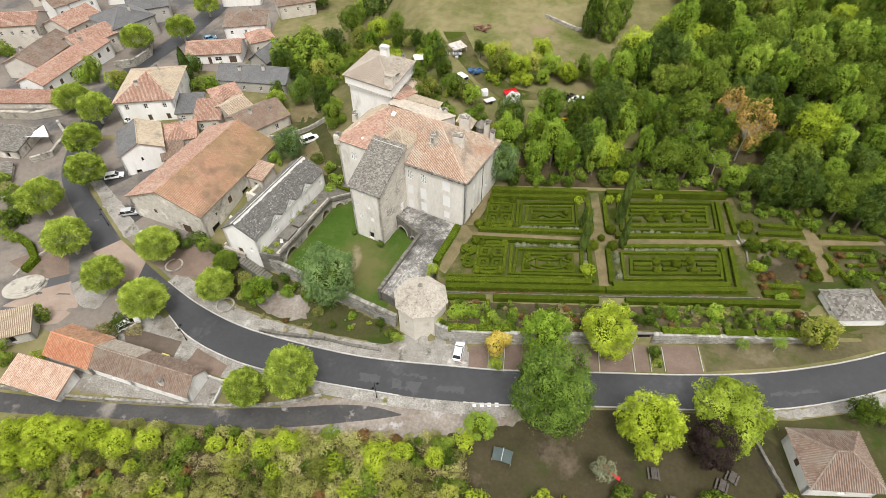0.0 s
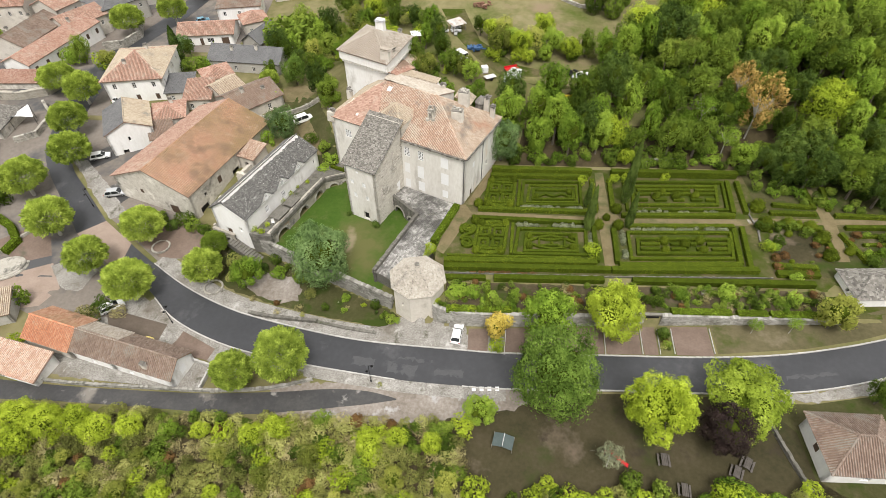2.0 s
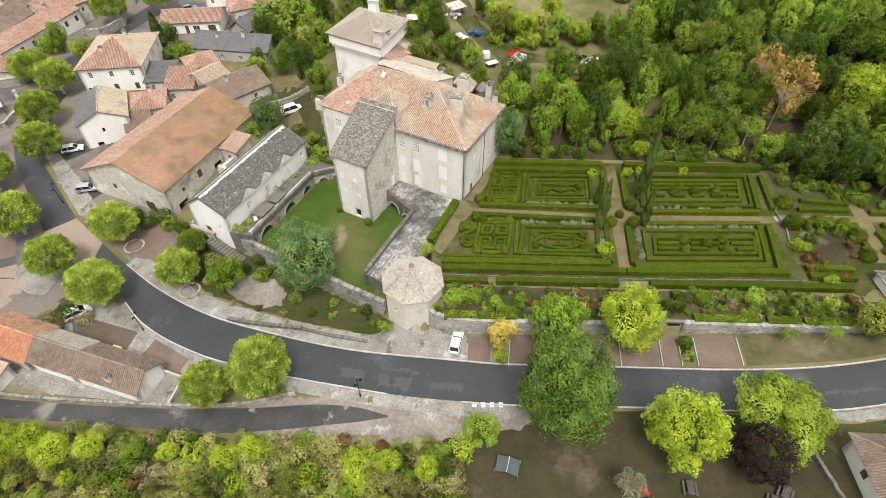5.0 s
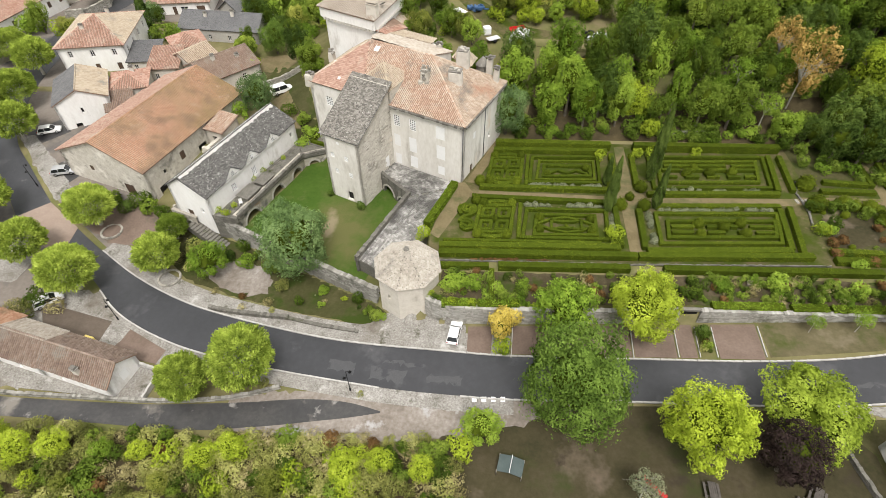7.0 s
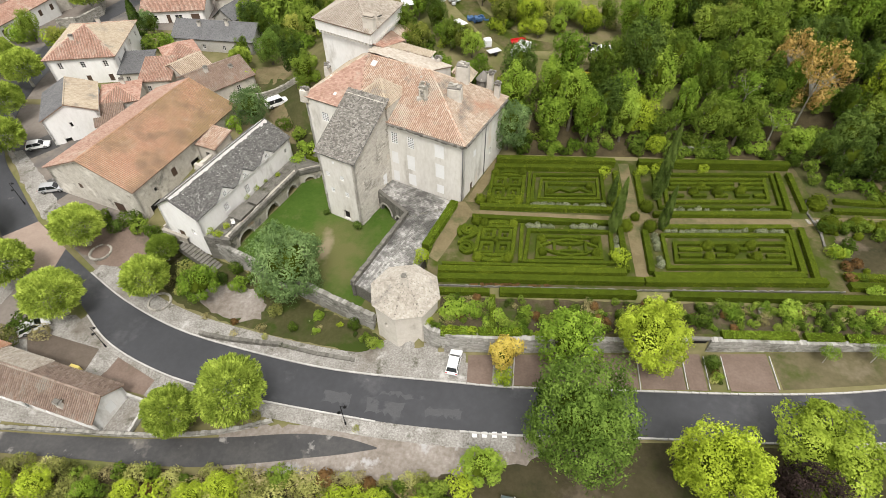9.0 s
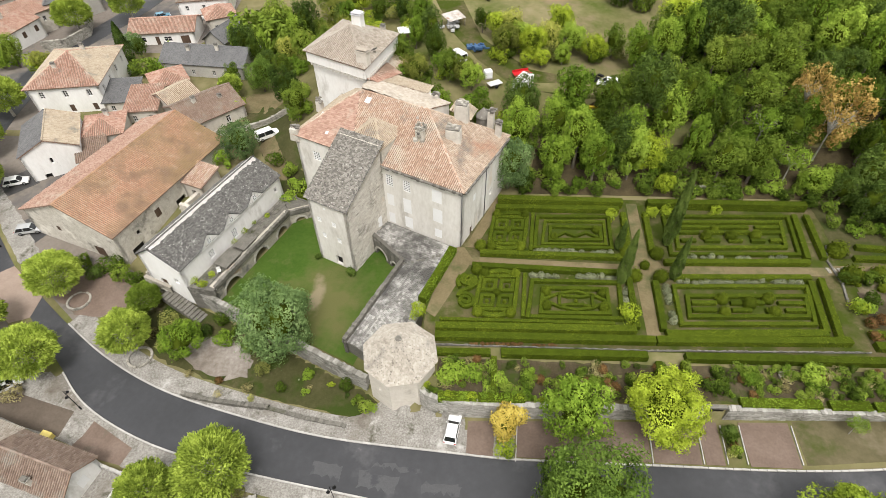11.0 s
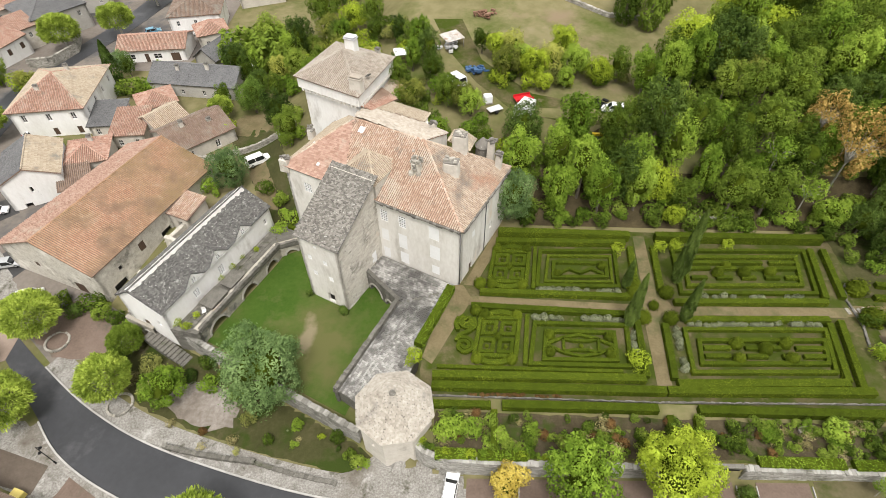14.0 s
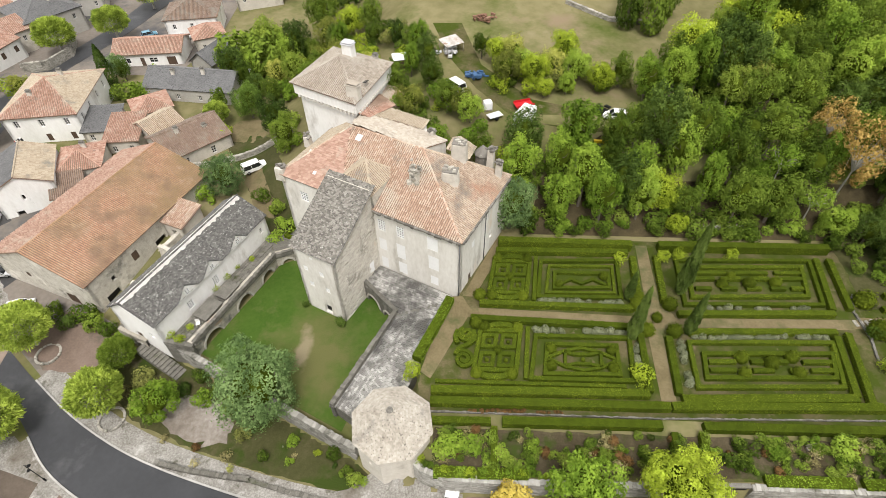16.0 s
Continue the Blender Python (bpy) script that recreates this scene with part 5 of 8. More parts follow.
tube("drainpipe", (.1, 7.9, 4.7), (.1, 7.9, 16.4), .07, .07, "pipe", castle)
# stacks on the roof
def ragged_cap(x, y, z, w, d, n_, parent, seed, mat="lauze", spread=1.0):
    """Broken stones heaped on a stack's head."""
    r_ = np.random.default_rng(seed)
    bx = [((x + r_.uniform(-.5, .5) * w, y + r_.uniform(-.5, .5) * d, z + abs(r_.normal(0, .22)) * spread), (r_.uniform(.25, .6), r_.uniform(.2, .45), r_.uniform(.12, .4)), r_.uniform(0, 180)) for _ in range(n_)]
    return tagged(mesh_ob("chimney_cap", *boxes_array(bx), mat, parent), "broken grey capping stones", kind="stuff")


for x, y, z, h, w, d, sd in ((-7.0, 12.9, 17.6, 4.9, 2.5, 1.9, 1), (-5.9, 8.0, 17.0, 4.2, 2.7, 1.9, 2)):
    bm = bmesh.new()
    add_box(bm, (x, y, z + h / 2), (w, d, h), 14, 0, .28, .84)
    st = part("chimney", bm, "beige", castle, "broad pale rendered chimney with a ruined head")
    bm = bmesh.new()
    add_box(bm, (x, y, z + h - .02), (w * .82, d * .82, .2), 14, 0, .05)
    part("flue_top", bm, "lauze", st, "grey stone slab over the flue")
    ragged_cap(x, y, z + h + .06, w * .7, d * .7, 16, st, sd, "stone", .6)
for x, y, z, h, w, d, sd in ((-10.3, 5.4, 17.6, 3.4, 1.5, 1.2, 3), (-12.9, 15.0, 17.4, 3.9, 1.1, 1.0, 4), (-3.2, 16.0, 15.8, 4.6, 1.15, 1.1, 5), (-1.2, 14.6, 15.6, 4.0, 1.05, 1.0, 6), (-31.5, .4, 15.4, 2.3, 1.7, 1.6, 7), (-32.4, 8.2, 16.2, 2.0, 1.2, 1.1, 8)):
    bm = bmesh.new()
    add_box(bm, (x, y, z + h / 2), (w, d, h), 8, 0, .08, .86)
    st = part("chimney", bm, "rubble" if sd in (3, 7) else "beige", castle, "rough stone chimney with a broken head")
    ragged_cap(x, y, z + h, w, d, 14 if sd != 3 else 30, st, sd, "stone" if sd == 3 else "lauze", 1.0 if sd != 3 else 2.4)
bm = bmesh.new()                          # crumbling stone dormer beside the hip
for k_, (dx, dz, sz) in enumerate(((-.8, -1.0, 1.0), (.7, -.9, .9), (-.6, .2, .8), (.5, .4, .7), (0, 1.1, .7), (-.1, 1.7, .5))):
    add_box(bm, (-10.3 + dx, 5.0 + .2 * dx, 19.0 + dz), (sz, .8, sz * .9), 8 + 11 * k_, 6 * dx, .12)
tagged(part("stone_dormer", bm, "stone", castle), "crumbling pale stone dormer on the roof", kind="stuff")
bm = bmesh.new()
bmesh.ops.create_cone(bm, cap_ends=True, segments=10, radius1=1.35, radius2=.05, depth=1.5, matrix=pose(-5.2, 17.4, 19.0))
add_tube(bm, (-5.2, 17.4, 12), (-5.2, 17.4, 18.3), 1.15, 1.15, 12)
part("stair_turret", bm, "lauze", castle, "small round turret with a grey stone cone roof")
for x, y, z, w in ((-22.0, 8.6, 21.05, 1.0), (-25.8, 1.6, 17.75, .5), (-28.5, 4.5, 18.9, .5)):
    box("skylight", (x, y, z), (w, w * 1.1, .14), "sheet", castle, 0, .02, tilt=26, label="small pale skylight")

# south tower with its sloping stone roof
T = [(-21.4, -10), (-14.3, -10), (-14.3, .2), (-21.4, .2)]
wall(castle, T[0], T[1], .5, 14.8, "wall", [(1.5, 10.2, .8, 1.0, "lattice"), (4.3, 10.2, .8, 1.0, "lattice"), (1.9, 6.9, .8, 1.05, "lattice"), (4.8, 6.9, .8, 1.05, "lattice"), (4.0, 1.6, 1.3, 1.9, "void"), (3.0, 13.2, .5, .5, "shutter")], label="pale render of the tower front")
wall(castle, T[1], T[2], .5, 14.8, "rubble", [(7.9, 4.8, 1.2, 2.3, "shutter")], z1b=20.2, label="rough rubble flank of the tower")
wall(castle, T[3], T[0], .5, 20.2, "rubble", z1b=14.8)
r_ = np.random.default_rng(21)
bx = []
for z_ in np.arange(.9, 19.8, .36):
    y_ = -9.9 + r_.uniform(0, .3)
    while y_ < -.1:
        w_ = r_.uniform(.3, .85)
        if z_ < 14.5 + (y_ + 10) * .53 and not (-2.8 < y_ < -1.2 and 4.4 < z_ < 7.3) and r_.uniform() < .8:
            bx.append(((-14.3, y_ + w_ / 2, z_ + r_.normal(0, .04)), (w_ * .93, r_.uniform(.05, .2), r_.uniform(.2, .34)), 90 + r_.normal(0, 3)))
        y_ += w_
tagged(mesh_ob("rubble_facing", *boxes_array(bx), "flankstone", castle), "uneven pale rubble stones of the tower flank", kind="stuff")
wall(castle, T[2], T[3], 14, 20.2, "rubble")
roof(castle, [[(-21.8, -10.4, 14.75), (-13.9, -10.4, 14.75), (-13.9, .5, 20.5), (-21.8, .5, 20.5)]], "lauze", "lauze", deck="deck_grey", label="grey stone-slate tower roof")
ap = (-17.2, 3.6, 21.8)
h4 = [(-20.6, -.2, 19.0), (-14.1, -.2, 19.0), (-14.1, 6.6, 19.0), (-20.6, 6.6, 19.0)]
for a_, b_ in zip(h4, h4[1:] + h4[:1]):
    wall(castle, a_[:2], b_[:2], 16, 19.0, "rubble", thick=.3)
roof(castle, [[h4[i], h4[(i + 1) % 4], ap] for i in range(4)], "canal", "tile_pale", [(p, ap) for p in h4], label="small pyramid tile roof")

# great square keep behind
K = [(-37.0, 13.4), (-25.3, 12.8), (-27.2, 25.0), (-38.2, 25.0)]
for i in range(4):
    wall(castle, K[i], K[(i + 1) % 4], 3, 22.4, "whitewall", [[(6, 16, .9, 1.4)], [], [], [(6, 15, 1, 1.5), (7, 9, 1, 1.5)]][i], label="white render of the keep")
O = [(-37.6, 12.8), (-24.8, 12.2), (-26.8, 25.6), (-38.8, 25.6)]
for i in range(4):
    wall(castle, O[i], O[(i + 1) % 4], 22.2, 24.2, "whitewall", name="parapet")
bm = bmesh.new()
for i in range(4):
    a_, b_ = Vector((*K[i], 0)), Vector((*K[(i + 1) % 4], 0))
    d_ = (b_ - a_).normalized()
    o_ = Vector((d_.y, -d_.x, 0))
    for k in np.arange(.3, (b_ - a_).length, .8):
        p_ = a_ + d_ * float(k) + o_ * .34
        add_box(bm, (p_.x, p_.y, 22.0), (.3, .7, .5), math.degrees(math.atan2(d_.y, d_.x)))
tagged(part("corbel_table", bm, "wall", castle, "row of small stone corbels"), kind="stuff")
ka = (-32.0, 18.9, 27.3)
k4 = [(-37.9, 12.5, 24.15), (-24.5, 11.9, 24.15), (-26.5, 25.9, 24.15), (-39.1, 25.9, 24.15)]
roof(castle, [[k4[i], k4[(i + 1) % 4], ka] for i in range(4)], "canal", "tile_keep", [(p, ka) for p in k4], label="grey-brown tiled keep roof")
chimney(castle, -31.6, 20.8, 25.6, 3.0, 1.9, 1.4, 4, "whitewall", "sheet")
chimney(castle, -25.7, 13.4, 24.2, 2.3, 2.1, 1.2, 4, "beige", "tile_keep")
chimney(castle, -29.0, 24.4, 24.6, 1.0, .8, .7, 0, "beige")
box("skylight", (-25.8, 16.8, 25.35), (.9, .7, .12), "glass", castle, 90, .02, tilt=-20, label="small dark skylight")
# sandy shallow roof between the ridge and the keep
bm = bmesh.new()
bt = [(-24.4, 10.1, 21.5), (-11.6, 10.1, 21.45), (-10.2, 14.6, 20.4), (-14.8, 16.6, 20.2), (-16.2, 19.0, 19.7), (-22.9, 18.9, 19.9), (-25.4, 14.0, 21.0)]
tv = [bm.verts.new(p_) for p_ in bt]
lv = [bm.verts.new((*p_[:2], 14)) for p_ in bt]
bm.faces.new(tv)
for i in range(len(bt)):
    bm.faces.new((tv[(i + 1) % len(bt)], tv[i], lv[i], lv[(i + 1) % len(bt)]))
part("back_wing", bm, "wall", castle, "pale rendered wing beside the keep")
roof(castle, [[(-10.0, 14.8, 20.55), (-14.9, 15.4, 20.6), (-25.2, 14.4, 21.2), (-24.4, 10.1, 21.65), (-11.5, 10.1, 21.6)]], "course", "tile_sand", label="bleached sandy tile roof")
roof(castle, [[(-15.9, 19.3, 19.8), (-23.1, 19.2, 20.0), (-25.2, 14.5, 21.15), (-14.8, 15.5, 20.7)]], "canal", "tile_pale", [((-15.9, 19.3, 19.8), (-14.8, 15.5, 20.7))], label="weathered tan canal tiles")
# small gable roof behind the wing, on its own walls
pv = [(-9.2, 13.0, 20.4), (-5.8, 13.8, 19.2), (-6.2, 17.0, 19.2), (-10.2, 17.0, 19.6)]
pt = (-8.0, 15.2, 21.6)
roof(castle, [[pv[i], pv[(i + 1) % 4], pt] for i in range(4)], "canal", "tile_pale", [(p_, pt) for p_ in pv], label="small tan pyramid roof")
# red roofs under the keep's east wall
roof(castle, [[(-23.3, 13.6, 21.35), (-22.9, 20.6, 19.9), (-26.2, 20.8, 21.1), (-25.2, 12.9, 22.0)]], "canal", "tile_red", label="patched red tiles against the keep")
c4 = [(-26.9, 20.9), (-23.4, 20.9), (-23.4, 25.2), (-27.4, 25.2)]
for i in range(3):
    wall(castle, c4[i], c4[i + 1], 5, 18.2, "whitewall")
roof(castle, [[(-23.0, 20.6, 18.2), (-23.0, 25.6, 18.2), (-27.3, 25.6, 20.3), (-26.6, 20.6, 20.3)]], "canal", "tile", [((-23.0, 20.6, 18.25), (-26.6, 20.6, 20.35))], label="small faded tile roof")


# ---- terrace, ramp and arches ----
def arch_wall(parent, name, p0, p1, z0, z1, arches, mat, thick=.6, label="", step=10):
    """A wall with round arches (u, width, springing height) through it."""
    p0, p1 = Vector((*p0, 0)), Vector((*p1, 0))
    L = (p1 - p0).length
    d = (p1 - p0) / L
    out = Vector((d.y, -d.x, 0))
    V, F = [], []

    def quad(pts):
        for deep, flip in ((0, False), (thick, True)):
            ids = []
            for u, z in pts:
                w_ = p0 + d * u - out * deep
                V.append((w_.x, w_.y, z))
                ids.append(len(V) - 1)
            F.append(ids[::-1] if flip else ids)

    def rim(a, b):
        ids = []
        for (u, z), deep in ((a, 0), (b, 0), (b, thick), (a, thick)):
            w_ = p0 + d * u - out * deep
            V.append((w_.x, w_.y, z))
            ids.append(len(V) - 1)
        F.append(ids)

    at = 0
    for u, w, zs in arches:
        a, b, r = u - w / 2, u + w / 2, w / 2
        quad([(at, z0), (a, z0), (a, z1), (at, z1)])
        prev = (a, zs)
        rim((a, z0), prev)
        for i in range(1, step + 1):
            th = math.pi * (1 - i / step)
            cur = (u + r * math.cos(th), zs + r * math.sin(th))
            quad([prev, cur, (cur[0], z1), (prev[0], z1)])
            rim(prev, cur)
            prev = cur
        rim(prev, (b, z0))
        at = b
    quad([(at, z0), (L, z0), (L, z1), (at, z1)])
    rim((0, z1), (L, z1))
    ob = mesh_ob(name, V, F, mat, parent, label)
    ang = math.degrees(math.atan2(d.y, d.x))
    for u, w, zs in arches:
        k = max(7, int(w * 3))
        for i in range(k):
            bm_ = bmesh.new()
            th = math.pi * (i + .5) / k
            c_ = p0 + d * (u + (w / 2 + .16) * math.cos(th)) + out * .02
            m_ = pose(c_.x, c_.y, zs + (w / 2 + .16) * math.sin(th), 0, 0, ang) @ pose(0, 0, 0, 0, 90 - math.degrees(th), 0)
            bmesh.ops.create_cube(bm_, size=1, matrix=m_ @ Matrix.Diagonal((math.pi * (w / 2 + .16) / k * .98, .14, .34, 1)))
            part("voussoir", bm_, "stone", ob)
    return ob


def slabs(poly, z, size=(.62, .42), jitter=.05, parent=None, name="paving_stones", mat="paving", turn=0.0, seed=4, zf=None):
    """Single flagstones in rows inside a convex outline (counter-clockwise)."""
    r = np.random.default_rng(seed)
    c, s = math.cos(radians(turn)), math.sin(radians(turn))
    xs, ys = [p[0] for p in poly], [p[1] for p in poly]
    mid, span = (sum(xs) / len(xs), sum(ys) / len(ys)), max(max(xs) - min(xs), max(ys) - min(ys)) * .75
    bx = []
    v = -span
    while v < span:
        hgt = size[1] * r.uniform(.75, 1.35)
        u = -span - r.uniform(0, .5)
        while u < span:
            w = size[0] * r.uniform(.5, 1.5)
            x, y = mid[0] + (u + w / 2) * c - (v + hgt / 2) * s, mid[1] + (u + w / 2) * s + (v + hgt / 2) * c
            if all((b[0] - a[0]) * (y - a[1]) - (b[1] - a[1]) * (x - a[0]) > .12 * math.dist(a, b) for a, b in zip(poly, poly[1:] + poly[:1])):
                zz = zf(x, y) if zf else z
                bx.append(((x, y, zz + r.uniform(-.025, .03)), (w - .06, hgt - .06, .14), turn + r.normal(0, 4)))
            u += w
        v += hgt
    return tagged(mesh_ob(name, *boxes_array(bx), mat, parent), kind="stuff")


def ramp_z(x, y):
    return TERRACE - .75 * sst(80, 62, y) if y < 80 else TERRACE


def prism(name, poly, z0, ztop, mat, label="", kind="structure"):
    bm = bmesh.new()
    top = [bm.verts.new((x, y, ztop(x, y) if callable(ztop) else ztop)) for x, y in poly]
    low = [bm.verts.new((x, y, z0)) for x, y in poly]
    bm.faces.new(top)
    bm.faces.new(low[::-1])
    for i in range(len(poly)):
        j = (i + 1) % len(poly)
        bm.faces.new((top[j], top[i], low[i], low[j]))
    bmesh.ops.triangulate(bm, faces=bm.faces[:])
    return tagged(part(name, bm, mat), label, kind=kind)


RAMP = [(-8.5, 79.4), (-12.0, 72.0), (-15.1, 65.2), (-10.6, 62.4), (-6.2, 66.6), (-3.2, 74.2), (-.4, 82.0)]
ramp = prism("ramp", RAMP, -.6, lambda x, y: ramp_z(x, y) - .07, "mossy", "stone-paved ramp from the castle terrace to the dovecote")
slabs(RAMP, 0, (.5, .38), parent=ramp, turn=64, zf=ramp_z)
TERR = [(-8.3, 79.5), (-.3, 82.0), (.9, 82.9), (-11.9, 89.2), (-14.0, 85.2)]
terrace = prism("terrace", TERR, 3.7, TERRACE - .08, "mossy", "paved castle terrace carried on stone arches")
slabs(TERR, TERRACE, parent=terrace, turn=-26, seed=5)
arch_wall(None, "terrace_arcade", (-14.0, 85.3), (-8.4, 79.5), .3, 5.2, [(2.3, 2.9, 1.8), (6.0, 1.9, 1.9)], "mossy")
tagged(bpy.data.objects["terrace_arcade"], "weathered rubble wall with two round arches under the terrace", "arcade")
stone_wall("parapet_wall", [(-8.4, 79.5), (-12.0, 71.8), (-15.2, 64.9)], .55, .75, "low grey stone parapet along the ramp", "mossy", z=ramp_z, down=4.2)
stone_wall("court_wall", [(-41.0, 74.6), (-30.6, 69.5), (-17.2, 62.8), (-11.6, 60.1)], .7, 2.2, "long weathered stone court wall with rough coping", "wallstone", z=lambda x, y: COURT - .5, down=3.6)

# ---- dovecote ----
dove = thing("dovecote", -6.8, 61.6, .0, 10, "octagonal pale rendered dovecote with a stone-slate roof", "dovecote")
N8 = 8
ring = [(4.75 * math.cos(2 * math.pi * (k + .5) / N8), 4.75 * math.sin(2 * math.pi * (k + .5) / N8)) for k in range(N8)]
for k in range(N8):
    wall(dove, ring[k], ring[(k + 1) % N8], -1.2, 6.9, "dovewall", [(1.8, 3.2, .45, .9, "void")] if k in (4, 6) else [], thick=.45)
er = [(x * 1.075, y * 1.075, 6.85) for x, y in ring]
tip = (0, 0, 10.3)
mid8 = [(x * .55, y * .55, 8.65) for x, y in ring]
roof(dove, [[er[k], er[(k + 1) % N8], mid8[(k + 1) % N8], mid8[k]] for k in range(N8)] + [[mid8[k], mid8[(k + 1) % N8], tip] for k in range(N8)], "ring", "lauze_pale", deck="deck_ring", label="courses of pale stone slates")
bm = bmesh.new()
add_tube(bm, (0, 0, 10.1), (0, 0, 10.5), .45, .32, 10)
add_tube(bm, (0, 0, 10.5), (0, 0, 10.8), .22, .06, 8)
part("finial", bm, "lauze", dove)

# ---- barn and gallery range west of the court ----
barn = house("barn", "long stone barn with a broad orange tile roof", -59.75, 97.65, 71.7, 28.4, 19.4, 1.2, 6.1, 10.1, "gable", "canal", ("tile_new", "tile_rose"), "rubble",
             front=[(4.3, 2.6, .8, 1.0, "void"), (9.2, 2.6, 1.2, 1.7, "brown"), (14.5, 1.0, 2.4, 1.6, "void"), (3.0, -1.0, 2.6, 2.2, "void"), (20.5, 3.4, .8, .9, "void")],
             right=[(4.5, 0, 3.4, 4.6, "void")], left=[(14.0, -.8, 2.2, 2.6, "brown"), (6.5, 3.0, .9, 1.1, "brown")], over=.45, category="barn")
house("lean_to", "small stone lean-to with a tiled roof against the barn", -47.0, 97.8, -21, 4.4, 4.8, 2.0, 4.3, 5.2, "shed", "canal", "tile", "beige", category="outbuilding", front=[(2.2, 1, 1, 2, "void")])
rng_house = house("gallery_house", "long whitewashed range with a grey stone-slate roof", -40.04, 86.4, 68, 24.2, 8.4, 1.4, 7.0, 9.5, "gable", "lauze", "lauze_dark", "whitewall",
                  front=[(6.05, 3.9, 1.2, 1.5, "lattice"), (11.4, 3.5, 1.2, 1.8, "lattice"), (22.6, 4.4, .7, 1.1)],
                  left=[(3.0, 0, 1.3, 2.4, "door"), (6.2, 2.8, .7, 1.0)], right=[(4.2, 4.5, .9, 1.3)], over=.3, deck="deck_grey", off=.6)
ridge_bm = bmesh.new()
edge_ = []
for k in np.arange(-12.2, 12.3, .3):
    a_, b_ = .55 + .5 * abs(noise.noise(Vector((float(k) * .8, 3, 0)))) + random.uniform(0, .12), .42 + .5 * abs(noise.noise(Vector((float(k) * .9, 9, 0)))) + random.uniform(0, .12)
    edge_.append([ridge_bm.verts.new((float(k), .6 + y_, 9.66 - abs(y_) * .56 + .1)) for y_ in (-b_, 0.0, a_)])
for e0, e1 in zip(edge_, edge_[1:]):
    ridge_bm.faces.new((e0[0], e1[0], e1[1], e0[1]))
    ridge_bm.faces.new((e0[1], e1[1], e1[2], e0[2]))
bmesh.ops.solidify(ridge_bm, geom=ridge_bm.faces[:], thickness=.12)
tagged(part("ridge", ridge_bm, "whitewall", rng_house, "broad white mortared ridge"), kind="stuff")
for k in (-5.8, -.65, 5.2):              # white cross gables that break the eave on the court side
    bm = bmesh.new()
    fr = [bm.verts.new((k + x, -4.5, z)) for x, z in ((-1.95, 6.7), (1.95, 6.7), (1.95, 6.95), (0, 8.72), (-1.95, 6.95))]
    bk = [bm.verts.new((k + x, -1.6, z)) for x, z in ((-1.95, 6.7), (1.95, 6.7), (1.95, 6.95), (0, 8.72), (-1.95, 6.95))]
    bm.faces.new(fr)
    bm.faces.new(bk[::-1])
    for i in range(5):
        bm.faces.new((fr[(i + 1) % 5], fr[i], bk[i], bk[(i + 1) % 5]))
    dm = part("dormer", bm, "whitewall", rng_house, "white gabled dormer with a slate roof")
    roof(dm, [[(k - 2.15, -4.54, 6.92), (k - 2.15, -4.56, 6.92), (k, -4.56, 8.85), (k, -.5, 8.85)], [(k + 2.15, -4.56, 6.92), (k + 2.15, -4.54, 6.92), (k, -.5, 8.85), (k, -4.56, 8.85)]], "lauze", "lauze_dark", deck="deck_grey", thick=.08)
    box("pane", (k, -4.51, 7.5), (.8, .04, 1.0), "glass", dm)
    bm = bmesh.new()
    for i_ in range(3):
        add_box(bm, (k - .36 + i_ * .36, -4.55, 7.5), (.09, .06, 1.0))
    for i_ in range(4):
        add_box(bm, (k, -4.55, 7.05 + i_ * .3), (.8, .055, .09))
    part("window_frame", bm, "panel", dm)
GAL = [(-36.7, 73.5), (-29.5, 91.0), (-31.7, 95.2), (-40.5, 74.2)]
gal = prism("gallery_deck", GAL, 3.4, 4.1, "mossy", "weathered stone gallery deck above the arcade")
slabs(GAL, 4.12, (.8, .6), parent=gal, turn=67, seed=8, mat="mossy")
arch_wall(None, "arcade", (-36.7, 73.4), (-29.5, 91.0), .2, 4.6, [(3.4, 3.7, 1.2), (10.6, 3.3, 1.4), (16.4, 2.7, 1.6)], "ashlar", .8)
tagged(bpy.data.objects["arcade"], "weathered stone arcade with round arches along the court", "arcade")
arch_wall(None, "arcade", (-29.5, 91.0), (-23.2, 93.8), .2, 4.4, [(1.8, 1.9, 1.7), (4.6, 2.2, 1.5)], "ashlar", .7)
tagged(bpy.data.objects["arcade.001"], "weathered stone arches joining the arcade to the castle", "arcade")
prism("gallery_return", [(-29.4, 91.0), (-23.4, 93.7), (-25.0, 96.2), (-31.6, 95.2)], 3.4, 4.05, "mossy", "weathered stone deck joining the gallery to the castle")
box("arcade_back", (-35.4, 83.6, 2.0), (19.5, .3, 4.0), "mossy", None, 67.6)
tagged(bpy.data.objects["arcade_back"], "dark stone back wall inside the arcade", kind="structure")
stone_wall("gallery_parapet", [(-36.6, 73.6), (-29.5, 90.9)], .45, .6, "crumbling dark parapet of the gallery", "mossy", z=lambda x, y: 4.1, down=.3)
stone_wall("gallery_parapet", [(-29.4, 91.0), (-23.4, 93.7)], .4, .5, "crumbling dark parapet of the gallery", "mossy", z=lambda x, y: 4.0, down=.3)
gu, gn = Vector((math.cos(radians(67.6)), math.sin(radians(67.6)), 0)), Vector((math.sin(radians(67.6)), -math.cos(radians(67.6)), 0))
g0 = Vector((-36.7, 73.5, 4.1))
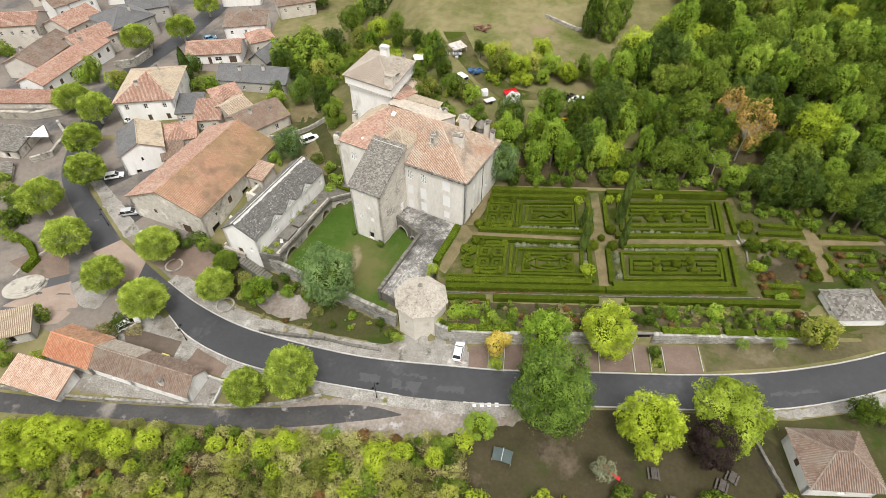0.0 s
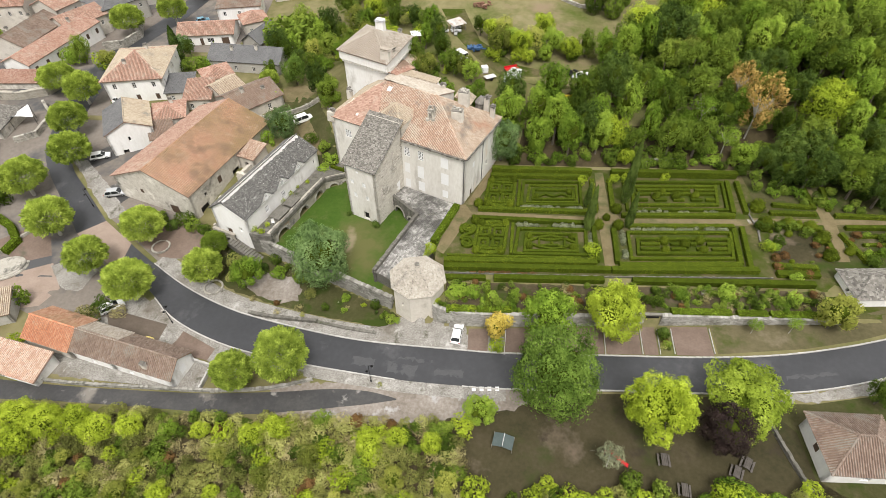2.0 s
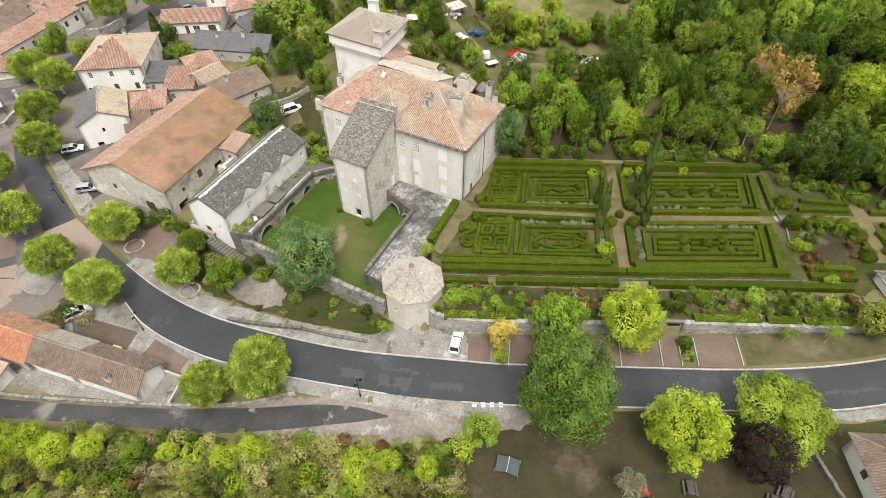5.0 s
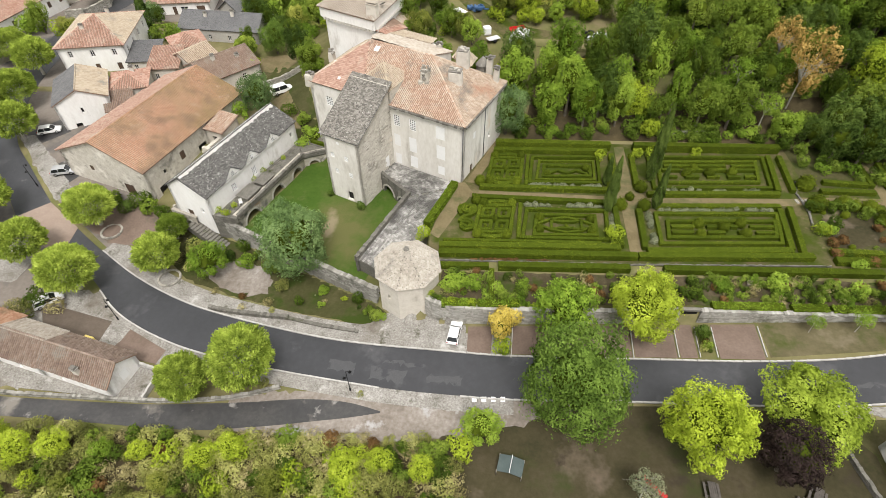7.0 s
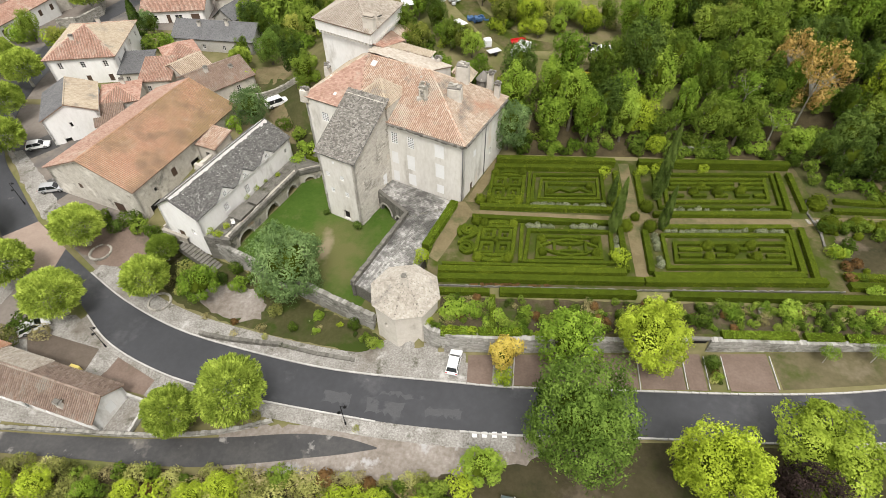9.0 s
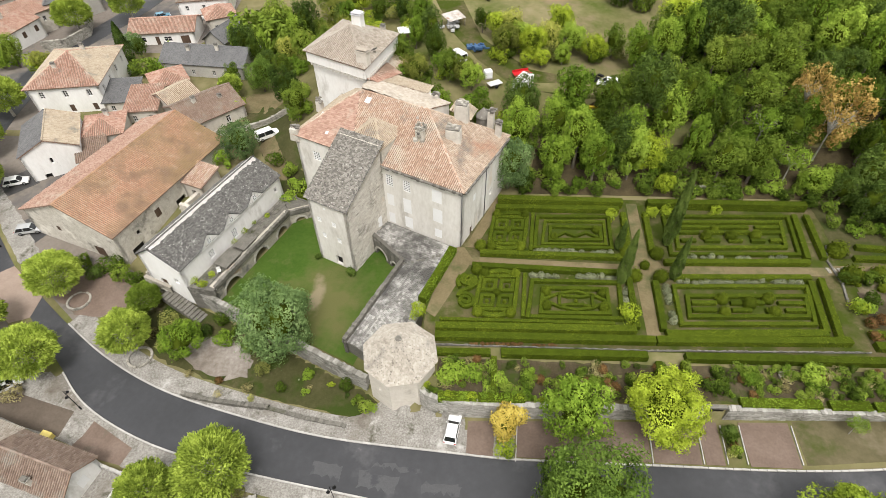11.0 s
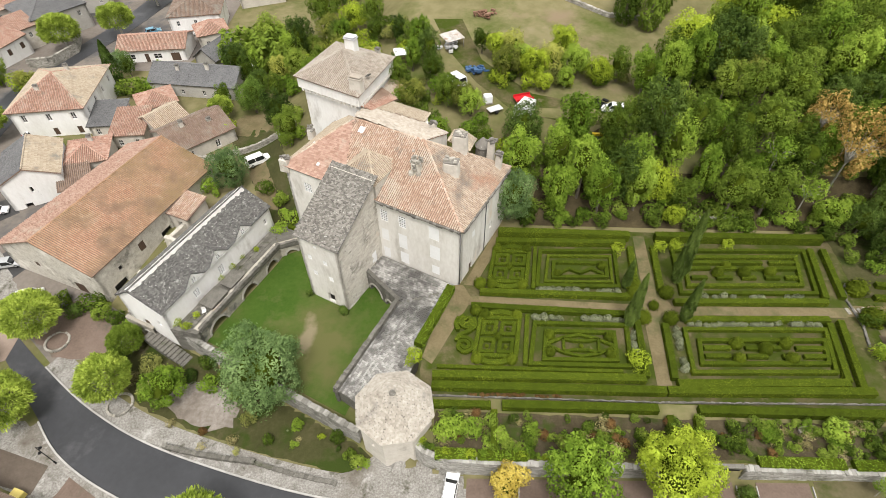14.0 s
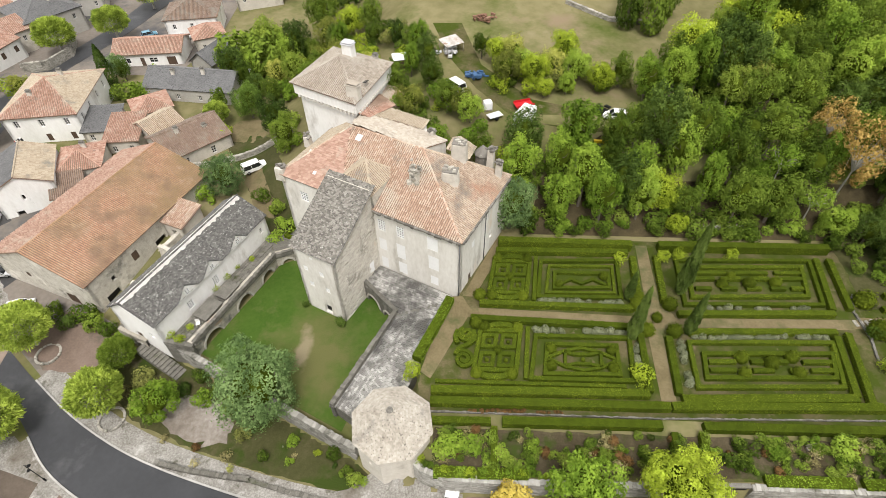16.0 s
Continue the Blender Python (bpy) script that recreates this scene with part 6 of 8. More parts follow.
for u_, w_, dep, h_, lab in ((5.4, 3.4, 2.3, 1.0, "low flat-roofed stone bay on the gallery"), (9.6, 3.0, 2.0, .8, "low flat-roofed stone bay on the gallery")):
    p_ = g0 + gu * u_ - gn * 1.7
    bay = thing("gallery_bay", p_.x, p_.y, 4.1, 67.6, lab, "bay", "bays on the gallery")
    box("body", (0, 0, h_ / 2), (w_, dep, h_), "mossy", bay, 0, .04)
    box("slab", (0, 0, h_ + .08), (w_ + .3, dep + .3, .16), "mossy", bay, 0, .04)
p_ = g0 + gu * 3.0 - gn * 1.6
chair = thing("garden_chair", p_.x, p_.y, 4.2, 20, "white garden chair on the gallery deck", "chair")
box("seat", (0, 0, .42), (.6, .6, .06), "frame", chair, 0, .02)
box("backrest", (0, .28, .75), (.6, .06, .6), "frame", chair, 0, .02)
for sx in (-.25, .25):
    for sy in (-.25, .25):
        box("leg", (sx, sy, .2), (.05, .05, .42), "frame", chair)
# arched landing at the head of the outer stair
arch_wall(None, "landing_arcade", (-49.9, 76.8), (-44.7, 74.7), -.8, 2.7, [(1.5, 1.6, .4), (3.9, 1.5, .6)], "ashlar", .6)
tagged(bpy.data.objects["landing_arcade"], "old stone arches under the stair landing", "arcade")
prism("stair_landing", [(-50.2, 77.2), (-44.9, 75.0), (-44.2, 76.8), (-49.5, 79.0)], 1.9, 2.4, "mossy", "worn stone landing at the head of the stair")
hedge([(-28.6, 95.4), (-25.8, 94.2), (-24.9, 97.0), (-27.6, 98.4)], .6, .6, z=4.2, closed=True, label="small clipped box bed at the castle corner")
prism("bed_terrace", [(-29.6, 95.2), (-25.4, 93.4), (-24.0, 97.6), (-28.0, 99.6)], 1.0, 4.2, "mossy", "raised planting bed between gallery and castle")
stone_wall("gallery_end_wall", [(-40.9, 73.9), (-36.6, 73.2)], .6, 2.2, "stone end wall of the gallery", "mossy", z=lambda x, y: 2.2, down=3.5)
# outer stair up to the gallery house
stair = thing("outer_stair", -43.2, 75.2, 0, -27, "old stone steps against the court wall", "stairs")
for k in range(12):
    zt = -.9 + k * .2
    box("step", (4.8 - k * .62, -1.6, zt - .55), (.7, 2.0, 1.4), "mossy", stair, 0, .03)

# ruined walls in the gap between barn and gallery house
stone_wall("ruined_wall", [(-47.0, 95.6), (-48.6, 91.4)], .7, 2.2, "broken pale rubble wall behind the gallery house", "rubble", z=lambda x, y: 2.4)
stone_wall("ruined_wall", [(-48.6, 91.4), (-45.4, 90.2)], .6, 3.0, "broken pale rubble wall behind the gallery house", "rubble", z=lambda x, y: 2.4)
stone_wall("ruined_wall", [(-50.6, 84.6), (-47.0, 83.4)], .6, 2.6, "broken pale rubble wall behind the gallery house", "rubble", z=lambda x, y: 1.6)
stone_wall("ruined_wall", [(-50.4, 78.6), (-46.4, 77.0), (-44.6, 75.6)], .5, 1.6, "broken pale rubble wall by the steps", "ashlar", z=lambda x, y: .4)


# ---- the village ----
W2 = lambda L, n, z, w=.9, h=1.3, s="window": tuple((L * (i + .5) / n, z, w, h, s) for i in range(n))
house("town_house", "tall white house with a red hipped tile roof", -84.6, 129.2, 10, 14.2, 17.5, 4.4, 6.4, 9.8, "hip", "canal", ("tile_red", "tile_pale"), "whitewall",
      front=W2(14.2, 3, .6, 1.0, 1.6, "brown")[1:] + W2(14.2, 3, 3.9, 1, 1.5), right=W2(17.5, 4, 3.6, 1, 1.5), left=W2(17.5, 4, 3.6, 1, 1.5), chimneys=[(2, 2.5, 8.4, 1.6), (-2, -4, 7.6, 1.5)], over=.5)
house("annex", "small annex with a dark slate lean-to roof", -73.0, 124.2, 8, 6.2, 7.4, 4.5, 2.9, 4.2, "shed", "lauze", "slate", "beige", front=W2(6.2, 2, .8), category="outbuilding", deck="deck_grey")
house("cottage", "village cottage with a pink pyramid tile roof", -66.0, 131.0, 35, 7.4, 7.4, 4.4, 3.2, 5.0, "hip", "canal", "tile_red", "whitewall", front=W2(7.4, 2, 1), over=.3)
house("cottage", "low village house with red tiles", -67.0, 121.4, 8, 6.6, 8.0, 4.3, 3.0, 4.4, "shed", "canal", "tile_red", "beige", front=W2(6.6, 2, .6))
house("cottage", "village house with weathered pale tiles", -61.2, 123.6, 55, 7.0, 7.0, 4.4, 3.4, 5.0, "gable", "canal", "tile_pale", "beige", right=W2(7, 1, 1.2))
house("cottage", "long village house with faded pinkish tiles", -53.6, 119.6, 47, 12.5, 10.5, 4.6, 2.9, 5.4, "gable", "canal", "tile_brown", "beige",
      front=((3.0, .4, 1.0, 1.4), (8.5, .3, 1.0, 1.6)), right=((3.4, .2, 1.2, 2.0, "void"),), chimneys=[(-2, -1, 4.4, 1.6), (3, -2, 4.0, .9)])
house("bungalow", "low white house with a red tile roof", -78.6, 160.0, 8, 16.2, 9.4, 3.2, 3.4, 5.2, "gable", "canal", "tile_red", "whitewall",
      front=((2.6, .9, 2.2, 1.3), (6.6, .1, 1.0, 2.2, "brown"), (9.2, .9, 2.0, 1.3), (13.6, .2, 2.2, 2.1, "brown")), over=.5)
house("slate_house", "grey stone house with dark slate roofs", -60.2, 141.8, -6, 20.5, 9.4, 4.0, 3.4, 5.8, "gable", "lauze", "slate", "greywall", front=W2(20.5, 4, .8, .9, 1.2), deck="deck_grey", chimneys=[(3, -1, 5.2, 1.4), (-4, -1.5, 4.8, 1.2)])
house("cottage", "village house with a pink pyramid roof", -66.4, 166.6, 30, 7.6, 7.6, 3.2, 4.0, 6.0, "hip", "canal", "tile_red", "beige", front=W2(7.6, 2, 1))
house("slate_house", "small house with a dark slate roof", -61.4, 157.0, 70, 10.5, 6.4, 3.4, 2.6, 5.0, "gable", "lauze", "slate", "greywall", deck="deck_grey")
box("awning", (-52.2, 146.2, 6.6), (5.2, 4.6, .1), "sheet", None, -12, 0, tilt=10)
tagged(bpy.data.objects["awning"], "pale corrugated sheet canopy beside the slate house", "canopy")
for k in range(4):
    tube("post", (-54.4 + (k % 2) * 4.4, 144.4 + (k // 2) * 3.6, 3.4), (-54.4 + (k % 2) * 4.4, 144.4 + (k // 2) * 3.6, 6.4), .06, .06, "iron", None)
    p_ = bpy.data.objects["post" if k == 0 else f"post.{k:03d}"]
    p_.parent, p_.matrix_parent_inverse = bpy.data.objects["awning"], bpy.data.objects["awning"].matrix_world.inverted()
house("town_house", "village house with brown tiles and white walls", -73.6, 177.0, 12, 13.5, 11.5, 3.2, 5.2, 7.6, "hip", "canal", "tile_brown", "whitewall", front=W2(13.5, 3, 2.6), left=W2(11.5, 3, 2.6), chimneys=[(2, 1, 6.6, 1.6)])
house("town_house", "large grey stone house with a slate roof", -114.5, 174.5, -35, 15.5, 14.5, 3.4, 6.2, 9.2, "hip", "lauze", "slate", "greywall", front=W2(15.5, 4, 1) + W2(15.5, 4, 3.9), right=W2(14.5, 3, 3.6), deck="deck_grey", chimneys=[(3, 2, 8, 1.5)])
house("town_house", "village house with faded red tiles", -119.0, 161.0, 60, 13, 10, 3.6, 5.2, 7.4, "gable", "canal", "tile_red", "beige", front=W2(13, 3, 2.6), right=W2(10, 2, 2.4))
house("stone_house", "gabled stone house with one dark and one tan roof slope", -78.2, 106.0, 117, 11.2, 9.8, 2.6, 6.4, 8.7, "gable", "canal", ("tile_pale", "slate"), "whitewall", left=((4.4, 3.8, .5, 1.1, "void"), (2.6, .2, 1.2, 1.6, "void")), front=W2(10.8, 2, 2.6), over=.3)
house("cottage", "village house with pink tiles behind the barn", -71.0, 111.6, 20, 7.4, 8.2, 3.2, 4.6, 6.2, "hip", "canal", "tile_red", "beige", front=W2(7.4, 2, 2.2), chimneys=[(1, 1, 5.6, 1.3)])
house("cottage", "low tiled outbuilding between the houses", -70.2, 104.4, 28, 5.2, 5.4, 2.8, 3.9, 5.0, "shed", "canal", "tile_brown", "beige")
house("cottage", "long village house with pinkish tiles", -129.0, 151.0, 83, 18, 11.5, 4.2, 4.4, 7.0, "gable", "canal", "tile_brown", "beige", front=W2(18, 4, 2.2), chimneys=[(4, 1, 6.2, 1.4), (-5, 1, 6.2, 1.4)])
house("town_house", "long white house with pink tiles", -118.8, 146.2, 79, 28.5, 8.6, 4.0, 4.3, 6.2, "gable", "canal", "tile_red", "whitewall", front=W2(28.5, 7, 1.6, 1.1, 1.5, "brown"), left=W2(8.6, 2, 1.6), chimneys=[(8, 0, 6, 1.3)])
house("town_house", "village house with clay tiles", -130.2, 172.5, 70, 13.5, 11, 4.0, 5.4, 7.8, "gable", "canal", "tile_red", "beige", front=W2(13.5, 3, 3), chimneys=[(2, 2, 7.2, 1.4)])
house("town_house", "village house with pale orange tiles", -145.5, 169.0, 10, 13, 10, 4.4, 6.0, 8.2, "gable", "canal", "tile_red", "beige", front=W2(13, 4, 3), right=W2(10, 2, 3))
house("slate_house", "grey slate-roofed village house", -112.0, 188.5, 25, 13, 10, 3.6, 4.8, 7.4, "gable", "lauze", "slate", "greywall", front=W2(13, 3, 2), deck="deck_grey")
house("town_house", "village house at the edge of the lane", -140.0, 188.0, 55, 14, 10, 4.4, 5.6, 8.2, "gable", "canal", "tile_brown", "whitewall", front=W2(14, 4, 2.6))
house("town_house", "village house with a faded tile roof", -155.0, 150.0, 75, 16, 10, 4.6, 5.4, 7.8, "gable", "canal", "tile_brown", "beige", front=W2(16, 4, 2.4))
house("town_house", "village house behind the square", -150.0, 128.0, 85, 15, 10, 3.8, 5.2, 7.6, "gable", "canal", "tile_pale", "beige", front=W2(15, 4, 2.4))
house("town_house", "village house with red tiles in the distance", -84.0, 205.0, 10, 14, 10, 3.0, 5.0, 7.4, "gable", "canal", "tile_red", "whitewall", front=W2(14, 4, 2.4))
house("town_house", "village house with brown tiles in the distance", -62.0, 196.0, 25, 13, 10, 3.0, 4.8, 7.2, "hip", "canal", "tile_brown", "beige", front=W2(13, 3, 2.4))
house("town_house", "slate-roofed village house in the distance", -128.0, 206.0, 15, 14, 11, 3.4, 5.2, 8.0, "gable", "lauze", "slate", "whitewall", front=W2(14, 4, 2.4), deck="deck_grey")
house("town_house", "village house with clay tiles in the distance", -158.0, 205.0, 35, 15, 11, 4.4, 5.2, 7.8, "gable", "canal", "tile_red", "beige", front=W2(15, 4, 2.4))
house("town_house", "village house among trees in the distance", -105.0, 218.0, 70, 15, 10, 3.4, 5.0, 7.6, "gable", "canal", "tile_brown", "beige", front=W2(15, 4, 2.4))
stone_wall("retaining_wall", [(-134, 120.6), (-114.7, 120.2), (-108.6, 122.6), (-107.4, 126.5)], 1.0, 2.6, "high weathered stone retaining wall", "ashlar", z=lambda x, y: 4.2)
stone_wall("retaining_wall", [(-104, 168), (-100.5, 160), (-102, 152), (-107, 150)], .6, 2.4, "curved grey stone terrace wall")
stone_wall("garden_wall", [(-57, 112.5), (-47.6, 113.6), (-40, 117.5), (-33, 121)], .5, 1.1, "low stone garden wall")

house("stone_house", "low old stone building with a grey stone-slate roof on the square", -117.2, 108.6, -4, 17, 9.0, 3.8, 2.6, 3.6, "shed", "lauze", "lauze", "rubble", front=((4, .4, 1.2, 1.6, "void"), (9.5, .6, 1.0, 1.2, "void"), (14, .4, 1.2, 1.6, "void")), deck="deck_grey")
house("tiled_shelter", "long low shelter with pink tiles on the terrace wall", -122.0, 127.4, 2, 20, 4.6, 3.4, 3.2, 4.2, "shed", "canal", "tile_red", "rubble", category="outbuilding")
house("stone_house", "low stone outbuilding with a grey slate roof on the square", -112.5, 96.5, 20, 9, 6, 1.4, 2.2, 3.6, "shed", "lauze", "lauze", "rubble", front=W2(9, 2, .3), deck="deck_grey", category="outbuilding")
stone_wall("terrace_wall", [(-106.8, 117.6), (-101.5, 112), (-101.6, 105), (-105.6, 102.6)], .6, 1.4, "low grey stone terrace wall on the square")
stone_wall("terrace_wall", [(-120, 92), (-106, 90), (-101.5, 93)], .5, 1.0, "low grey stone terrace wall on the square")
stone_wall("terrace_wall", [(-88, 78), (-92, 73.5), (-93, 70)], .4, .5, "low pale stone edging on the square")
# row of low houses beside the lane
house("row_house", "low orange-tiled house at the end of the row", -69.3, 52.4, -15.5, 9.6, 6.6, -1.8, 2.7, 4.85, "gable", "canal", ("tile_orange", "tile_new"), "beige", over=.3)
house("row_house", "low white house with weathered brown tiles by the lane", -50.7, 47.3, -15, 11.4, 5.5, -1.8, 2.85, 4.85, "gable", "canal", ("tile_brown", "tile_brown"), "whitewall",
      right=((2.9, .9, 1.2, 1.7, "shutter"),), front=((3, .6, .8, 1.0),), chimneys=[(.8, -2.2, 3.0, 1.4)], over=.3)
house("row_house", "low house with grey-brown weathered tiles by the lane", -60.5, 49.95, -15, 8.0, 5.8, -1.8, 2.8, 4.85, "gable", "canal", ("tile_brown", "tile_keep"), "whitewall",
      front=((4, .6, .8, 1.0),), over=.3)
house("shed", "low shed with pale pinkish tiles by the lane", -73.8, 46.2, -13.5, 11.6, 4.8, -1.8, 1.8, 3.0, "shed", "canal", "tile_pink", "whitewall", category="outbuilding")
house("ruin", "small white ruined outbuilding", -84.2, 56.4, 20, 6.5, 5.0, -1.4, 2.4, 3.6, "shed", "canal", "tile_pale", "greywall", front=((3, .2, 1.2, 1.8, "void"),), category="outbuilding")
stone_wall("lane_wall", spline([(-82, 45.0), (-64.8, 43.4), (-49.5, 43.0), (-39.6, 42.9), (-30, 43.5), (-23.5, 45.2)], 3), .38, .55, "low drystone wall of grey mossy stones along the lane", "wallstone")
stone_wall("yard_wall", [(-41.8, 43.1), (-41.2, 47.4), (-44.6, 48.4)], .3, .8, "pale rendered yard wall", "kerb")
drape("rubble_yard", [(-61, 44.2), (-46, 43.2), (-42, 43.2), (-41.4, 47.2), (-44.6, 48.2), (-46, 44.4), (-60.6, 47.4)], "gravel", .08, label="yard strewn with grey rubble")

# houses east
house("pavilion_house", "cream bungalow with a brown pyramid tile roof", 55.4, 34.0, -1, 9.6, 8.0, 3.4, 3.5, 5.9, "hip", "canal", "tile_brown", "whitewall", left=((4.0, 1.2, 1.0, 1.2, "brown"),), over=.55, front=((5, 1, 1.2, 1.3),), hipcut=.46)
house("stone_hut", "old stone hut with a rough stone-slate roof", 71.9, 62.8, 3, 9.0, 6.4, 4.6, 2.6, 4.6, "hip", "rough", "lauze", "whitewall", left=((3.7, 1.2, .6, .8, "void"),), deck="deck_grey", category="hut", hipcut=.42)


# ---- garden ----
stone_wall("garden_wall", [(-4.2, 58.4), (-3.0, 57.4), (-1.5, 56.8), (.4, 56.45), (5.8, 56.3), (31.8, 56.3)], .7, 1.0, "long grey stone retaining wall of the garden", "wallpale", z=lambda x, y: garden_level(x, 56.6) - .7, down=3.6, deep=8)
stone_wall("garden_wall", [(34.9, 56.3), (64.5, 56.3)], .7, 1.0, "long grey stone retaining wall of the garden", "wallpale", z=lambda x, y: garden_level(x, 56.6) - .7, down=3.2, deep=7)
gate = thing("garden_gate", 33.3, 56.4, 2.4, 0, "dark wooden gate in the garden wall", "gate")
box("gate_leaf", (0, 0, 1.1), (2.5, .12, 2.2), "iron", gate)
box("lintel", (0, .1, 2.5), (3.1, .5, .35), "mossy", gate)
box("steps", (0, 1.5, 1.0), (2.6, 2.6, 2.0), "mossy", gate)


low = dict(width=.42, height=.5, dens=70, leaf=.1)
mid = dict(width=.58, height=.62, dens=62, leaf=.11)
# borders along the paths
for a, b in (((2.6, 78.3), (25.6, 77.5)), ((3.9, 81.0), (26.2, 80.8)), ((32.3, 80.0), (54.6, 80.8)), ((33.0, 76.9), (53.4, 77.6)),
             ((25.6, 67.4), (26.2, 77.0)), ((29.2, 67.2), (30.0, 76.0)), ((27.2, 81.6), (28.0, 91.0)), ((30.9, 82.2), (31.7, 91.2)),
             ((51.4, 67.6), (53.0, 76.8)), ((52.8, 66.4), (54.8, 77.4)), ((54.6, 81.4), (56.4, 91.4)), ((57.2, 81.6), (58.4, 91.4))):
    hedge([a, b], .9, .85)
for a, b, w, h in (((-1.9, 68.1), (22.8, 68.2), .5, .5), ((-2.4, 66.7), (25.4, 67.1), 1.1, .9), ((29.4, 66.5), (51.4, 67.4), 1.1, .9), ((-2.4, 65.1), (27.6, 65.4), 1.1, 1.0), ((27.8, 65.4), (54.0, 66.2), 1.1, 1.0),
                   ((-2.4, 62.6), (5.2, 62.7), .9, .8), ((6.6, 62.7), (26, 62.9), 1.1, 1.0), ((31, 62.9), (62.6, 63.2), 1.1, 1.0), ((57.2, 67.6), (64.9, 67.3), 1.0, .8), ((57.0, 65.6), (64.4, 65.5), 1.2, .9),
                   ((6.6, 91.6), (27.4, 91.8), 1.0, 1.0), ((7.0, 93.4), (28.2, 93.2), 1.2, 1.5), ((32.4, 93.2), (59, 93.4), 1.2, 1.5), ((5.6, 57.6), (5.6, 62), .8, .8), ((27.2, 58), (27.2, 62), .8, .9), ((30.6, 58), (30.6, 62), .9, .9)):
    hedge([a, b], w, h)
bush("lime_bush_2", -5.0, 69.8, .9, "bright yellow-green bush beside the ramp", z=GARDEN - 1.0)
hedge([(-.4, 81.6), (-2.4, 76.5), (-4.6, 71.2)], 1.3, 1.1, "l_boxlit", label="bright green hedge along the ramp")
for a, b in ((-1.6, 3.4), (3.6, 9.6), (36.5, 46.5), (47.5, 52.5), (53, 63)):
    hedge([(a, 57.0), (b, 57.1)], 1.3, .7, "l_boxlit", label="bright green hedge on top of the garden wall", leaf=.18, dens=40)
stone_wall("edging", [(-2.4, 63.9), (26, 64.0), (56, 64.8)], .16, .2, "thin stone edging between the terraces of the garden", "mossy", z=lambda x, y: GARDEN, down=.3)


# box parterres: nested frames, knots and scrolls
def quad(a, b, c, d, **k):
    hedge([a, b, c, d], closed=True, **k)


def ball(x, y, s, label="large clipped box ball"):
    bush("ball", x, y, s, label, "topiary_ball", "box balls", "topiary", z=GARDEN)


def knot(cx, cy, s, skew=.15):
    """Four squares round a ball inside a frame with rounded ends."""
    at = lambda dx, dy: (cx + s * (dx + skew * dy), cy + s * dy)
    quad(at(-1.55, -1.75), at(1.55, -1.75), at(1.55, 1.75), at(-1.55, 1.75), **mid)
    for sx in (-1, 1):
        for sy in (-1, 1):
            x, y = .72 * sx, .82 * sy
            quad(at(x - .47, y - .52), at(x + .47, y - .52), at(x + .47, y + .52), at(x - .47, y + .52), width=.55, height=.5, dens=70, leaf=.1)
            ball(*at(x, y), .5, "small clipped box ball")
            ball(*at(sx * 1.3, sy * 2.05), 1.25)
    ball(cx, cy, .95)
    for sy in (-1, 1):
        hedge([at(1.1 * math.cos(a * math.pi / 8), sy * (1.85 + .5 * math.sin(a * math.pi / 8))) for a in range(9)], width=.8, height=.6, dens=62, leaf=.11)


def scroll(cx, cy, r, turns=1.8, way=1, start=0.0):
    n = int(16 * turns)
    hedge([(cx + way * r * (1 - .82 * i / n) * math.cos(start + 2 * math.pi * turns * i / n), cy + r * (1 - .82 * i / n) * math.sin(start + 2 * math.pi * turns * i / n)) for i in range(n + 1)], width=.5, height=.55, dens=70, leaf=.1)


knot(6.35, 73.1, 1.8)
knot(8.6, 86.3, 1.8)
scroll(2.1, 75.5, 1.2, 1.8, 1, 2.0)
scroll(1.75, 71.5, 1.4, 1.9, -1, 1.0)
hedge(spline([(3.0, 76.2), (3.2, 74.8), (2.4, 73.9), (1.2, 73.2), (.6, 72.2)], 4), **mid)
hedge(spline([(.9, 76.2), (.5, 75.0), (.9, 74.0)], 4), **mid)
ball(3.4, 77.4, 1.4)
ball(4.0, 82.5, 1.5)
hedge([(9.9, 68.8), (10.7, 77.0)], **mid)
hedge([(11.9, 81.8), (12.9, 90.6)], **mid)
# lower west bed
quad((10.6, 68.9), (23.9, 69.0), (24.6, 75.7), (11.7, 75.6), **mid)
quad((12.5, 69.7), (22.3, 69.9), (22.6, 74.4), (13.2, 74.3), width=.55, height=.55, dens=66, leaf=.1)
for sy in (-1, 1):
    hedge([(12.9, 72.1), (15.3, 72.1 + sy * 1.2), (17.7, 72.1 + sy * 1.75), (20.1, 72.1 + sy * 1.2), (22.4, 72.1)], **low)
    hedge([(15.3, 72.1 + sy * 1.1), (16.6, 72.1 + sy * .75), (18.8, 72.1 + sy * .75), (20.1, 72.1 + sy * 1.1)], **low)
    for x in (13.5, 21.7):
        ball(x + .1 * sy, 72.2 + sy * 1.35, 1.15)
for x in (15.3, 20.1):
    hedge([(x, 71.0), (x + .2, 73.3)], **low)
ball(17.8, 72.1, .5, "small clipped box ball")
# upper west bed
quad((12.6, 82.6), (24.8, 82.8), (25.4, 90.2), (13.6, 89.8), **mid)
quad((13.9, 83.5), (24.0, 83.7), (24.5, 89.0), (14.8, 88.8), **low)
quad((15.2, 84.4), (23.4, 84.7), (23.7, 87.5), (15.5, 87.5), width=.55, height=.55, dens=66, leaf=.1)
hedge([(15.8, 85.0), (17.8, 86.2), (19.4, 85.4), (21.2, 86.3), (23.0, 85.2)], **low)
for x, y in ((15.9, 85.0), (22.9, 86.9)):
    ball(x, y, 1.1)


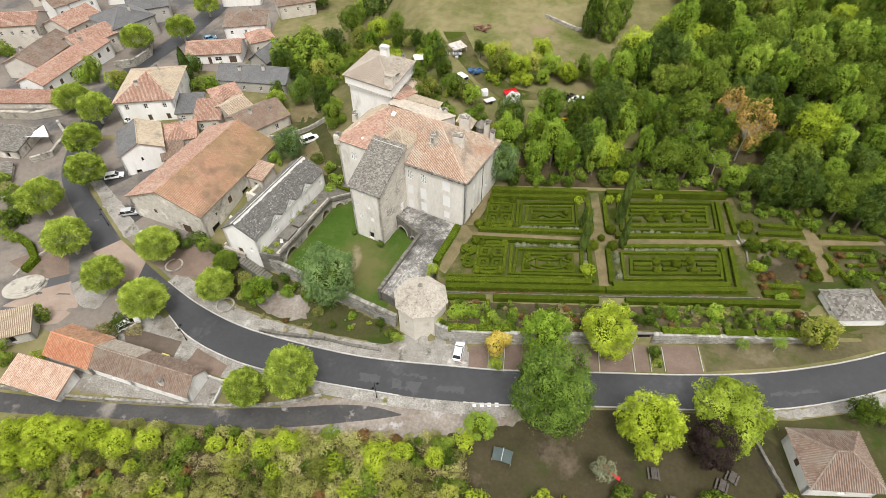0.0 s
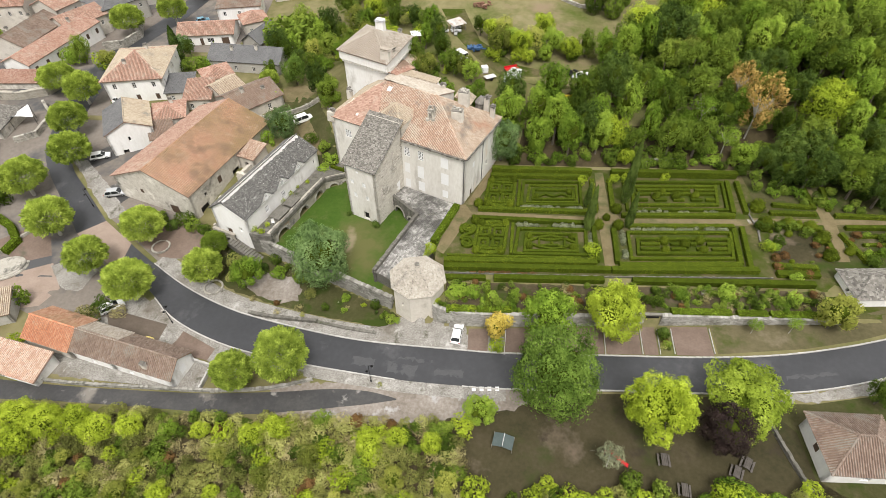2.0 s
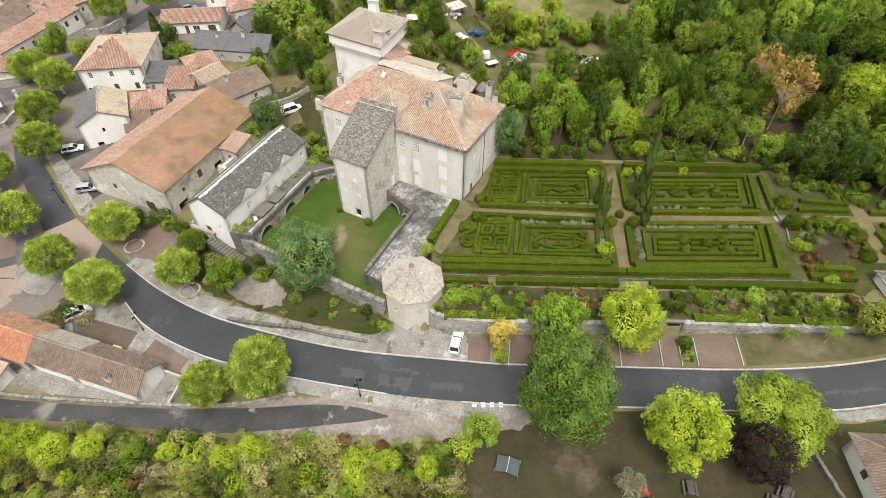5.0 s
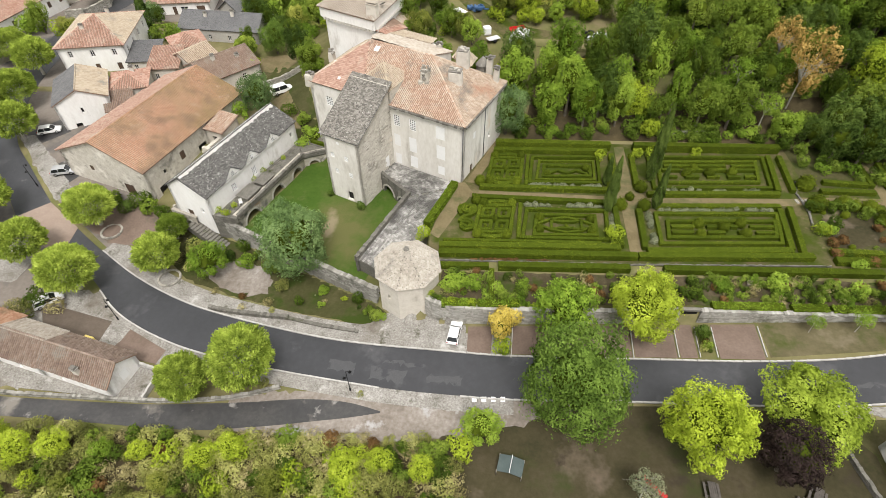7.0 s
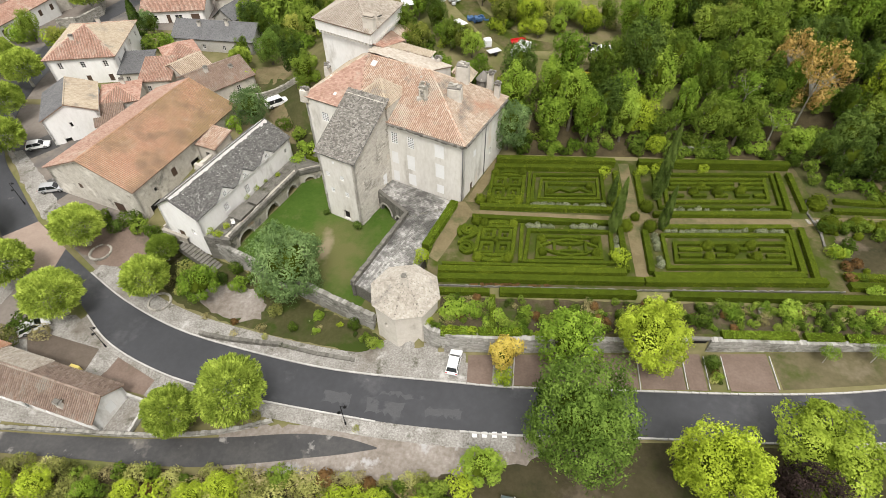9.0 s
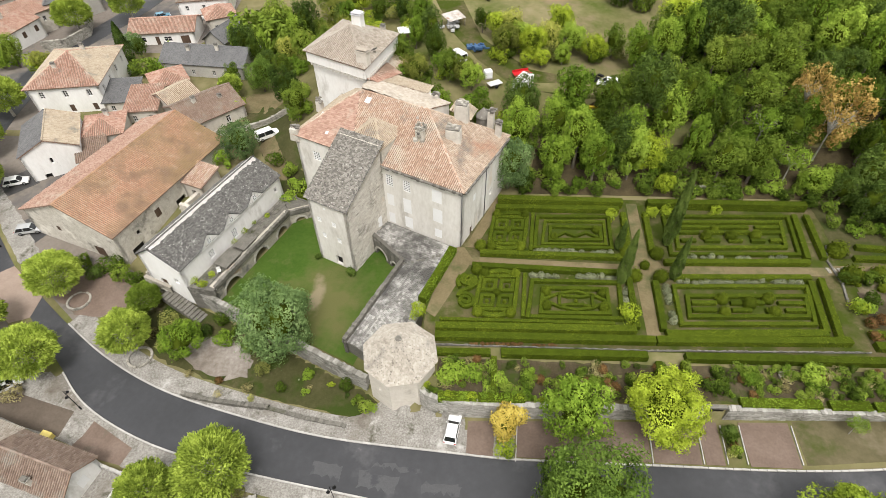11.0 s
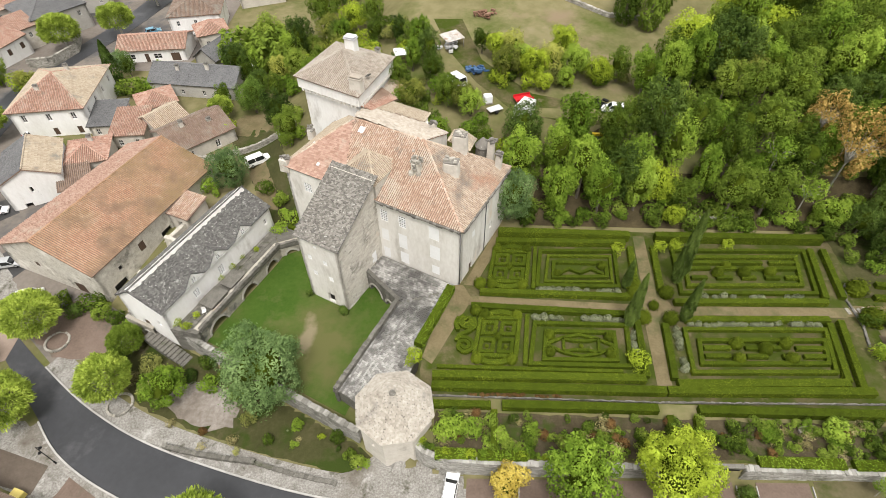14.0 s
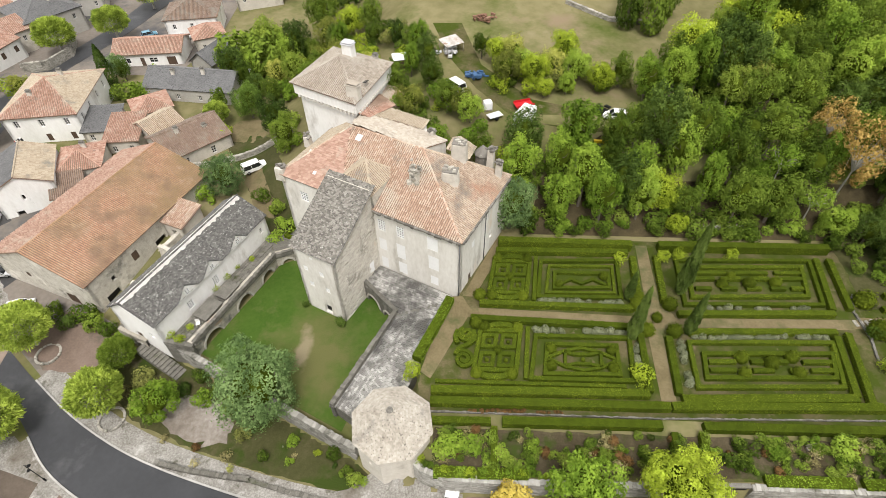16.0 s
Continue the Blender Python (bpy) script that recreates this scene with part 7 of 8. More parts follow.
# the two east beds: frames round broken rows
def rows_between(y0, x0, x1, gaps, slope=.03):
    at = x0
    for g0_, g1_ in gaps:
        hedge([(at, y0 + (at - x0) * slope), (g0_, y0 + (g0_ - x0) * slope)], width=.62, height=.6, dens=62, leaf=.11)
        at = g1_
    hedge([(at, y0 + (at - x0) * slope), (x1, y0 + (x1 - x0) * slope)], width=.62, height=.6, dens=62, leaf=.11)


quad((33.9, 81.9), (53.8, 82.5), (55.4, 91.2), (34.7, 90.6), **mid)
quad((35.3, 83.3), (52.3, 84.0), (53.6, 89.8), (36.3, 89.2), **mid)
rows_between(86.9, 36.4, 52.8, ((39.6, 40.6), (43.6, 44.8), (47.8, 49.2)))
rows_between(85.0, 36.2, 52.2, ((38.6, 40.0), (42.4, 43.8), (46.0, 47.4), (49.6, 50.4)))
rows_between(88.1, 37.0, 53.0, ((42.0, 43.0), (48.0, 49.0)))
for x, y, b_ in ((40.4, 86.0, 1.4), (44.4, 86.1, 1.5), (48.4, 86.4, 1.4), (42.2, 87.6, 1.1)):
    ball(x, y, b_, "wide clipped box ball")
quad((32.0, 68.4), (50.6, 69.1), (52.2, 75.9), (32.6, 75.3), **mid)
quad((33.5, 69.8), (50.2, 70.4), (51.3, 74.1), (34.1, 73.5), **mid)
rows_between(72.3, 34.4, 50.8, ((38.0, 40.0), (41.6, 43.8), (44.8, 46.8)))
rows_between(71.0, 34.2, 50.4, ((37.6, 39.8), (42.6, 44.6), (46.6, 47.4)))
for x, y, b_ in ((38.9, 73.0, 1.4), (42.6, 72.3, 1.5), (45.6, 73.3, 1.4), (38.6, 70.7, 1.3), (45.6, 70.9, 1.4)):
    ball(x, y, b_, "wide clipped box ball")
ball(29.2, 79.3, 1.2, "clipped box ball where the paths cross")
for x, y in ((27.2, 77.0), (31.0, 76.9), (26.8, 81.3), (31.5, 81.6), (27.0, 82.6)):
    ball(x, y, 1.7, "big clipped box dome beside the crossing")
# kitchen garden east of the steps
for x, y, b_ in ((59.7, 83.2, 2.3), (59.2, 77.9, 2.4), (63.9, 78.6, 1.9), (67.6, 77.6, 2.0), (68.9, 74.7, 2.1), (68.3, 70.2, 2.0), (72.6, 71.6, 1.4), (65.6, 78.2, 1.6)):
    bush("ball", x, y, b_, "big clipped box dome", "topiary_ball", "box domes", "topiary", z=GARDEN)
for a, b in (((61.8, 81.9), (70.9, 81.8)), ((63.2, 84.4), (70.6, 83.8)), ((74.4, 81.6), (86.0, 81.2)), ((61.6, 78.6), (70.0, 77.4)), ((73.1, 76.4), (74.6, 69.0)), ((74.8, 78.1), (83.0, 78.3)), ((69.8, 76.6), (69.4, 69.6)), ((73.9, 83.0), (75.4, 90.0)), ((71.2, 83.4), (71.6, 90.0))):
    hedge([a, b], .9, .8)
for y in (71.4, 73.6, 75.8):
    hedge([(76.0, y), (82.0, y + .3)], **mid)
drape("bare_bed", ragged([(59.4, 75.4), (67.6, 75.8), (66.8, 69.4), (58.4, 69.0)], .5), "worn_lawn", .06, 2, label="bare brown bed with thin grass")
stone_wall("garden_steps", [(59.0, 84.8), (57.8, 81.6), (58.0, 77.0), (57.2, 73.6)], .3, .16, "line of pale stones beside the kitchen garden", "mossy", z=lambda x, y: GARDEN, down=.3)
for k in range(6):
    box("flagstone", (57.2 + k * .85, 79.6 + .25 * (k % 2), GARDEN + .08), (.5, 1.1, .14), "stone", None, 8 + 5 * k, .03)
    tagged(bpy.data.objects["flagstone" if k == 0 else f"flagstone.{k:03d}"], "pale flat stone set in the path", "flagstone", "stones in the path")

# plants spilling over the head of the wall
for k in range(26):
    x = -3.2 + k * .62
    key = ("lime_bush_0", "fresh_bush_1", "green_bush_1", "lime_bush_2", "fresh_bush_2")[k * 7 % 5]
    y = 57.1 + 1.2 * (1 - sst(-4.4, .4, x)) + random.uniform(-.15, .2)
    if not 5.2 < x < 7.0:
        bush(key, x, y, random.uniform(.3, .5), "low green plant spilling over the garden wall", "shrub", "border shrubs", "shrub", z=GARDEN)

# silvery herbs, roses and shrubs in the beds
def row(key, x0, y0, x1, y1, n, size, label, name, group, spread=.25, cat="shrub"):
    for i in range(n):
        f = (i + .5) / n
        bush(key, x0 + (x1 - x0) * f + random.gauss(0, spread), y0 + (y1 - y0) * f + random.gauss(0, spread * .6), size * random.uniform(.75, 1.25), label, name, group, cat, z=GARDEN)


for a in ((11.6, 76.7, 15.4, 76.7, 9), (18.4, 76.6, 24.4, 76.6, 14), (12.8, 81.9, 20, 81.9, 14), (21.4, 81.8, 24.8, 81.8, 6), (33.2, 76.1, 36.4, 76.2, 6), (37, 76.2, 41.4, 76.4, 12), (42, 76.4, 46, 76.6, 9), (47.6, 76.6, 52, 76.8, 8),
          (31.0, 68.6, 31.3, 70.6, 6), (31.2, 72.2, 31.6, 75.4, 9), (24.9, 71.4, 25.3, 74.6, 7), (36, 81.3, 42, 81.5, 9), (43.6, 81.5, 46, 81.6, 4), (49, 81.7, 52, 81.8, 4)):
    row("lavender", *a, 1.0, "low silvery herb clump in the border", "herb_clump", "silvery herbs", .15, "herb")
for i in range(250):
    x, y = random.uniform(-1, 63), random.uniform(57.9, 61.9)
    key, lab = random.choice([("rose", "green rose bush in the border"), ("rose", "green rose bush in the border"), ("russet", "russet autumn shrub in the border"), ("green_bush_0", "leafy green shrub in the border"),
                              ("green_bush_1", "olive green shrub in the border"), ("fresh_bush_1", "fresh green shrub in the border"), ("straw", "dry straw-coloured plant in the border")])
    bush(key, x, y, random.uniform(.35, .8) if key != "rose" else random.uniform(.7, 1.3), lab, "shrub", "border shrubs", "shrub", z=GARDEN)
for x, y, s in ((3, 60, 1.1), (1.2, 60.4, 1.0), (-.2, 59.6, 1.2), (6.4, 59.4, .8), (46.4, 60.6, 1.2), (58, 60, 1.0), (38.6, 60.2, .8)):
    bush("fresh_bush_0", x, y, s, "full leafy green shrub in the border", "shrub", "border shrubs", "shrub", z=GARDEN)
for x, y, s in ((25.0, 69.4, 1.1), (26.0, 90.2, .8), (32.6, 90.6, .9), (57.5, 71.8, .9), (35.4, 91.6, .8), (43.6, 91.6, .8)):
    bush("lime_bush_0", x, y, s, "pale green shrub among the hedges", "shrub", "border shrubs", "shrub", z=GARDEN)
for x, y in ((58.2, 69.6), (60, 70.2), (57.6, 67), (61.5, 61), (58.6, 60.6)):
    bush("russet", x, y, 1.0, "russet autumn shrub in the garden", "shrub", "border shrubs", "shrub", z=GARDEN)

for x, y, s, t in ((24.9, 75.9, 1.12, 1.25), (25.8, 82.9, .85, .92), (33.6, 84.2, 1.3, 1.46), (32.9, 77.0, 1.0, 1.14)):
    plant("cypress", x, y, s, None, "slender dark green cypress in the garden", "cypress", "garden cypresses", "cypress", t, z=GARDEN)
row_ = [("dark_ball", -16.9, 80.0, .8), ("dark_ball", -22.9, 83.1, .6)]
for k, x, y, s in row_:
    bush(k, x, y, s, "clipped round dark shrub at the tower foot", "shrub", "", "shrub", z=COURT)

for x in (3.0, 4.25, 5.5, 6.75):
    drape("road_marking", [(x, 43.5), (x + .62, 43.5), (x + .62, 44.25), (x, 44.25)], "marking", .075, label="white painted block at the road's edge")
crate = thing("storage_box", -53.9, 52.0, ground(-53.9, 52.0), -15, "pale yellow plastic storage box beside the row house", "box")
box("body", (0, 0, .45), (1.5, .9, .9), "crateyellow", crate, 0, .04)
box("lid", (0, 0, .94), (1.56, .96, .08), "crateyellow", crate, 0, .03)

# ---- single trees ----
PLANES_W = [(-103.5, 161), (-93.3, 170), (-91.8, 190), (-104.3, 123.3), (-95.5, 118.7), (-92.5, 106), (-87.0, 95.5), (-93.4, 86.7)]
PLANES_E = [(-82.6, 76.3), (-63.2, 75.6), (-71.3, 67.7), (-60.5, 62.0), (-48.2, 66.4), (-28.2, 47.0)]
for i, (x, y) in enumerate(PLANES_W + PLANES_E):
    s = (1.12, 1.05, 1, 1.03, 1, 1.0, 1.0, 1.1, 1.06, .98, .94, 1.04, .86, 1.08)[i]
    plant(("plane_a", "plane_b")[i % 2], x, y, s, None, "pollarded plane tree with a dense round head", "plane_tree", "plane trees along the road")
plant("plane_b", -35.8, 44.6, .82, None, "round leafy tree by the lane", "plane_tree", "plane trees along the road")
plant("plane_a", -48.4, 73.0, .6, None, "small dense round tree by the steps", mat="l_green")
plant("fresh_0", -39.6, 65.4, .80, None, "loose-leaved green ash tree on the bank")
plant("grey", -25.0, 66.4, 1.28, None, "large grey-green feathery tree by the court wall")
plant("yellow", 7.3, 53.9, 1.0, None, "small bright yellow autumn tree by the wall")
bush("lime_bush_1", 7.0, 51.9, 1.0, "small bright green shrub under the yellow tree")
plant("fresh_1", 15.8, 54.6, 1.12, None, "round fresh green tree by the parking", mat="l_bright")
plant("big_lime", 25.9, 54.4, .96, 40, "lime green tree with an airy crown by the parking", mat="l_limelit")
plant("big_dark", 15.1, 41.9, 1.1, None, "large dense green tree beside the road", tall=1.12)
plant("big_lime", 29.4, 37.6, 1.0, None, "bright lime green tree in the playground")
plant("purple", 38.3, 35.2, .98, None, "dark purple-leaved plum tree in the playground")
plant("broad_yellowgreen", 42.8, 40.4, 1.15, None, "broad spreading green tree by the road", tall=.66)
plant("green_1", 62.8, 41.6, .55, None, "small green tree beside the road")
plant("green_2", 66.5, 40.6, .5, None, "small green tree beside the road")
plant("fresh_0", 4.0, 38.6, .66, None, "bushy green tree at the lane's end")
plant("sparse", 22.2, 31.8, .56, None, "small pale blossoming shrub beside the slide", mat="l_lavender")
plant("olive_0", 62.0, 55.4, .8, None, "low olive-green tree under the wall")
plant("olive_1", 64.0, 56.5, .55, None, "low olive-green tree beside the stone hut")
plant("sparse", 49.5, 54.3, .35, None, "thin young tree on the grass strip")
plant("sparse", 55.5, 54.3, .4, None, "thin young tree on the grass strip")
bush("dark_ball", 34.9, 54.4, .9, "dark green shrub between the parking bays")
for x, y, b_, k in ((34.8, 53.3, .7, "green_bush_0"), (35.2, 52.6, .6, "russet"), (35.0, 51.9, .7, "green_bush_1"), (35.4, 51.2, .55, "rose"), (34.6, 51.4, .5, "scrub_1"), (35.6, 53.8, .5, "green_bush_2"), (7.6, 50.9, .5, "green_bush_0"), (6.6, 51.2, .45, "rose")):
    bush(k, x, y, b_, "mixed low shrub between the parking bays")
for x, y, s, k in ((-36, 71, 1.5, "green_bush_0"), (-33, 69, 1.2, "green_bush_1"), (-52.5, 77.5, 1.2, "green_bush_2"), (-55, 78.6, 1.3, "green_bush_0"), (-50, 76.4, 1.0, "fresh_bush_0"), (-21.9, 61.4, .5, "lavender"), (-14.5, 59.0, .6, "dark_ball"),
                   (-20, 60.2, .55, "straw"), (-17, 60.5, .6, "lime_bush_0"), (-20.3, 59.4, .75, "fresh_bush_1"), (-13.2, 58.0, .7, "green_bush_1"), (-32, 46.2, 1.3, "green_bush_1"), (-29, 45.4, 1.2, "scrub_0"),
                   (-25.5, 45.6, 1.0, "scrub_1"), (-62, 57.6, 1.3, "straw"), (-65, 58.5, 1.5, "green_bush_0"), (-12, 44.4, .6, "scrub_2"), (-39, 46, 1.4, "green_bush_2"), (-73, 52.8, 1.3, "lime_bush_1"), (-82, 60, 1.6, "green_bush_2"), (-44, 70, 1.3, "scrub_1"), (-41, 69, 1.1, "green_bush_2"), (-29, 66.5, 1.3, "green_bush_1"), (-20.5, 62.0, 1.1, "fresh_bush_0"), (-24, 60, 1.0, "green_bush_0"), (-12.5, 58.6, .9, "green_bush_1"), (-10.5, 57.2, .8, "fresh_bush_2"), (-33, 58.9, .9, "straw"), (-28, 58.4, .7, "scrub_0")):
    bush(k, x, y, s if x < -37 else s * .62, {"s": "olive scrub beside the wall", "l": "bright green shrub on the bank", "d": "dark clipped shrub on the bank"}.get(k[0], "leafy green shrub on the bank"))
for x, y, s_ in ((-101, 80, 1.7), (-98.5, 83, 1.8), (-104, 84, 1.9), (-100, 86, 1.6), (-107, 80, 1.8), (-97, 78.5, 1.2), (-96, 66, 1.4), (-99, 64.5, 1.5), (-102, 69, 1.2)):
    bush("green_bush_1", x, y, s_, "leafy green shrub on the square's planted island")
hedge([(-98, 80), (-93.5, 77.5), (-90.5, 74.0), (-91.5, 71)], 1.4, 1.3, "l_boxlit", ground, "bright green clipped hedge round the square", dens=40, leaf=.18)
for x, y, s, k in ((-32, 114.5, .75, "green_0"), (-36, 121, .8, "dark_1"), (-50.8, 128, .62, "plane_a"), (-41.6, 106.0, .8, "grey"), (-52, 133, .5, "green_2"),
                   (-107.5, 140.4, .7, "green_3"), (-98.5, 137.3, .65, "olive_0"), 
                   (-83, 150, .5, "grey"), (-80, 147, .45, "dark_1"), (-72, 147, .4, "green_0"), (-30, 150, .9, "olive_0"), (-40, 155, 1.0, "dark_1"), (-24, 148, .8, "lime_0"), (-48, 160, 1.0, "green_0"), (-36, 168, 1.0, "green_1")):
    plant(k, x, y, s, None, "leafy tree between the houses and the field")

# ---- woods and scrub ----
FIELD = [(-6, 96), (8, 112), (30, 116), (36, 124), (60, 142), (58, 190), (-8, 190), (-22, 140)]


def inside(x, y, poly):
    c = False
    for (xa, ya), (xb, yb) in zip(poly, poly[1:] + poly[:1]):
        if (ya > y) != (yb > y) and x < (xb - xa) * (y - ya) / (yb - ya) + xa:
            c = not c
    return c


rw = random.Random(11)
placed = []


def scatter(n, box_, gap, test, tries=40000):
    got = []
    for _ in range(tries):
        if len(got) >= n:
            break
        x, y = rw.uniform(box_[0], box_[2]), rw.uniform(box_[1], box_[3])
        if test(x, y) and all((x - a) ** 2 + (y - b) ** 2 > gap * gap for a, b in placed):
            placed.append((x, y))
            got.append((x, y))
    return got


def in_wood(x, y):
    if x > 61 and y > 83 + max(0, 70 - x) * .6:
        return True
    if y < 98.0 + (0 if x > 14 else 3):
        return False
    if x < 9 + (y - 98) * .05 and y < 112:
        return False
    if inside(x, y, FIELD) or (x < 16 and y > 102):
        return False
    if 108.5 < y < 116 and x < 30:
        return False
    if y > 133 and x < 74 - (y - 133) * .1:
        return False
    if 30 <= x < 66 and 110.5 < y < 113.5:
        return False
    return x > 8


plant("orange", 62.5, 102.5, 1.05, None, "tall half-bare tree with orange autumn leaves", group="woodland trees")
plant("orange", 59.5, 108, .7, None, "half-bare tree with orange autumn leaves", group="woodland trees")
plant("sparse", 52, 103.5, .9, None, "half-bare tree with pale twisted limbs", group="woodland trees")
plant("sparse", 57, 99, .8, None, "half-bare tree with pale twisted limbs", group="woodland trees")
plant("grey", 8.8, 97.3, .95, None, "grey-green tree at the castle corner", group="woodland trees")
plant("ash_1", 16.4, 98.2, .82, None, "fresh green ash tree at the garden's edge", group="woodland trees")
for x, y, s in ((33, 100.5, .8), (36, 96.8, .45), (19, 128, .75), (52, 137, .9)):
    plant("lime_0", x, y, s, None, "yellow-green tree at the wood's edge", group="woodland trees")
placed += [(62.5, 102.5), (59.5, 108), (52, 103.5), (57, 99), (8.6, 97.5), (16, 98), (33, 100.5), (19, 128), (52, 137)]
for x, y in scatter(34, (11, 98, 60, 108.4), 3.5, lambda x, y: y > 98 + (0 if x > 15 else 3) and (x > 24 or y < 101)):
    k = rw.choices(["green_1", "green_2", "green_3", "fresh_1", "ash_0", "ash_1", "dark_0"], [3, 3, 3, 2, 4, 4, 1])[0]
    plant(k, x, y, rw.uniform(.62, .95), rw.uniform(0, 360), {"g": "green broadleaf tree behind the garden", "d": "dark green tree behind the garden", "f": "fresh green tree behind the garden",
                                                             "a": "tall fresh green ash tree behind the garden"}[k[0]], group="woodland trees", tall=rw.uniform(1, 1.25))
for x, y in scatter(26, (61, 83, 108, 99), 4.3, lambda x, y: y > 84 + max(0, 82 - x) * .45):
    k = rw.choices(["green_0", "green_2", "fresh_0", "ash_0", "dark_0", "dark_1"], [2, 2, .5, .5, 5, 5])[0]
    plant(k, x, y, rw.uniform(.6, .9), rw.uniform(0, 360), {"g": "green broadleaf tree at the garden's end", "d": "dark green tree at the garden's end", "f": "fresh green tree at the garden's end",
                                                           "a": "tall fresh green ash tree at the garden's end"}[k[0]], group="woodland trees")
for x, y in scatter(60, (60, 80, 108, 97), 1.8, lambda x, y: y > 81 + max(0, 80 - x) * .4):
    bush(rw.choice(["green_bush_0", "green_bush_1", "fresh_bush_1", "green_bush_2"]), x, y, rw.uniform(.7, 1.3), "low leafy undergrowth at the garden's end", "undergrowth", "woodland undergrowth")
for x, y in scatter(150, (8, 83, 112, 168), 4.1, in_wood):
    k = rw.choices(["green_0", "green_1", "green_2", "green_3", "dark_0", "dark_1", "fresh_0", "olive_0", "ash_0", "ash_1", "lime_1"], [4, 4, 4, 4, 2.5, 2, 3, 2, 5, 5, 2])[0]
    plant(k, x, y, rw.uniform(.66, 1.08), rw.uniform(0, 360), {"g": "green broadleaf tree in the wood", "d": "dark green tree in the wood", "f": "fresh green tree in the wood", "o": "olive green tree in the wood",
                                                              "l": "yellow-green tree in the wood", "a": "tall fresh green ash tree in the wood"}[k[0]], group="woodland trees", tall=rw.uniform(.9, 1.2))
far = scatter(120, (60, 97, 200, 270), 6.2, in_wood) + scatter(70, (-60, 150, 70, 300), 7, lambda x, y: not inside(x, y, FIELD) and x > -58 and y > 150)
joined("distant_wood", [(rw.choice(["far_0", "far_1", "far_1", "far_1", "far_0"]), x, y, rw.uniform(.95, 1.3)) for x, y in far], "mixed green trees of the distant wood", "trees")
BACK = [(-48, 139), (-30, 129), (-9, 113), (-1, 104), (9, 99), (12, 107), (6, 110), (-1, 116), (-7, 128), (-13, 142), (-30, 150), (-50, 168), (-56, 150)]
for x, y in scatter(34, (-56, 98, 12, 168), 4.6, lambda x, y: inside(x, y, BACK)):
    k = rw.choice(["green_0", "green_1", "dark_0", "olive_0", "olive_1", "green_3", "fresh_0", "ash_0"])
    plant(k, x, y, rw.uniform(.5, .8), rw.uniform(0, 360), {"g": "green broadleaf tree behind the castle", "d": "dark green tree behind the castle", "o": "olive green tree behind the castle", "f": "fresh green tree behind the castle", "a": "fresh green ash tree behind the castle"}[k[0]], group="trees behind the castle")
joined("field_scrub", [(rw.choice(["green_bush_0", "scrub_0", "fresh_bush_0", "lime_bush_0", "green_bush_2"]), x, y, rw.uniform(.9, 1.7))
                       for x, y in scatter(90, (-50, 98, 34, 165), 2.2, lambda x, y: inside(x, y, BACK) or (119 < y < 126 and 7 < x < 30))], "leafy scrub round the field track")
for x, y in ((33, 141), (35, 146), (37.5, 139), (41, 145)):
    plant("fir", x, y, rw.uniform(.8, 1), rw.uniform(0, 360), "dark conifer at the edge of the field", "conifer", "woodland trees", mat="l_green")
for x, y, s, k in ((8.4, 122, .72, "olive_0"), (11, 124.6, .62, "fresh_0"), (13.4, 121.6, .7, "lime_0"), (16.6, 123.4, .66, "olive_1"), (4, 130, .45, "green_2"), (7, 128, .6, "lime_1"), (9.6, 127.4, .66, "olive_1"), (21, 123, .7, "fresh_1"), (24.6, 120.6, .6, "lime_0"), (19, 119.8, .45, "fresh_0"), (15, 118.6, .4, "lime_1"), (28.6, 122, .6, "green_0"), (-6, 126, .6, "dark_1"), (-9, 130, .55, "green_3"),
                   (2, 112, .6, "fresh_1"), (-2, 114, .6, "green_0"), (26, 121, .4, "lime_1")):
    plant(k, x, y, s, None, "leafy tree beside the field track", group="woodland trees")
# undergrowth at the wood's edge and between the trunks
under = [(rw.choice(["green_bush_0", "green_bush_1", "green_bush_2", "green_bush_0", "fresh_bush_0", "fresh_bush_1"]), x, y, rw.uniform(.8, 1.7))
         for x, y in scatter(230, (4, 95.6, 112, 130), 1.7, lambda x, y: (y > 95.6 and x > 5 + (y - 96) * .2) and not (108.5 < y < 116 and x < 34) and not inside(x, y, FIELD))]
for k, x, y, s_ in under[:110]:
    bush(k, x, y, s_, "low leafy undergrowth of the wood", "undergrowth", "woodland undergrowth")
joined("undergrowth_rest", under[110:], "low leafy undergrowth between the trees")
# scrubby slope in the foreground
placed.clear()


def in_scrub(x, y):
    return y < 38.2 - .02 * max(0, x + 20) and (x < 2 - (38 - y) * .12)


for x, y, s_ in ((-72, 35.5, .62), (-67, 36.2, .66), (-62.5, 35.4, .7), (-58, 36.0, .6), (-65, 32.5, .7), (-54, 34.6, .6), (-70, 31.5, .6), (-49.5, 35.6, .5), (-30, 34.6, .5), (-27, 36, .45), (-12, 33.5, .5), (-8, 34.8, .45), (-3, 34, .42)):
    plant(rw.choice(["lime_0", "lime_1"]), x, y, s_, rw.uniform(0, 360), "young lime green tree beside the lane", group="scrub trees", tall=.85)
    placed.append((x, y))
for x, y in scatter(16, (-75, 25, 0, 36), 5.0, in_scrub):
    k = rw.choices(["lime_0", "lime_1", "fresh_0", "olive_0", "olive_1"], [1.5, 1.5, 1, 3, 3])[0]
    plant(k, x, y, rw.uniform(.3, .55), rw.uniform(0, 360), {"l": "young lime green tree in the scrub", "f": "young green tree in the scrub", "o": "young olive green tree in the scrub"}[k[0]], group="scrub trees", tall=rw.uniform(.7, 1))
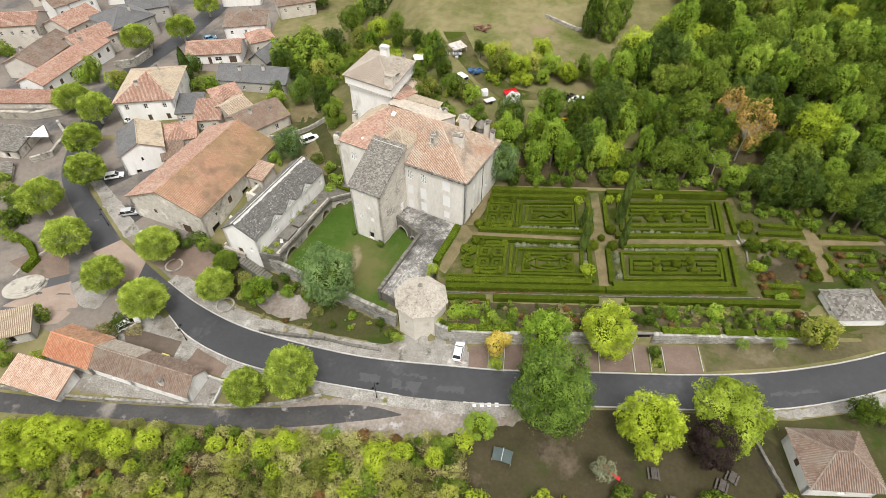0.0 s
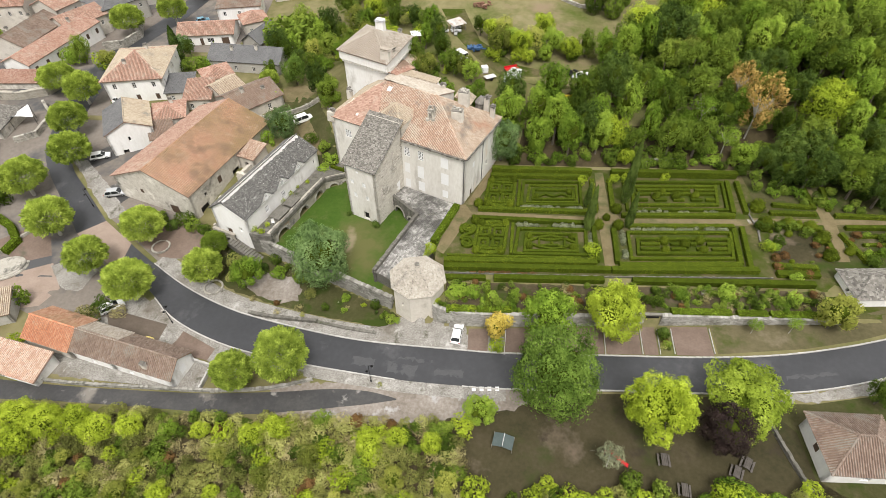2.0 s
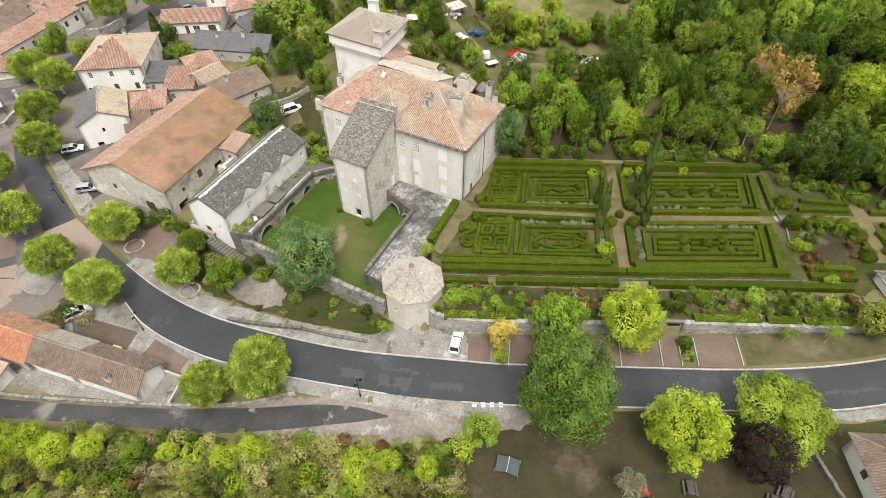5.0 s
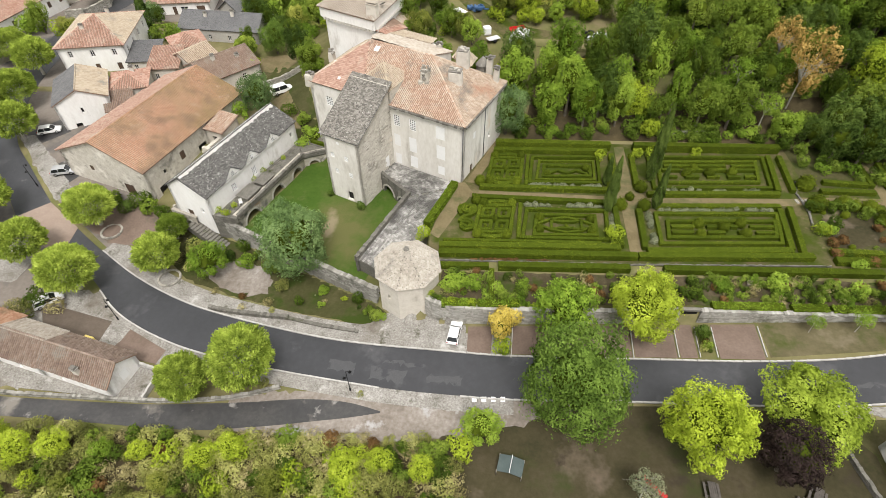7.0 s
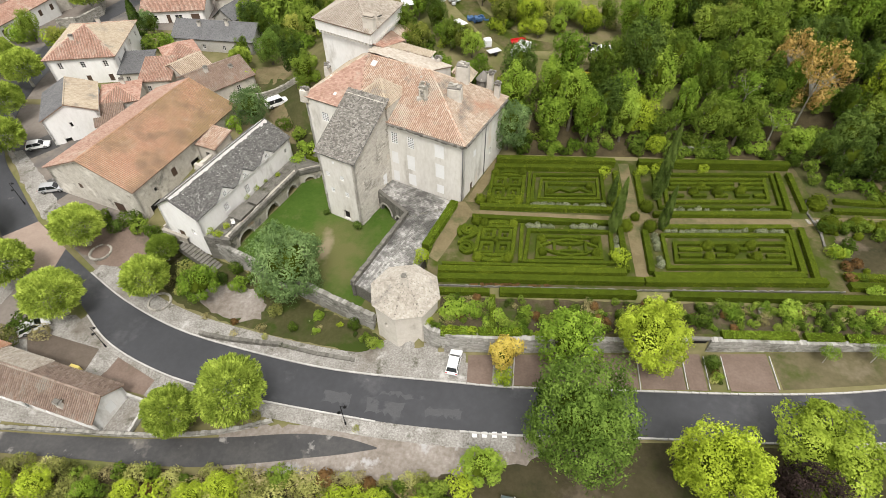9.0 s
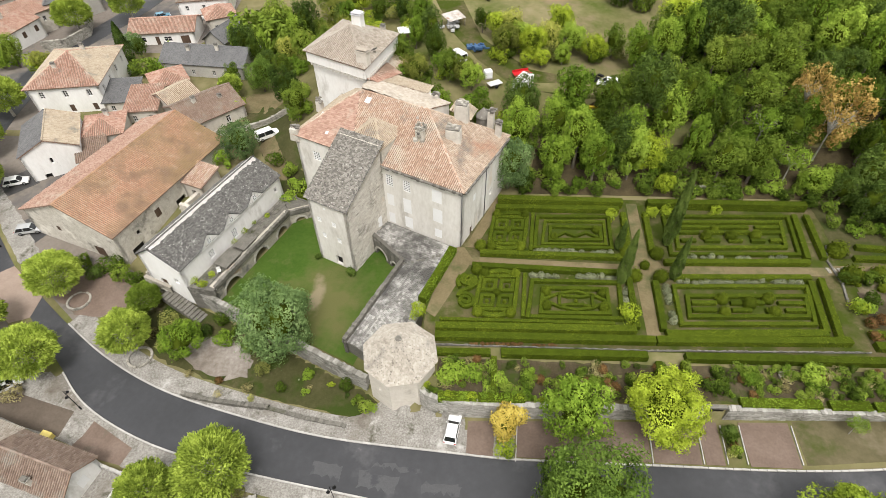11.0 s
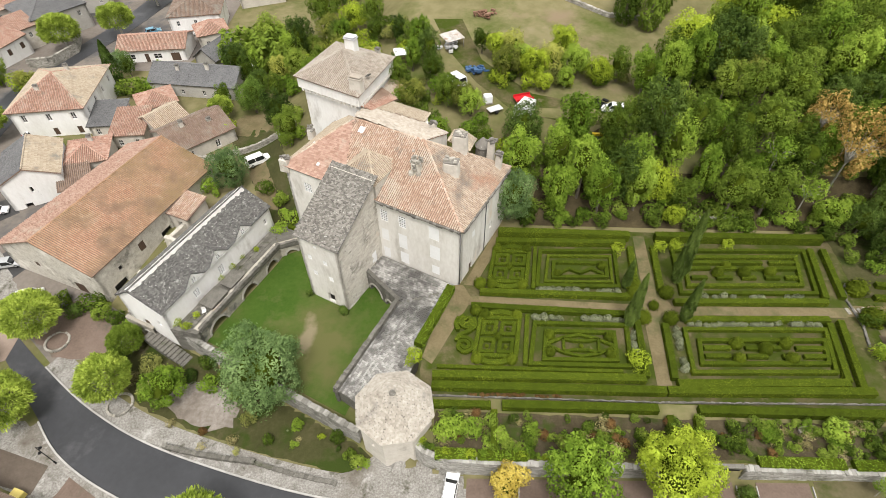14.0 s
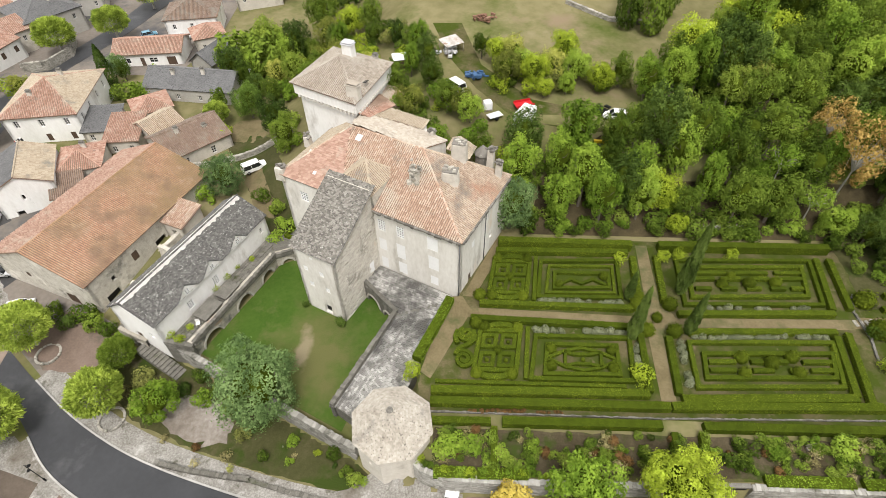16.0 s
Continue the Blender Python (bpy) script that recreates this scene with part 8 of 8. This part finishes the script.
scrub = [(rw.choices(["scrub_0", "scrub_1", "scrub_2", "lime_bush_0", "lime_bush_1", "green_bush_0", "green_bush_1", "straw", "russet"], [5, 5, 5, .4 + max(0, y - 33) * .45, .4 + max(0, y - 33) * .45, 2.2, 2.2, 5.5, 1.6])[0], x, y, rw.uniform(.7, 1.4))
         for x, y in scatter(430, (-84, 22.5, 2, 38.2), 1.4, in_scrub)]
scrub.sort(key=lambda q_: -q_[2] + abs(q_[1] + 30) * .1)
for k, x, y, s_ in scrub[:240]:
    bush(k, x, y, s_, {"scr": "olive green scrub on the slope", "lim": "lime green bush on the slope", "gre": "dark green bush on the slope", "str": "dry straw-coloured bush on the slope", "rus": "russet bush on the slope"}[k[:3]],
         "scrub_bush", "scrub on the slope")
joined("scrub_rest", scrub[240:], "mixed olive and lime green scrub on the slope")
for x, y in scatter(75, (2, 23, 62, 32.5), 1.9, lambda x, y: y < 28.8 - 2.0 * math.sin(x * .25) ** 2 and not (48 < x < 62 and y > 26)):
    k = rw.choice(["scrub_0", "lime_bush_0", "green_bush_1", "fresh_bush_0", "lime_bush_2"])
    bush(k, x, y, rw.uniform(.9, 1.6), "bush at the playground's edge", "scrub_bush", "scrub on the slope")


# ---- vehicles ----
def car_kind(x, y, turn, paint="carwhite", label="", L=4.2, Wd=1.74, H=1.46, van=False, tilt=0):
    car = thing("van" if van else "car", x, y, ground(x, y) + .05, turn, label, "van" if van else "car", "parked vehicles")
    hood = .62 if not van else .8
    prof = [(-L / 2, .32), (-L / 2, .72), (-L / 2 + .12, hood + .22), (L / 2 - .95, hood + .22), (L / 2 - .08, hood + .04), (L / 2, .5), (L / 2 - .03, .28)]
    bm = bmesh.new()
    ends = []
    for s in (-1, 1):
        ends.append([bm.verts.new((px, s * Wd / 2 * (.96 if pz > .6 else 1), pz)) for px, pz in prof])
    bm.faces.new(ends[0][::-1])
    bm.faces.new(ends[1])
    for i in range(len(prof)):
        j = (i + 1) % len(prof)
        bm.faces.new((ends[0][i], ends[0][j], ends[1][j], ends[1][i]))
    bmesh.ops.bevel(bm, geom=[e_ for e_ in bm.edges if e_.calc_length() > .5], offset=.07, segments=2, affect="EDGES")
    body = part("body", bm, paint, car, smooth=False)
    z0, z1 = hood + .2, H
    xa, xb = (-L / 2 + .18, L / 2 - 1.05)
    ra, rb = (xa + .38, xb - .72) if not van else (xa + .1, xb - .45)
    bm = bmesh.new()
    lo = [bm.verts.new(v) for v in ((xa, -Wd / 2 + .07, z0), (xb, -Wd / 2 + .07, z0), (xb, Wd / 2 - .07, z0), (xa, Wd / 2 - .07, z0))]
    hi = [bm.verts.new(v) for v in ((ra, -Wd / 2 + .22, z1 - .05), (rb, -Wd / 2 + .22, z1 - .05), (rb, Wd / 2 - .22, z1 - .05), (ra, Wd / 2 - .22, z1 - .05))]
    bm.faces.new(hi)
    for i in range(4):
        j = (i + 1) % 4
        bm.faces.new((lo[i], lo[j], hi[j], hi[i]))
    part("glazing", bm, "glass", car, "dark tinted windows")
    bm = bmesh.new()
    add_box(bm, ((ra + rb) / 2, 0, z1 - .02), (rb - ra + .1, Wd - .36, .09), 0, 0, .04)
    part("roof", bm, paint, car)
    for s in (-1, 1):
        for (pa, pb) in (((xa, z0), (ra, z1 - .04)), ((xb, z0), (rb, z1 - .04)), (((xa + xb) / 2 - .2, z0), ((ra + rb) / 2 - .1, z1 - .04))):
            tube("pillar", (pa[0], s * (Wd / 2 - .06), pa[1]), (pb[0], s * (Wd / 2 - .21), pb[1]), .05, .045, paint, car, 5)
    for sx in (-1, 1):
        for sy in (-1, 1):
            wx, wy = sx * L * .31, sy * (Wd / 2 - .08)
            tw = tube("tyre", (wx, wy - sy * .1, .32), (wx, wy + sy * .09, .32), .32, .32, "rubber", car, 14)
            tube("rim", (wx, wy + sy * .085, .32), (wx, wy + sy * .1, .32), .2, .18, "rim", tw, 10)
    for sy in (-1, 1):
        box("headlight", (L / 2 - .1, sy * (Wd / 2 - .25), .64), (.16, .34, .14), "lamplens", car, 0, .03)
        box("tail_light", (-L / 2 + .02, sy * (Wd / 2 - .16), .74), (.08, .22, .2), "lampred", car, 0, .02)
        box("mirror", (xb - .35, sy * (Wd / 2 + .06), z0 + .1), (.14, .16, .12), paint, car, 0, .03)
    return car


car_kind(.4, 54.2, 80, "carwhite", "white hatchback parked by the garden wall", 4.1)
car_kind(-83.2, 98.2, 22, "carwhite", "white car parked below the plane tree", 4.3)
car_kind(-75.2, 87.4, 14, "carsilver", "silver estate car parked beside the barn", 4.5)
car_kind(-68.6, 81.6, 24, "carwhite", "white car parked under a plane tree", 4.2)
car_kind(-64.0, 59.0, 40, "carwhite", "white pickup parked in the reddish yard", 4.4)
car_kind(-38.6, 112.2, 38, "carwhite", "white van with dark windows on the grass", 4.8, 1.9, 1.85, True)
car_kind(-88.6, 121.0, 70, "carwhite", "white car half hidden by a plane tree", 4.2)
car_kind(-83.5, 113.5, 60, "cardark", "dark car parked between the houses", 4.2)
car_kind(-85.5, 172.0, 35, "carblue", "light blue car parked in the village street", 4.2)
car_kind(-75.6, 170.5, 5, "carsilver", "silver car parked beside a hedge", 4.3)
car_kind(-.8, 120.7, 130, "carwhite", "white van on the field track", 4.6, 1.9, 1.9, True)
car_kind(26.8, 113.4, 170, "carwhite", "old white car among the trees", 4.2)

# ---- odds and ends on the field track ----
box_van = thing("box_trailer", 11.2, 111.6, ground(11.2, 111.6) + .05, 60, "white covered trailer on the track", "trailer")
box("body", (0, 0, 1.7), (4.2, 2.3, 2.3), "tarp", box_van, 0, .06)
box("chassis", (.4, 0, .5), (5.4, 1.6, .16), "iron", box_van)
for sx in (-.6, .6):
    for sy in (-1, 1):
        tube("wheel", (sx, sy * .95, .36), (sx, sy * 1.15, .36), .36, .36, "rubber", box_van, 12)
trl = thing("flat_trailer", 11.3, 115.6, ground(11.3, 115.6) + .05, 20, "red flat trailer beside the track", "trailer")
box("bed", (0, 0, .75), (3.2, 1.8, .12), "red", trl)
for sy in (-1, 1):
    box("side_board", (0, sy * .9, 1.0), (3.2, .06, .4), "red", trl)
    for sx in (-.8, .8):
        tube("wheel", (sx, sy * .95, .34), (sx, sy * 1.12, .34), .34, .34, "rubber", trl, 12)
tank = thing("water_tank", 5.0, 115.3, ground(5, 115.3), 15, "white plastic water tank in a cage", "tank")
box("tank", (0, 0, .85), (1.5, 1.3, 1.5), "tarp", tank, 0, .15)
box("pallet", (0, 0, .07), (1.6, 1.4, .14), "greywood", tank)
cart = thing("cart", 6.2, 112.8, ground(6.2, 112.8), 30, "grey flat cart beside the track", "cart")
box("bed", (0, 0, .7), (2.6, 1.5, .1), "sheet", cart)
for sy in (-1, 1):
    tube("wheel", (0, sy * .7, .35), (0, sy * .85, .35), .35, .35, "rubber", cart, 12)
r_ = np.random.default_rng(9)
for nm, x, y, mat, lab, w in (("scrap_heap", 2.6, 124.2, "blue", "heap of blue and grey scrap", 2.4), ("scrap_heap", -3.0, 132.2, "sheet", "heap of pale scrap under a lean-to", 3.4), ("brushwood_heap", 4.2, 143.5, "rust", "heap of reddish brushwood", 2.6),
                              ("scrap_heap", 25, 114.6, "iron", "dark scrap among the trees", 1.8)):
    bx = [((x + r_.normal(0, w * .4), y + r_.normal(0, w * .3), ground(x, y) + abs(r_.normal(.35, .3))), (r_.uniform(.3, 1.3), r_.uniform(.2, .8), r_.uniform(.1, .5)), r_.uniform(0, 180)) for _ in range(26)]
    tagged(mesh_ob(nm, *boxes_array(bx), mat), lab, "heap", kind="stuff")
lean = thing("open_shed", -1.9, 132.4, ground(-1.9, 132.4), 35, "open shed with pale sheet roofing at the field", "shed")
box("roof", (0, 0, 2.0), (4.0, 3.2, .1), "rustsheet", lean, 0, 0, tilt=8)
for sx in (-2.3, 2.3):
    for sy in (-1.4, 1.4):
        tube("post", (sx * .8, sy, -.4), (sx * .8, sy, 1.95), .07, .07, "greywood", lean)
box("beam", (24.6, 108.7, ground(24.6, 108.7) + .5), (3.4, .5, .5), "yellow", None, -3, .05)
tagged(bpy.data.objects["beam"], "yellow painted beam lying under the trees", "beam")
hut = thing("garden_hut", -11.3, 127.0, ground(-11.3, 127.0), 15, "small white-roofed hut behind the castle", "hut")
box("walls", (0, 0, 1.1), (2.4, 2.4, 2.6), "brownwood", hut)
box("roof", (0, 0, 2.5), (3.0, 3.0, .25), "tarp", hut, 0, .05, taper=.8)
box("crate", (53.8, 135.3, ground(53.8, 135.3) + .8), (3.0, 2.2, 1.6), "tarp", None, 20, .06)
tagged(bpy.data.objects["crate"], "white caravan box at the wood's edge", "caravan")
stone_wall("field_wall", [(22, 150), (30, 143.5), (38, 142)], .6, .7, "tumbled drystone wall across the field")
stone_wall("field_wall", [(44, 141), (58, 141), (74, 144)], .7, .8, "tumbled drystone wall at the wood")
stone_wall("woodland_wall", [(40, 97.4), (47, 97.6)], .5, .9, "grey stone wall behind the garden")

# ---- playground, lamps and small things ----
shed = thing("table_tennis_shelter", 7.6, 34.8, ground(7.6, 34.8), -14, "small shelter with a grey-green felt roof", "shelter")
for s in (-1, 1):
    bm = bmesh.new()
    add_box(bm, (s * .78, 0, 1.55), (1.62, 2.1, .1))
    bmesh.ops.rotate(bm, verts=bm.verts[:], cent=(0, 0, 1.75), matrix=Matrix.Rotation(radians(s * 14), 3, "Y"))
    part("roof_half", bm, "greenroof", shed)
box("ridge", (0, 0, 1.76), (.08, 2.15, .06), "sheet", shed)
for sx in (-1.5, 1.5):
    for sy in (-1, 1):
        tube("post", (sx, sy, -.1), (sx, sy, 1.4), .05, .05, "greywood", shed)
slide = thing("slide", 23.8, 32.6, ground(23.8, 32.6), -30, "red plastic playground slide", "slide")
bm = bmesh.new()
prev = None
for k in range(9):
    f = k / 8
    x_, z_ = -1.5 + 3.1 * f, 1.5 * (1 - f) ** 1.25 + .18
    cur = [bm.verts.new((x_, y_, z_ + h_)) for y_, h_ in ((-.3, .18), (-.28, 0), (.28, 0), (.3, .18))]
    if prev:
        for i in range(3):
            bm.faces.new((prev[i], prev[i + 1], cur[i + 1], cur[i]))
    prev = cur
part("chute", bm, "red", slide)
for sy in (-.25, .25):
    tube("rail", (-2.1, sy, 0), (-1.5, sy, 2.1), .04, .04, "red", slide)
for k in range(5):
    box("rung", (-2.05 + k * .12, 0, .25 + k * .3), (.05, .5, .05), "iron", slide)
for x, y, t in ((30.2, 32.6, 85), (41.4, 32.2, 55), (39.6, 31.0, 60), (32, 28.5, 80)):
    tb = thing("picnic_table", x, y, ground(x, y), t, "dark wooden picnic table with two benches", "picnic table", "picnic tables")
    for k in range(4):
        box("board", (0, -.33 + k * .22, .75), (1.8, .2, .05), "darkwood", tb)
    for sy in (-.75, .75):
        box("bench", (0, sy, .45), (1.8, .26, .05), "darkwood", tb)
    for sx in (-.6, .6):
        box("trestle", (sx, 0, .37), (.08, 1.5, .08), "darkwood", tb)
        for sy in (-.45, .45):
            box("leg", (sx, sy, .36), (.07, .09, .76), "darkwood", tb, tilt=18 if sy > 0 else -18)
stone_wall("plot_wall", [(48.6, 28.5), (47.6, 33.0), (46.6, 38.4)], .4, .6, "low dark stone wall beside the bungalow", "mossy")


def street_lamp(x, y, h=5.0):
    lp = thing("street_lamp", x, y, ground(x, y), 0, "black iron street lamp beside the road", "street lamp", "street lamps")
    tube("base", (0, 0, -.1), (0, 0, .7), .14, .1, "iron", lp, 10)
    tube("pole", (0, 0, .6), (0, 0, h), .06, .045, "iron", lp, 8)
    for s, z_ in ((.55, h), (-.4, h * .68)):
        tube("arm", (0, 0, z_ - .1), (s, 0, z_ + .05), .03, .03, "iron", lp, 6)
        bm_ = bmesh.new()
        bmesh.ops.create_cone(bm_, cap_ends=True, segments=10, radius1=.24, radius2=.08, depth=.24, matrix=pose(s, 0, z_ - .02))
        part("lantern", bm_, "iron", lp)


street_lamp(-51.6, 56.2)
street_lamp(-13.5, 45.0)
street_lamp(-79, 84, 5)
for pts, h in (([(-38.2, 58.9), (-34.6, 58.1), (-29.6, 57.4), (-25.2, 57.0)], .6), ([(-25.2, 57.0), (-19.6, 55.6), (-14.0, 54.6)], .25)):
    stone_wall("bank_wall", pts, .5, h, "low mossy drystone edging of the bank", "mossy")
for x, y in ((-60.6, 74.0), (-46.8, 64.6)):
    pl = thing("tree_planter", x, y, ground(x, y), 0, "ring of pale stones round a planting bed", "planter", "stone planters")
    for k in range(16):
        a = k * math.pi / 8
        box("stone", (1.7 * math.cos(a), 1.7 * math.sin(a), .1), (.5 + .1 * (k % 3), .36, .34 + .05 * (k % 2)), "stone", pl, math.degrees(a) + 90, .04)
fount = thing("stone_basin", -89.6, 67.6, ground(-89.6, 67.6), 25, "pale oval stone basin on the square", "basin")
for s, z_, h in ((1.0, .12, .24), (.86, .3, .2), (.7, .45, .16)):
    bm = bmesh.new()
    bmesh.ops.create_cone(bm, cap_ends=True, segments=28, radius1=4.4 * s, radius2=4.3 * s, depth=h, matrix=pose(0, 0, z_) @ Matrix.Diagonal((1.0, .74, 1, 1)))
    part("tier", bm, "stone", fount)
sail = thing("shade_sail", -107.0, 109.4, ground(-107, 109.4), 35, "white shade sail stretched over a terrace", "shade sail")
bm = bmesh.new()
N_ = 8
gr = [[bm.verts.new((-2.4 + 4.8 * i / N_, -1.6 + 3.2 * j / N_, 3.0 + .9 * ((i / N_ - .5) * (j / N_ - .5)) * 4 - .5 * math.sin(math.pi * i / N_) * math.sin(math.pi * j / N_))) for j in range(N_ + 1)] for i in range(N_ + 1)]
for i in range(N_):
    for j in range(N_):
        bm.faces.new((gr[i][j], gr[i + 1][j], gr[i + 1][j + 1], gr[i][j + 1]))
part("cloth", bm, "tarp", sail)
for sx, sy, z_ in ((-2.4, -1.6, 3.9), (2.4, -1.6, 2.1), (2.4, 1.6, 3.9), (-2.4, 1.6, 2.1)):
    tube("mast", (sx, sy, 0), (sx, sy, z_ + .1), .06, .05, "iron", sail)
bench = thing("garden_bench", 43.5, 61.0, garden_level(43.5, 61.0) + .03, 8, "grey wooden garden bench in the border", "bench")
for k in range(3):
    box("slat", (0, -.16 + k * .16, .45), (1.9, .12, .05), "greywood", bench)
box("back", (0, .28, .75), (1.9, .06, .4), "greywood", bench)
for sx in (-.8, .8):
    box("leg", (sx, 0, .21), (.08, .45, .46), "greywood", bench)

# plants in the yards and on the old walls
for x, y, z_, s_ in ((-37.0, 83.5, 4.1, .5), (-36.0, 85.9, 4.1, .55), (-40.4, 74.9, 4.1, .6), (-38.6, 74.0, 4.1, .55), (-33.0, 90.0, 4.1, .35), (-34.8, 88.1, 4.1, .35), (-38.1, 76.3, 4.1, .4)):
    bush("lime_bush_1", x, y, s_, "yellow-green tuft growing on the gallery deck", "plant", "tufts on the gallery", "plant", z=z_)
for x, y, s_, k in ((-59.7, 79.0, 1.3, "dark_ball"), (-57.0, 80.0, 1.5, "green_bush_0"), (-62.6, 80.6, 1.2, "green_bush_1"), (-30.4, 95.2, 1.2, "fresh_bush_0"), (-29.2, 97.6, 1.4, "fresh_bush_1"), (-34.8, 103.4, 1.3, "green_bush_0"), (-31.0, 100.6, 1.2, "green_bush_2"),
                    (-44.6, 108.6, 1.6, "green_bush_1"), (-45.4, 104.6, 1.4, "fresh_bush_2"), (-47.4, 121.6, 1.6, "lime_bush_0"), (-52.4, 126.4, 1.5, "fresh_bush_0"), (-31.4, 115.0, 1.7, "fresh_bush_1"), (-34.2, 123.0, 2.0, "green_bush_1"),
                    (-109.9, 140.0, 2.2, "fresh_bush_0"), (-112.4, 141.4, 1.9, "green_bush_0"), (-101.8, 138.6, 1.9, "lime_bush_0"), (-146.0, 156.5, 2.4, "green_bush_1"), (-74.6, 137.0, 2.2, "green_bush_0"), (-72.0, 138.6, 1.8, "fresh_bush_0"), (-77.4, 138.4, 1.6, "dark_ball"),
                    (-68.2, 57.0, 1.5, "straw"), (-66.4, 56.6, 1.4, "scrub_1"), (-76.2, 50.2, 1.3, "lime_bush_1"), (-85.4, 52.6, 1.5, "green_bush_0"), (-88.6, 54.4, 1.8, "scrub_0"), (-82.6, 50.0, 1.3, "green_bush_2"),
                    (-103.0, 89.5, 2.0, "green_bush_0"), (-98.6, 88.2, 1.5, "dark_ball"), (-106, 92.4, 1.6, "scrub_2"), (-109, 95.6, 1.8, "green_bush_1"),
                    (-38.0, 68.8, 1.0, "dark_ball"), (-34.6, 67.4, 1.1, "fresh_bush_0"), (-30.2, 66.2, 1.2, "green_bush_2"), (-27.4, 62.6, 1.0, "scrub_0"), (-14.6, 60.4, .8, "green_bush_0"),
                    (-46.6, 68.4, 1.0, "straw"), (-43.6, 66.6, .9, "scrub_1"), (-29.0, 59.8, .7, "straw"), (-33.6, 61.0, .7, "russet"), (-38.4, 62.0, .6, "straw"), (-11.6, 57.2, .8, "green_bush_0")):
    bush(k, x, y, s_, {"s": "dry olive scrub in the yard", "l": "bright green shrub in the yard", "d": "dark rounded shrub in the yard", "r": "russet shrub on the bank"}.get(k[0], "leafy green shrub in the yard"))
row("russet", 2.6, 64.2, 9.6, 64.4, 18, .34, "small red-brown bedding plant between the hedges", "bedding_plant", "red bedding plants", .12, "plant")
row("russet", 11.0, 64.2, 14.2, 64.3, 8, .3, "small red-brown bedding plant between the hedges", "bedding_plant", "red bedding plants", .12, "plant")
plant("big_dark", -44.6, 131.0, .5, None, "tall dense dark green tree in the yard", tall=1.25)
plant("fir", -81.6, 143.4, .62, None, "blue-green conifer beside the white house", "conifer", "", "conifer")

# kitchen garden at the east end
for x, y in scatter(46, (58, 64.5, 92, 81), 1.7, lambda x, y: y > 63 + max(0, x - 76) * .9 and not 77.4 < y < 82.6 and not (60 < x < 66.5 and 69 < y < 75.5) and not (69 < x < 73.5) and not (65 < x < 78 and y < 68.5)):
    bush(rw.choice(["green_bush_0", "green_bush_1", "fresh_bush_1", "green_bush_2", "rose", "russet", "ball"]), x, y, rw.uniform(.5, 1.15), "low green plant in the kitchen garden", "shrub", "kitchen garden plants", "shrub")
for x, y in scatter(34, (14, 95.8, 62, 98.6), 1.2, lambda x, y: not 27.5 < x < 31.5):
    bush(rw.choice(["green_bush_0", "green_bush_1", "fresh_bush_0", "fresh_bush_2", "green_bush_2"]), x, y, rw.uniform(.6, 1.2), "leafy shrub at the edge of the wood behind the garden", "undergrowth", "woodland undergrowth")
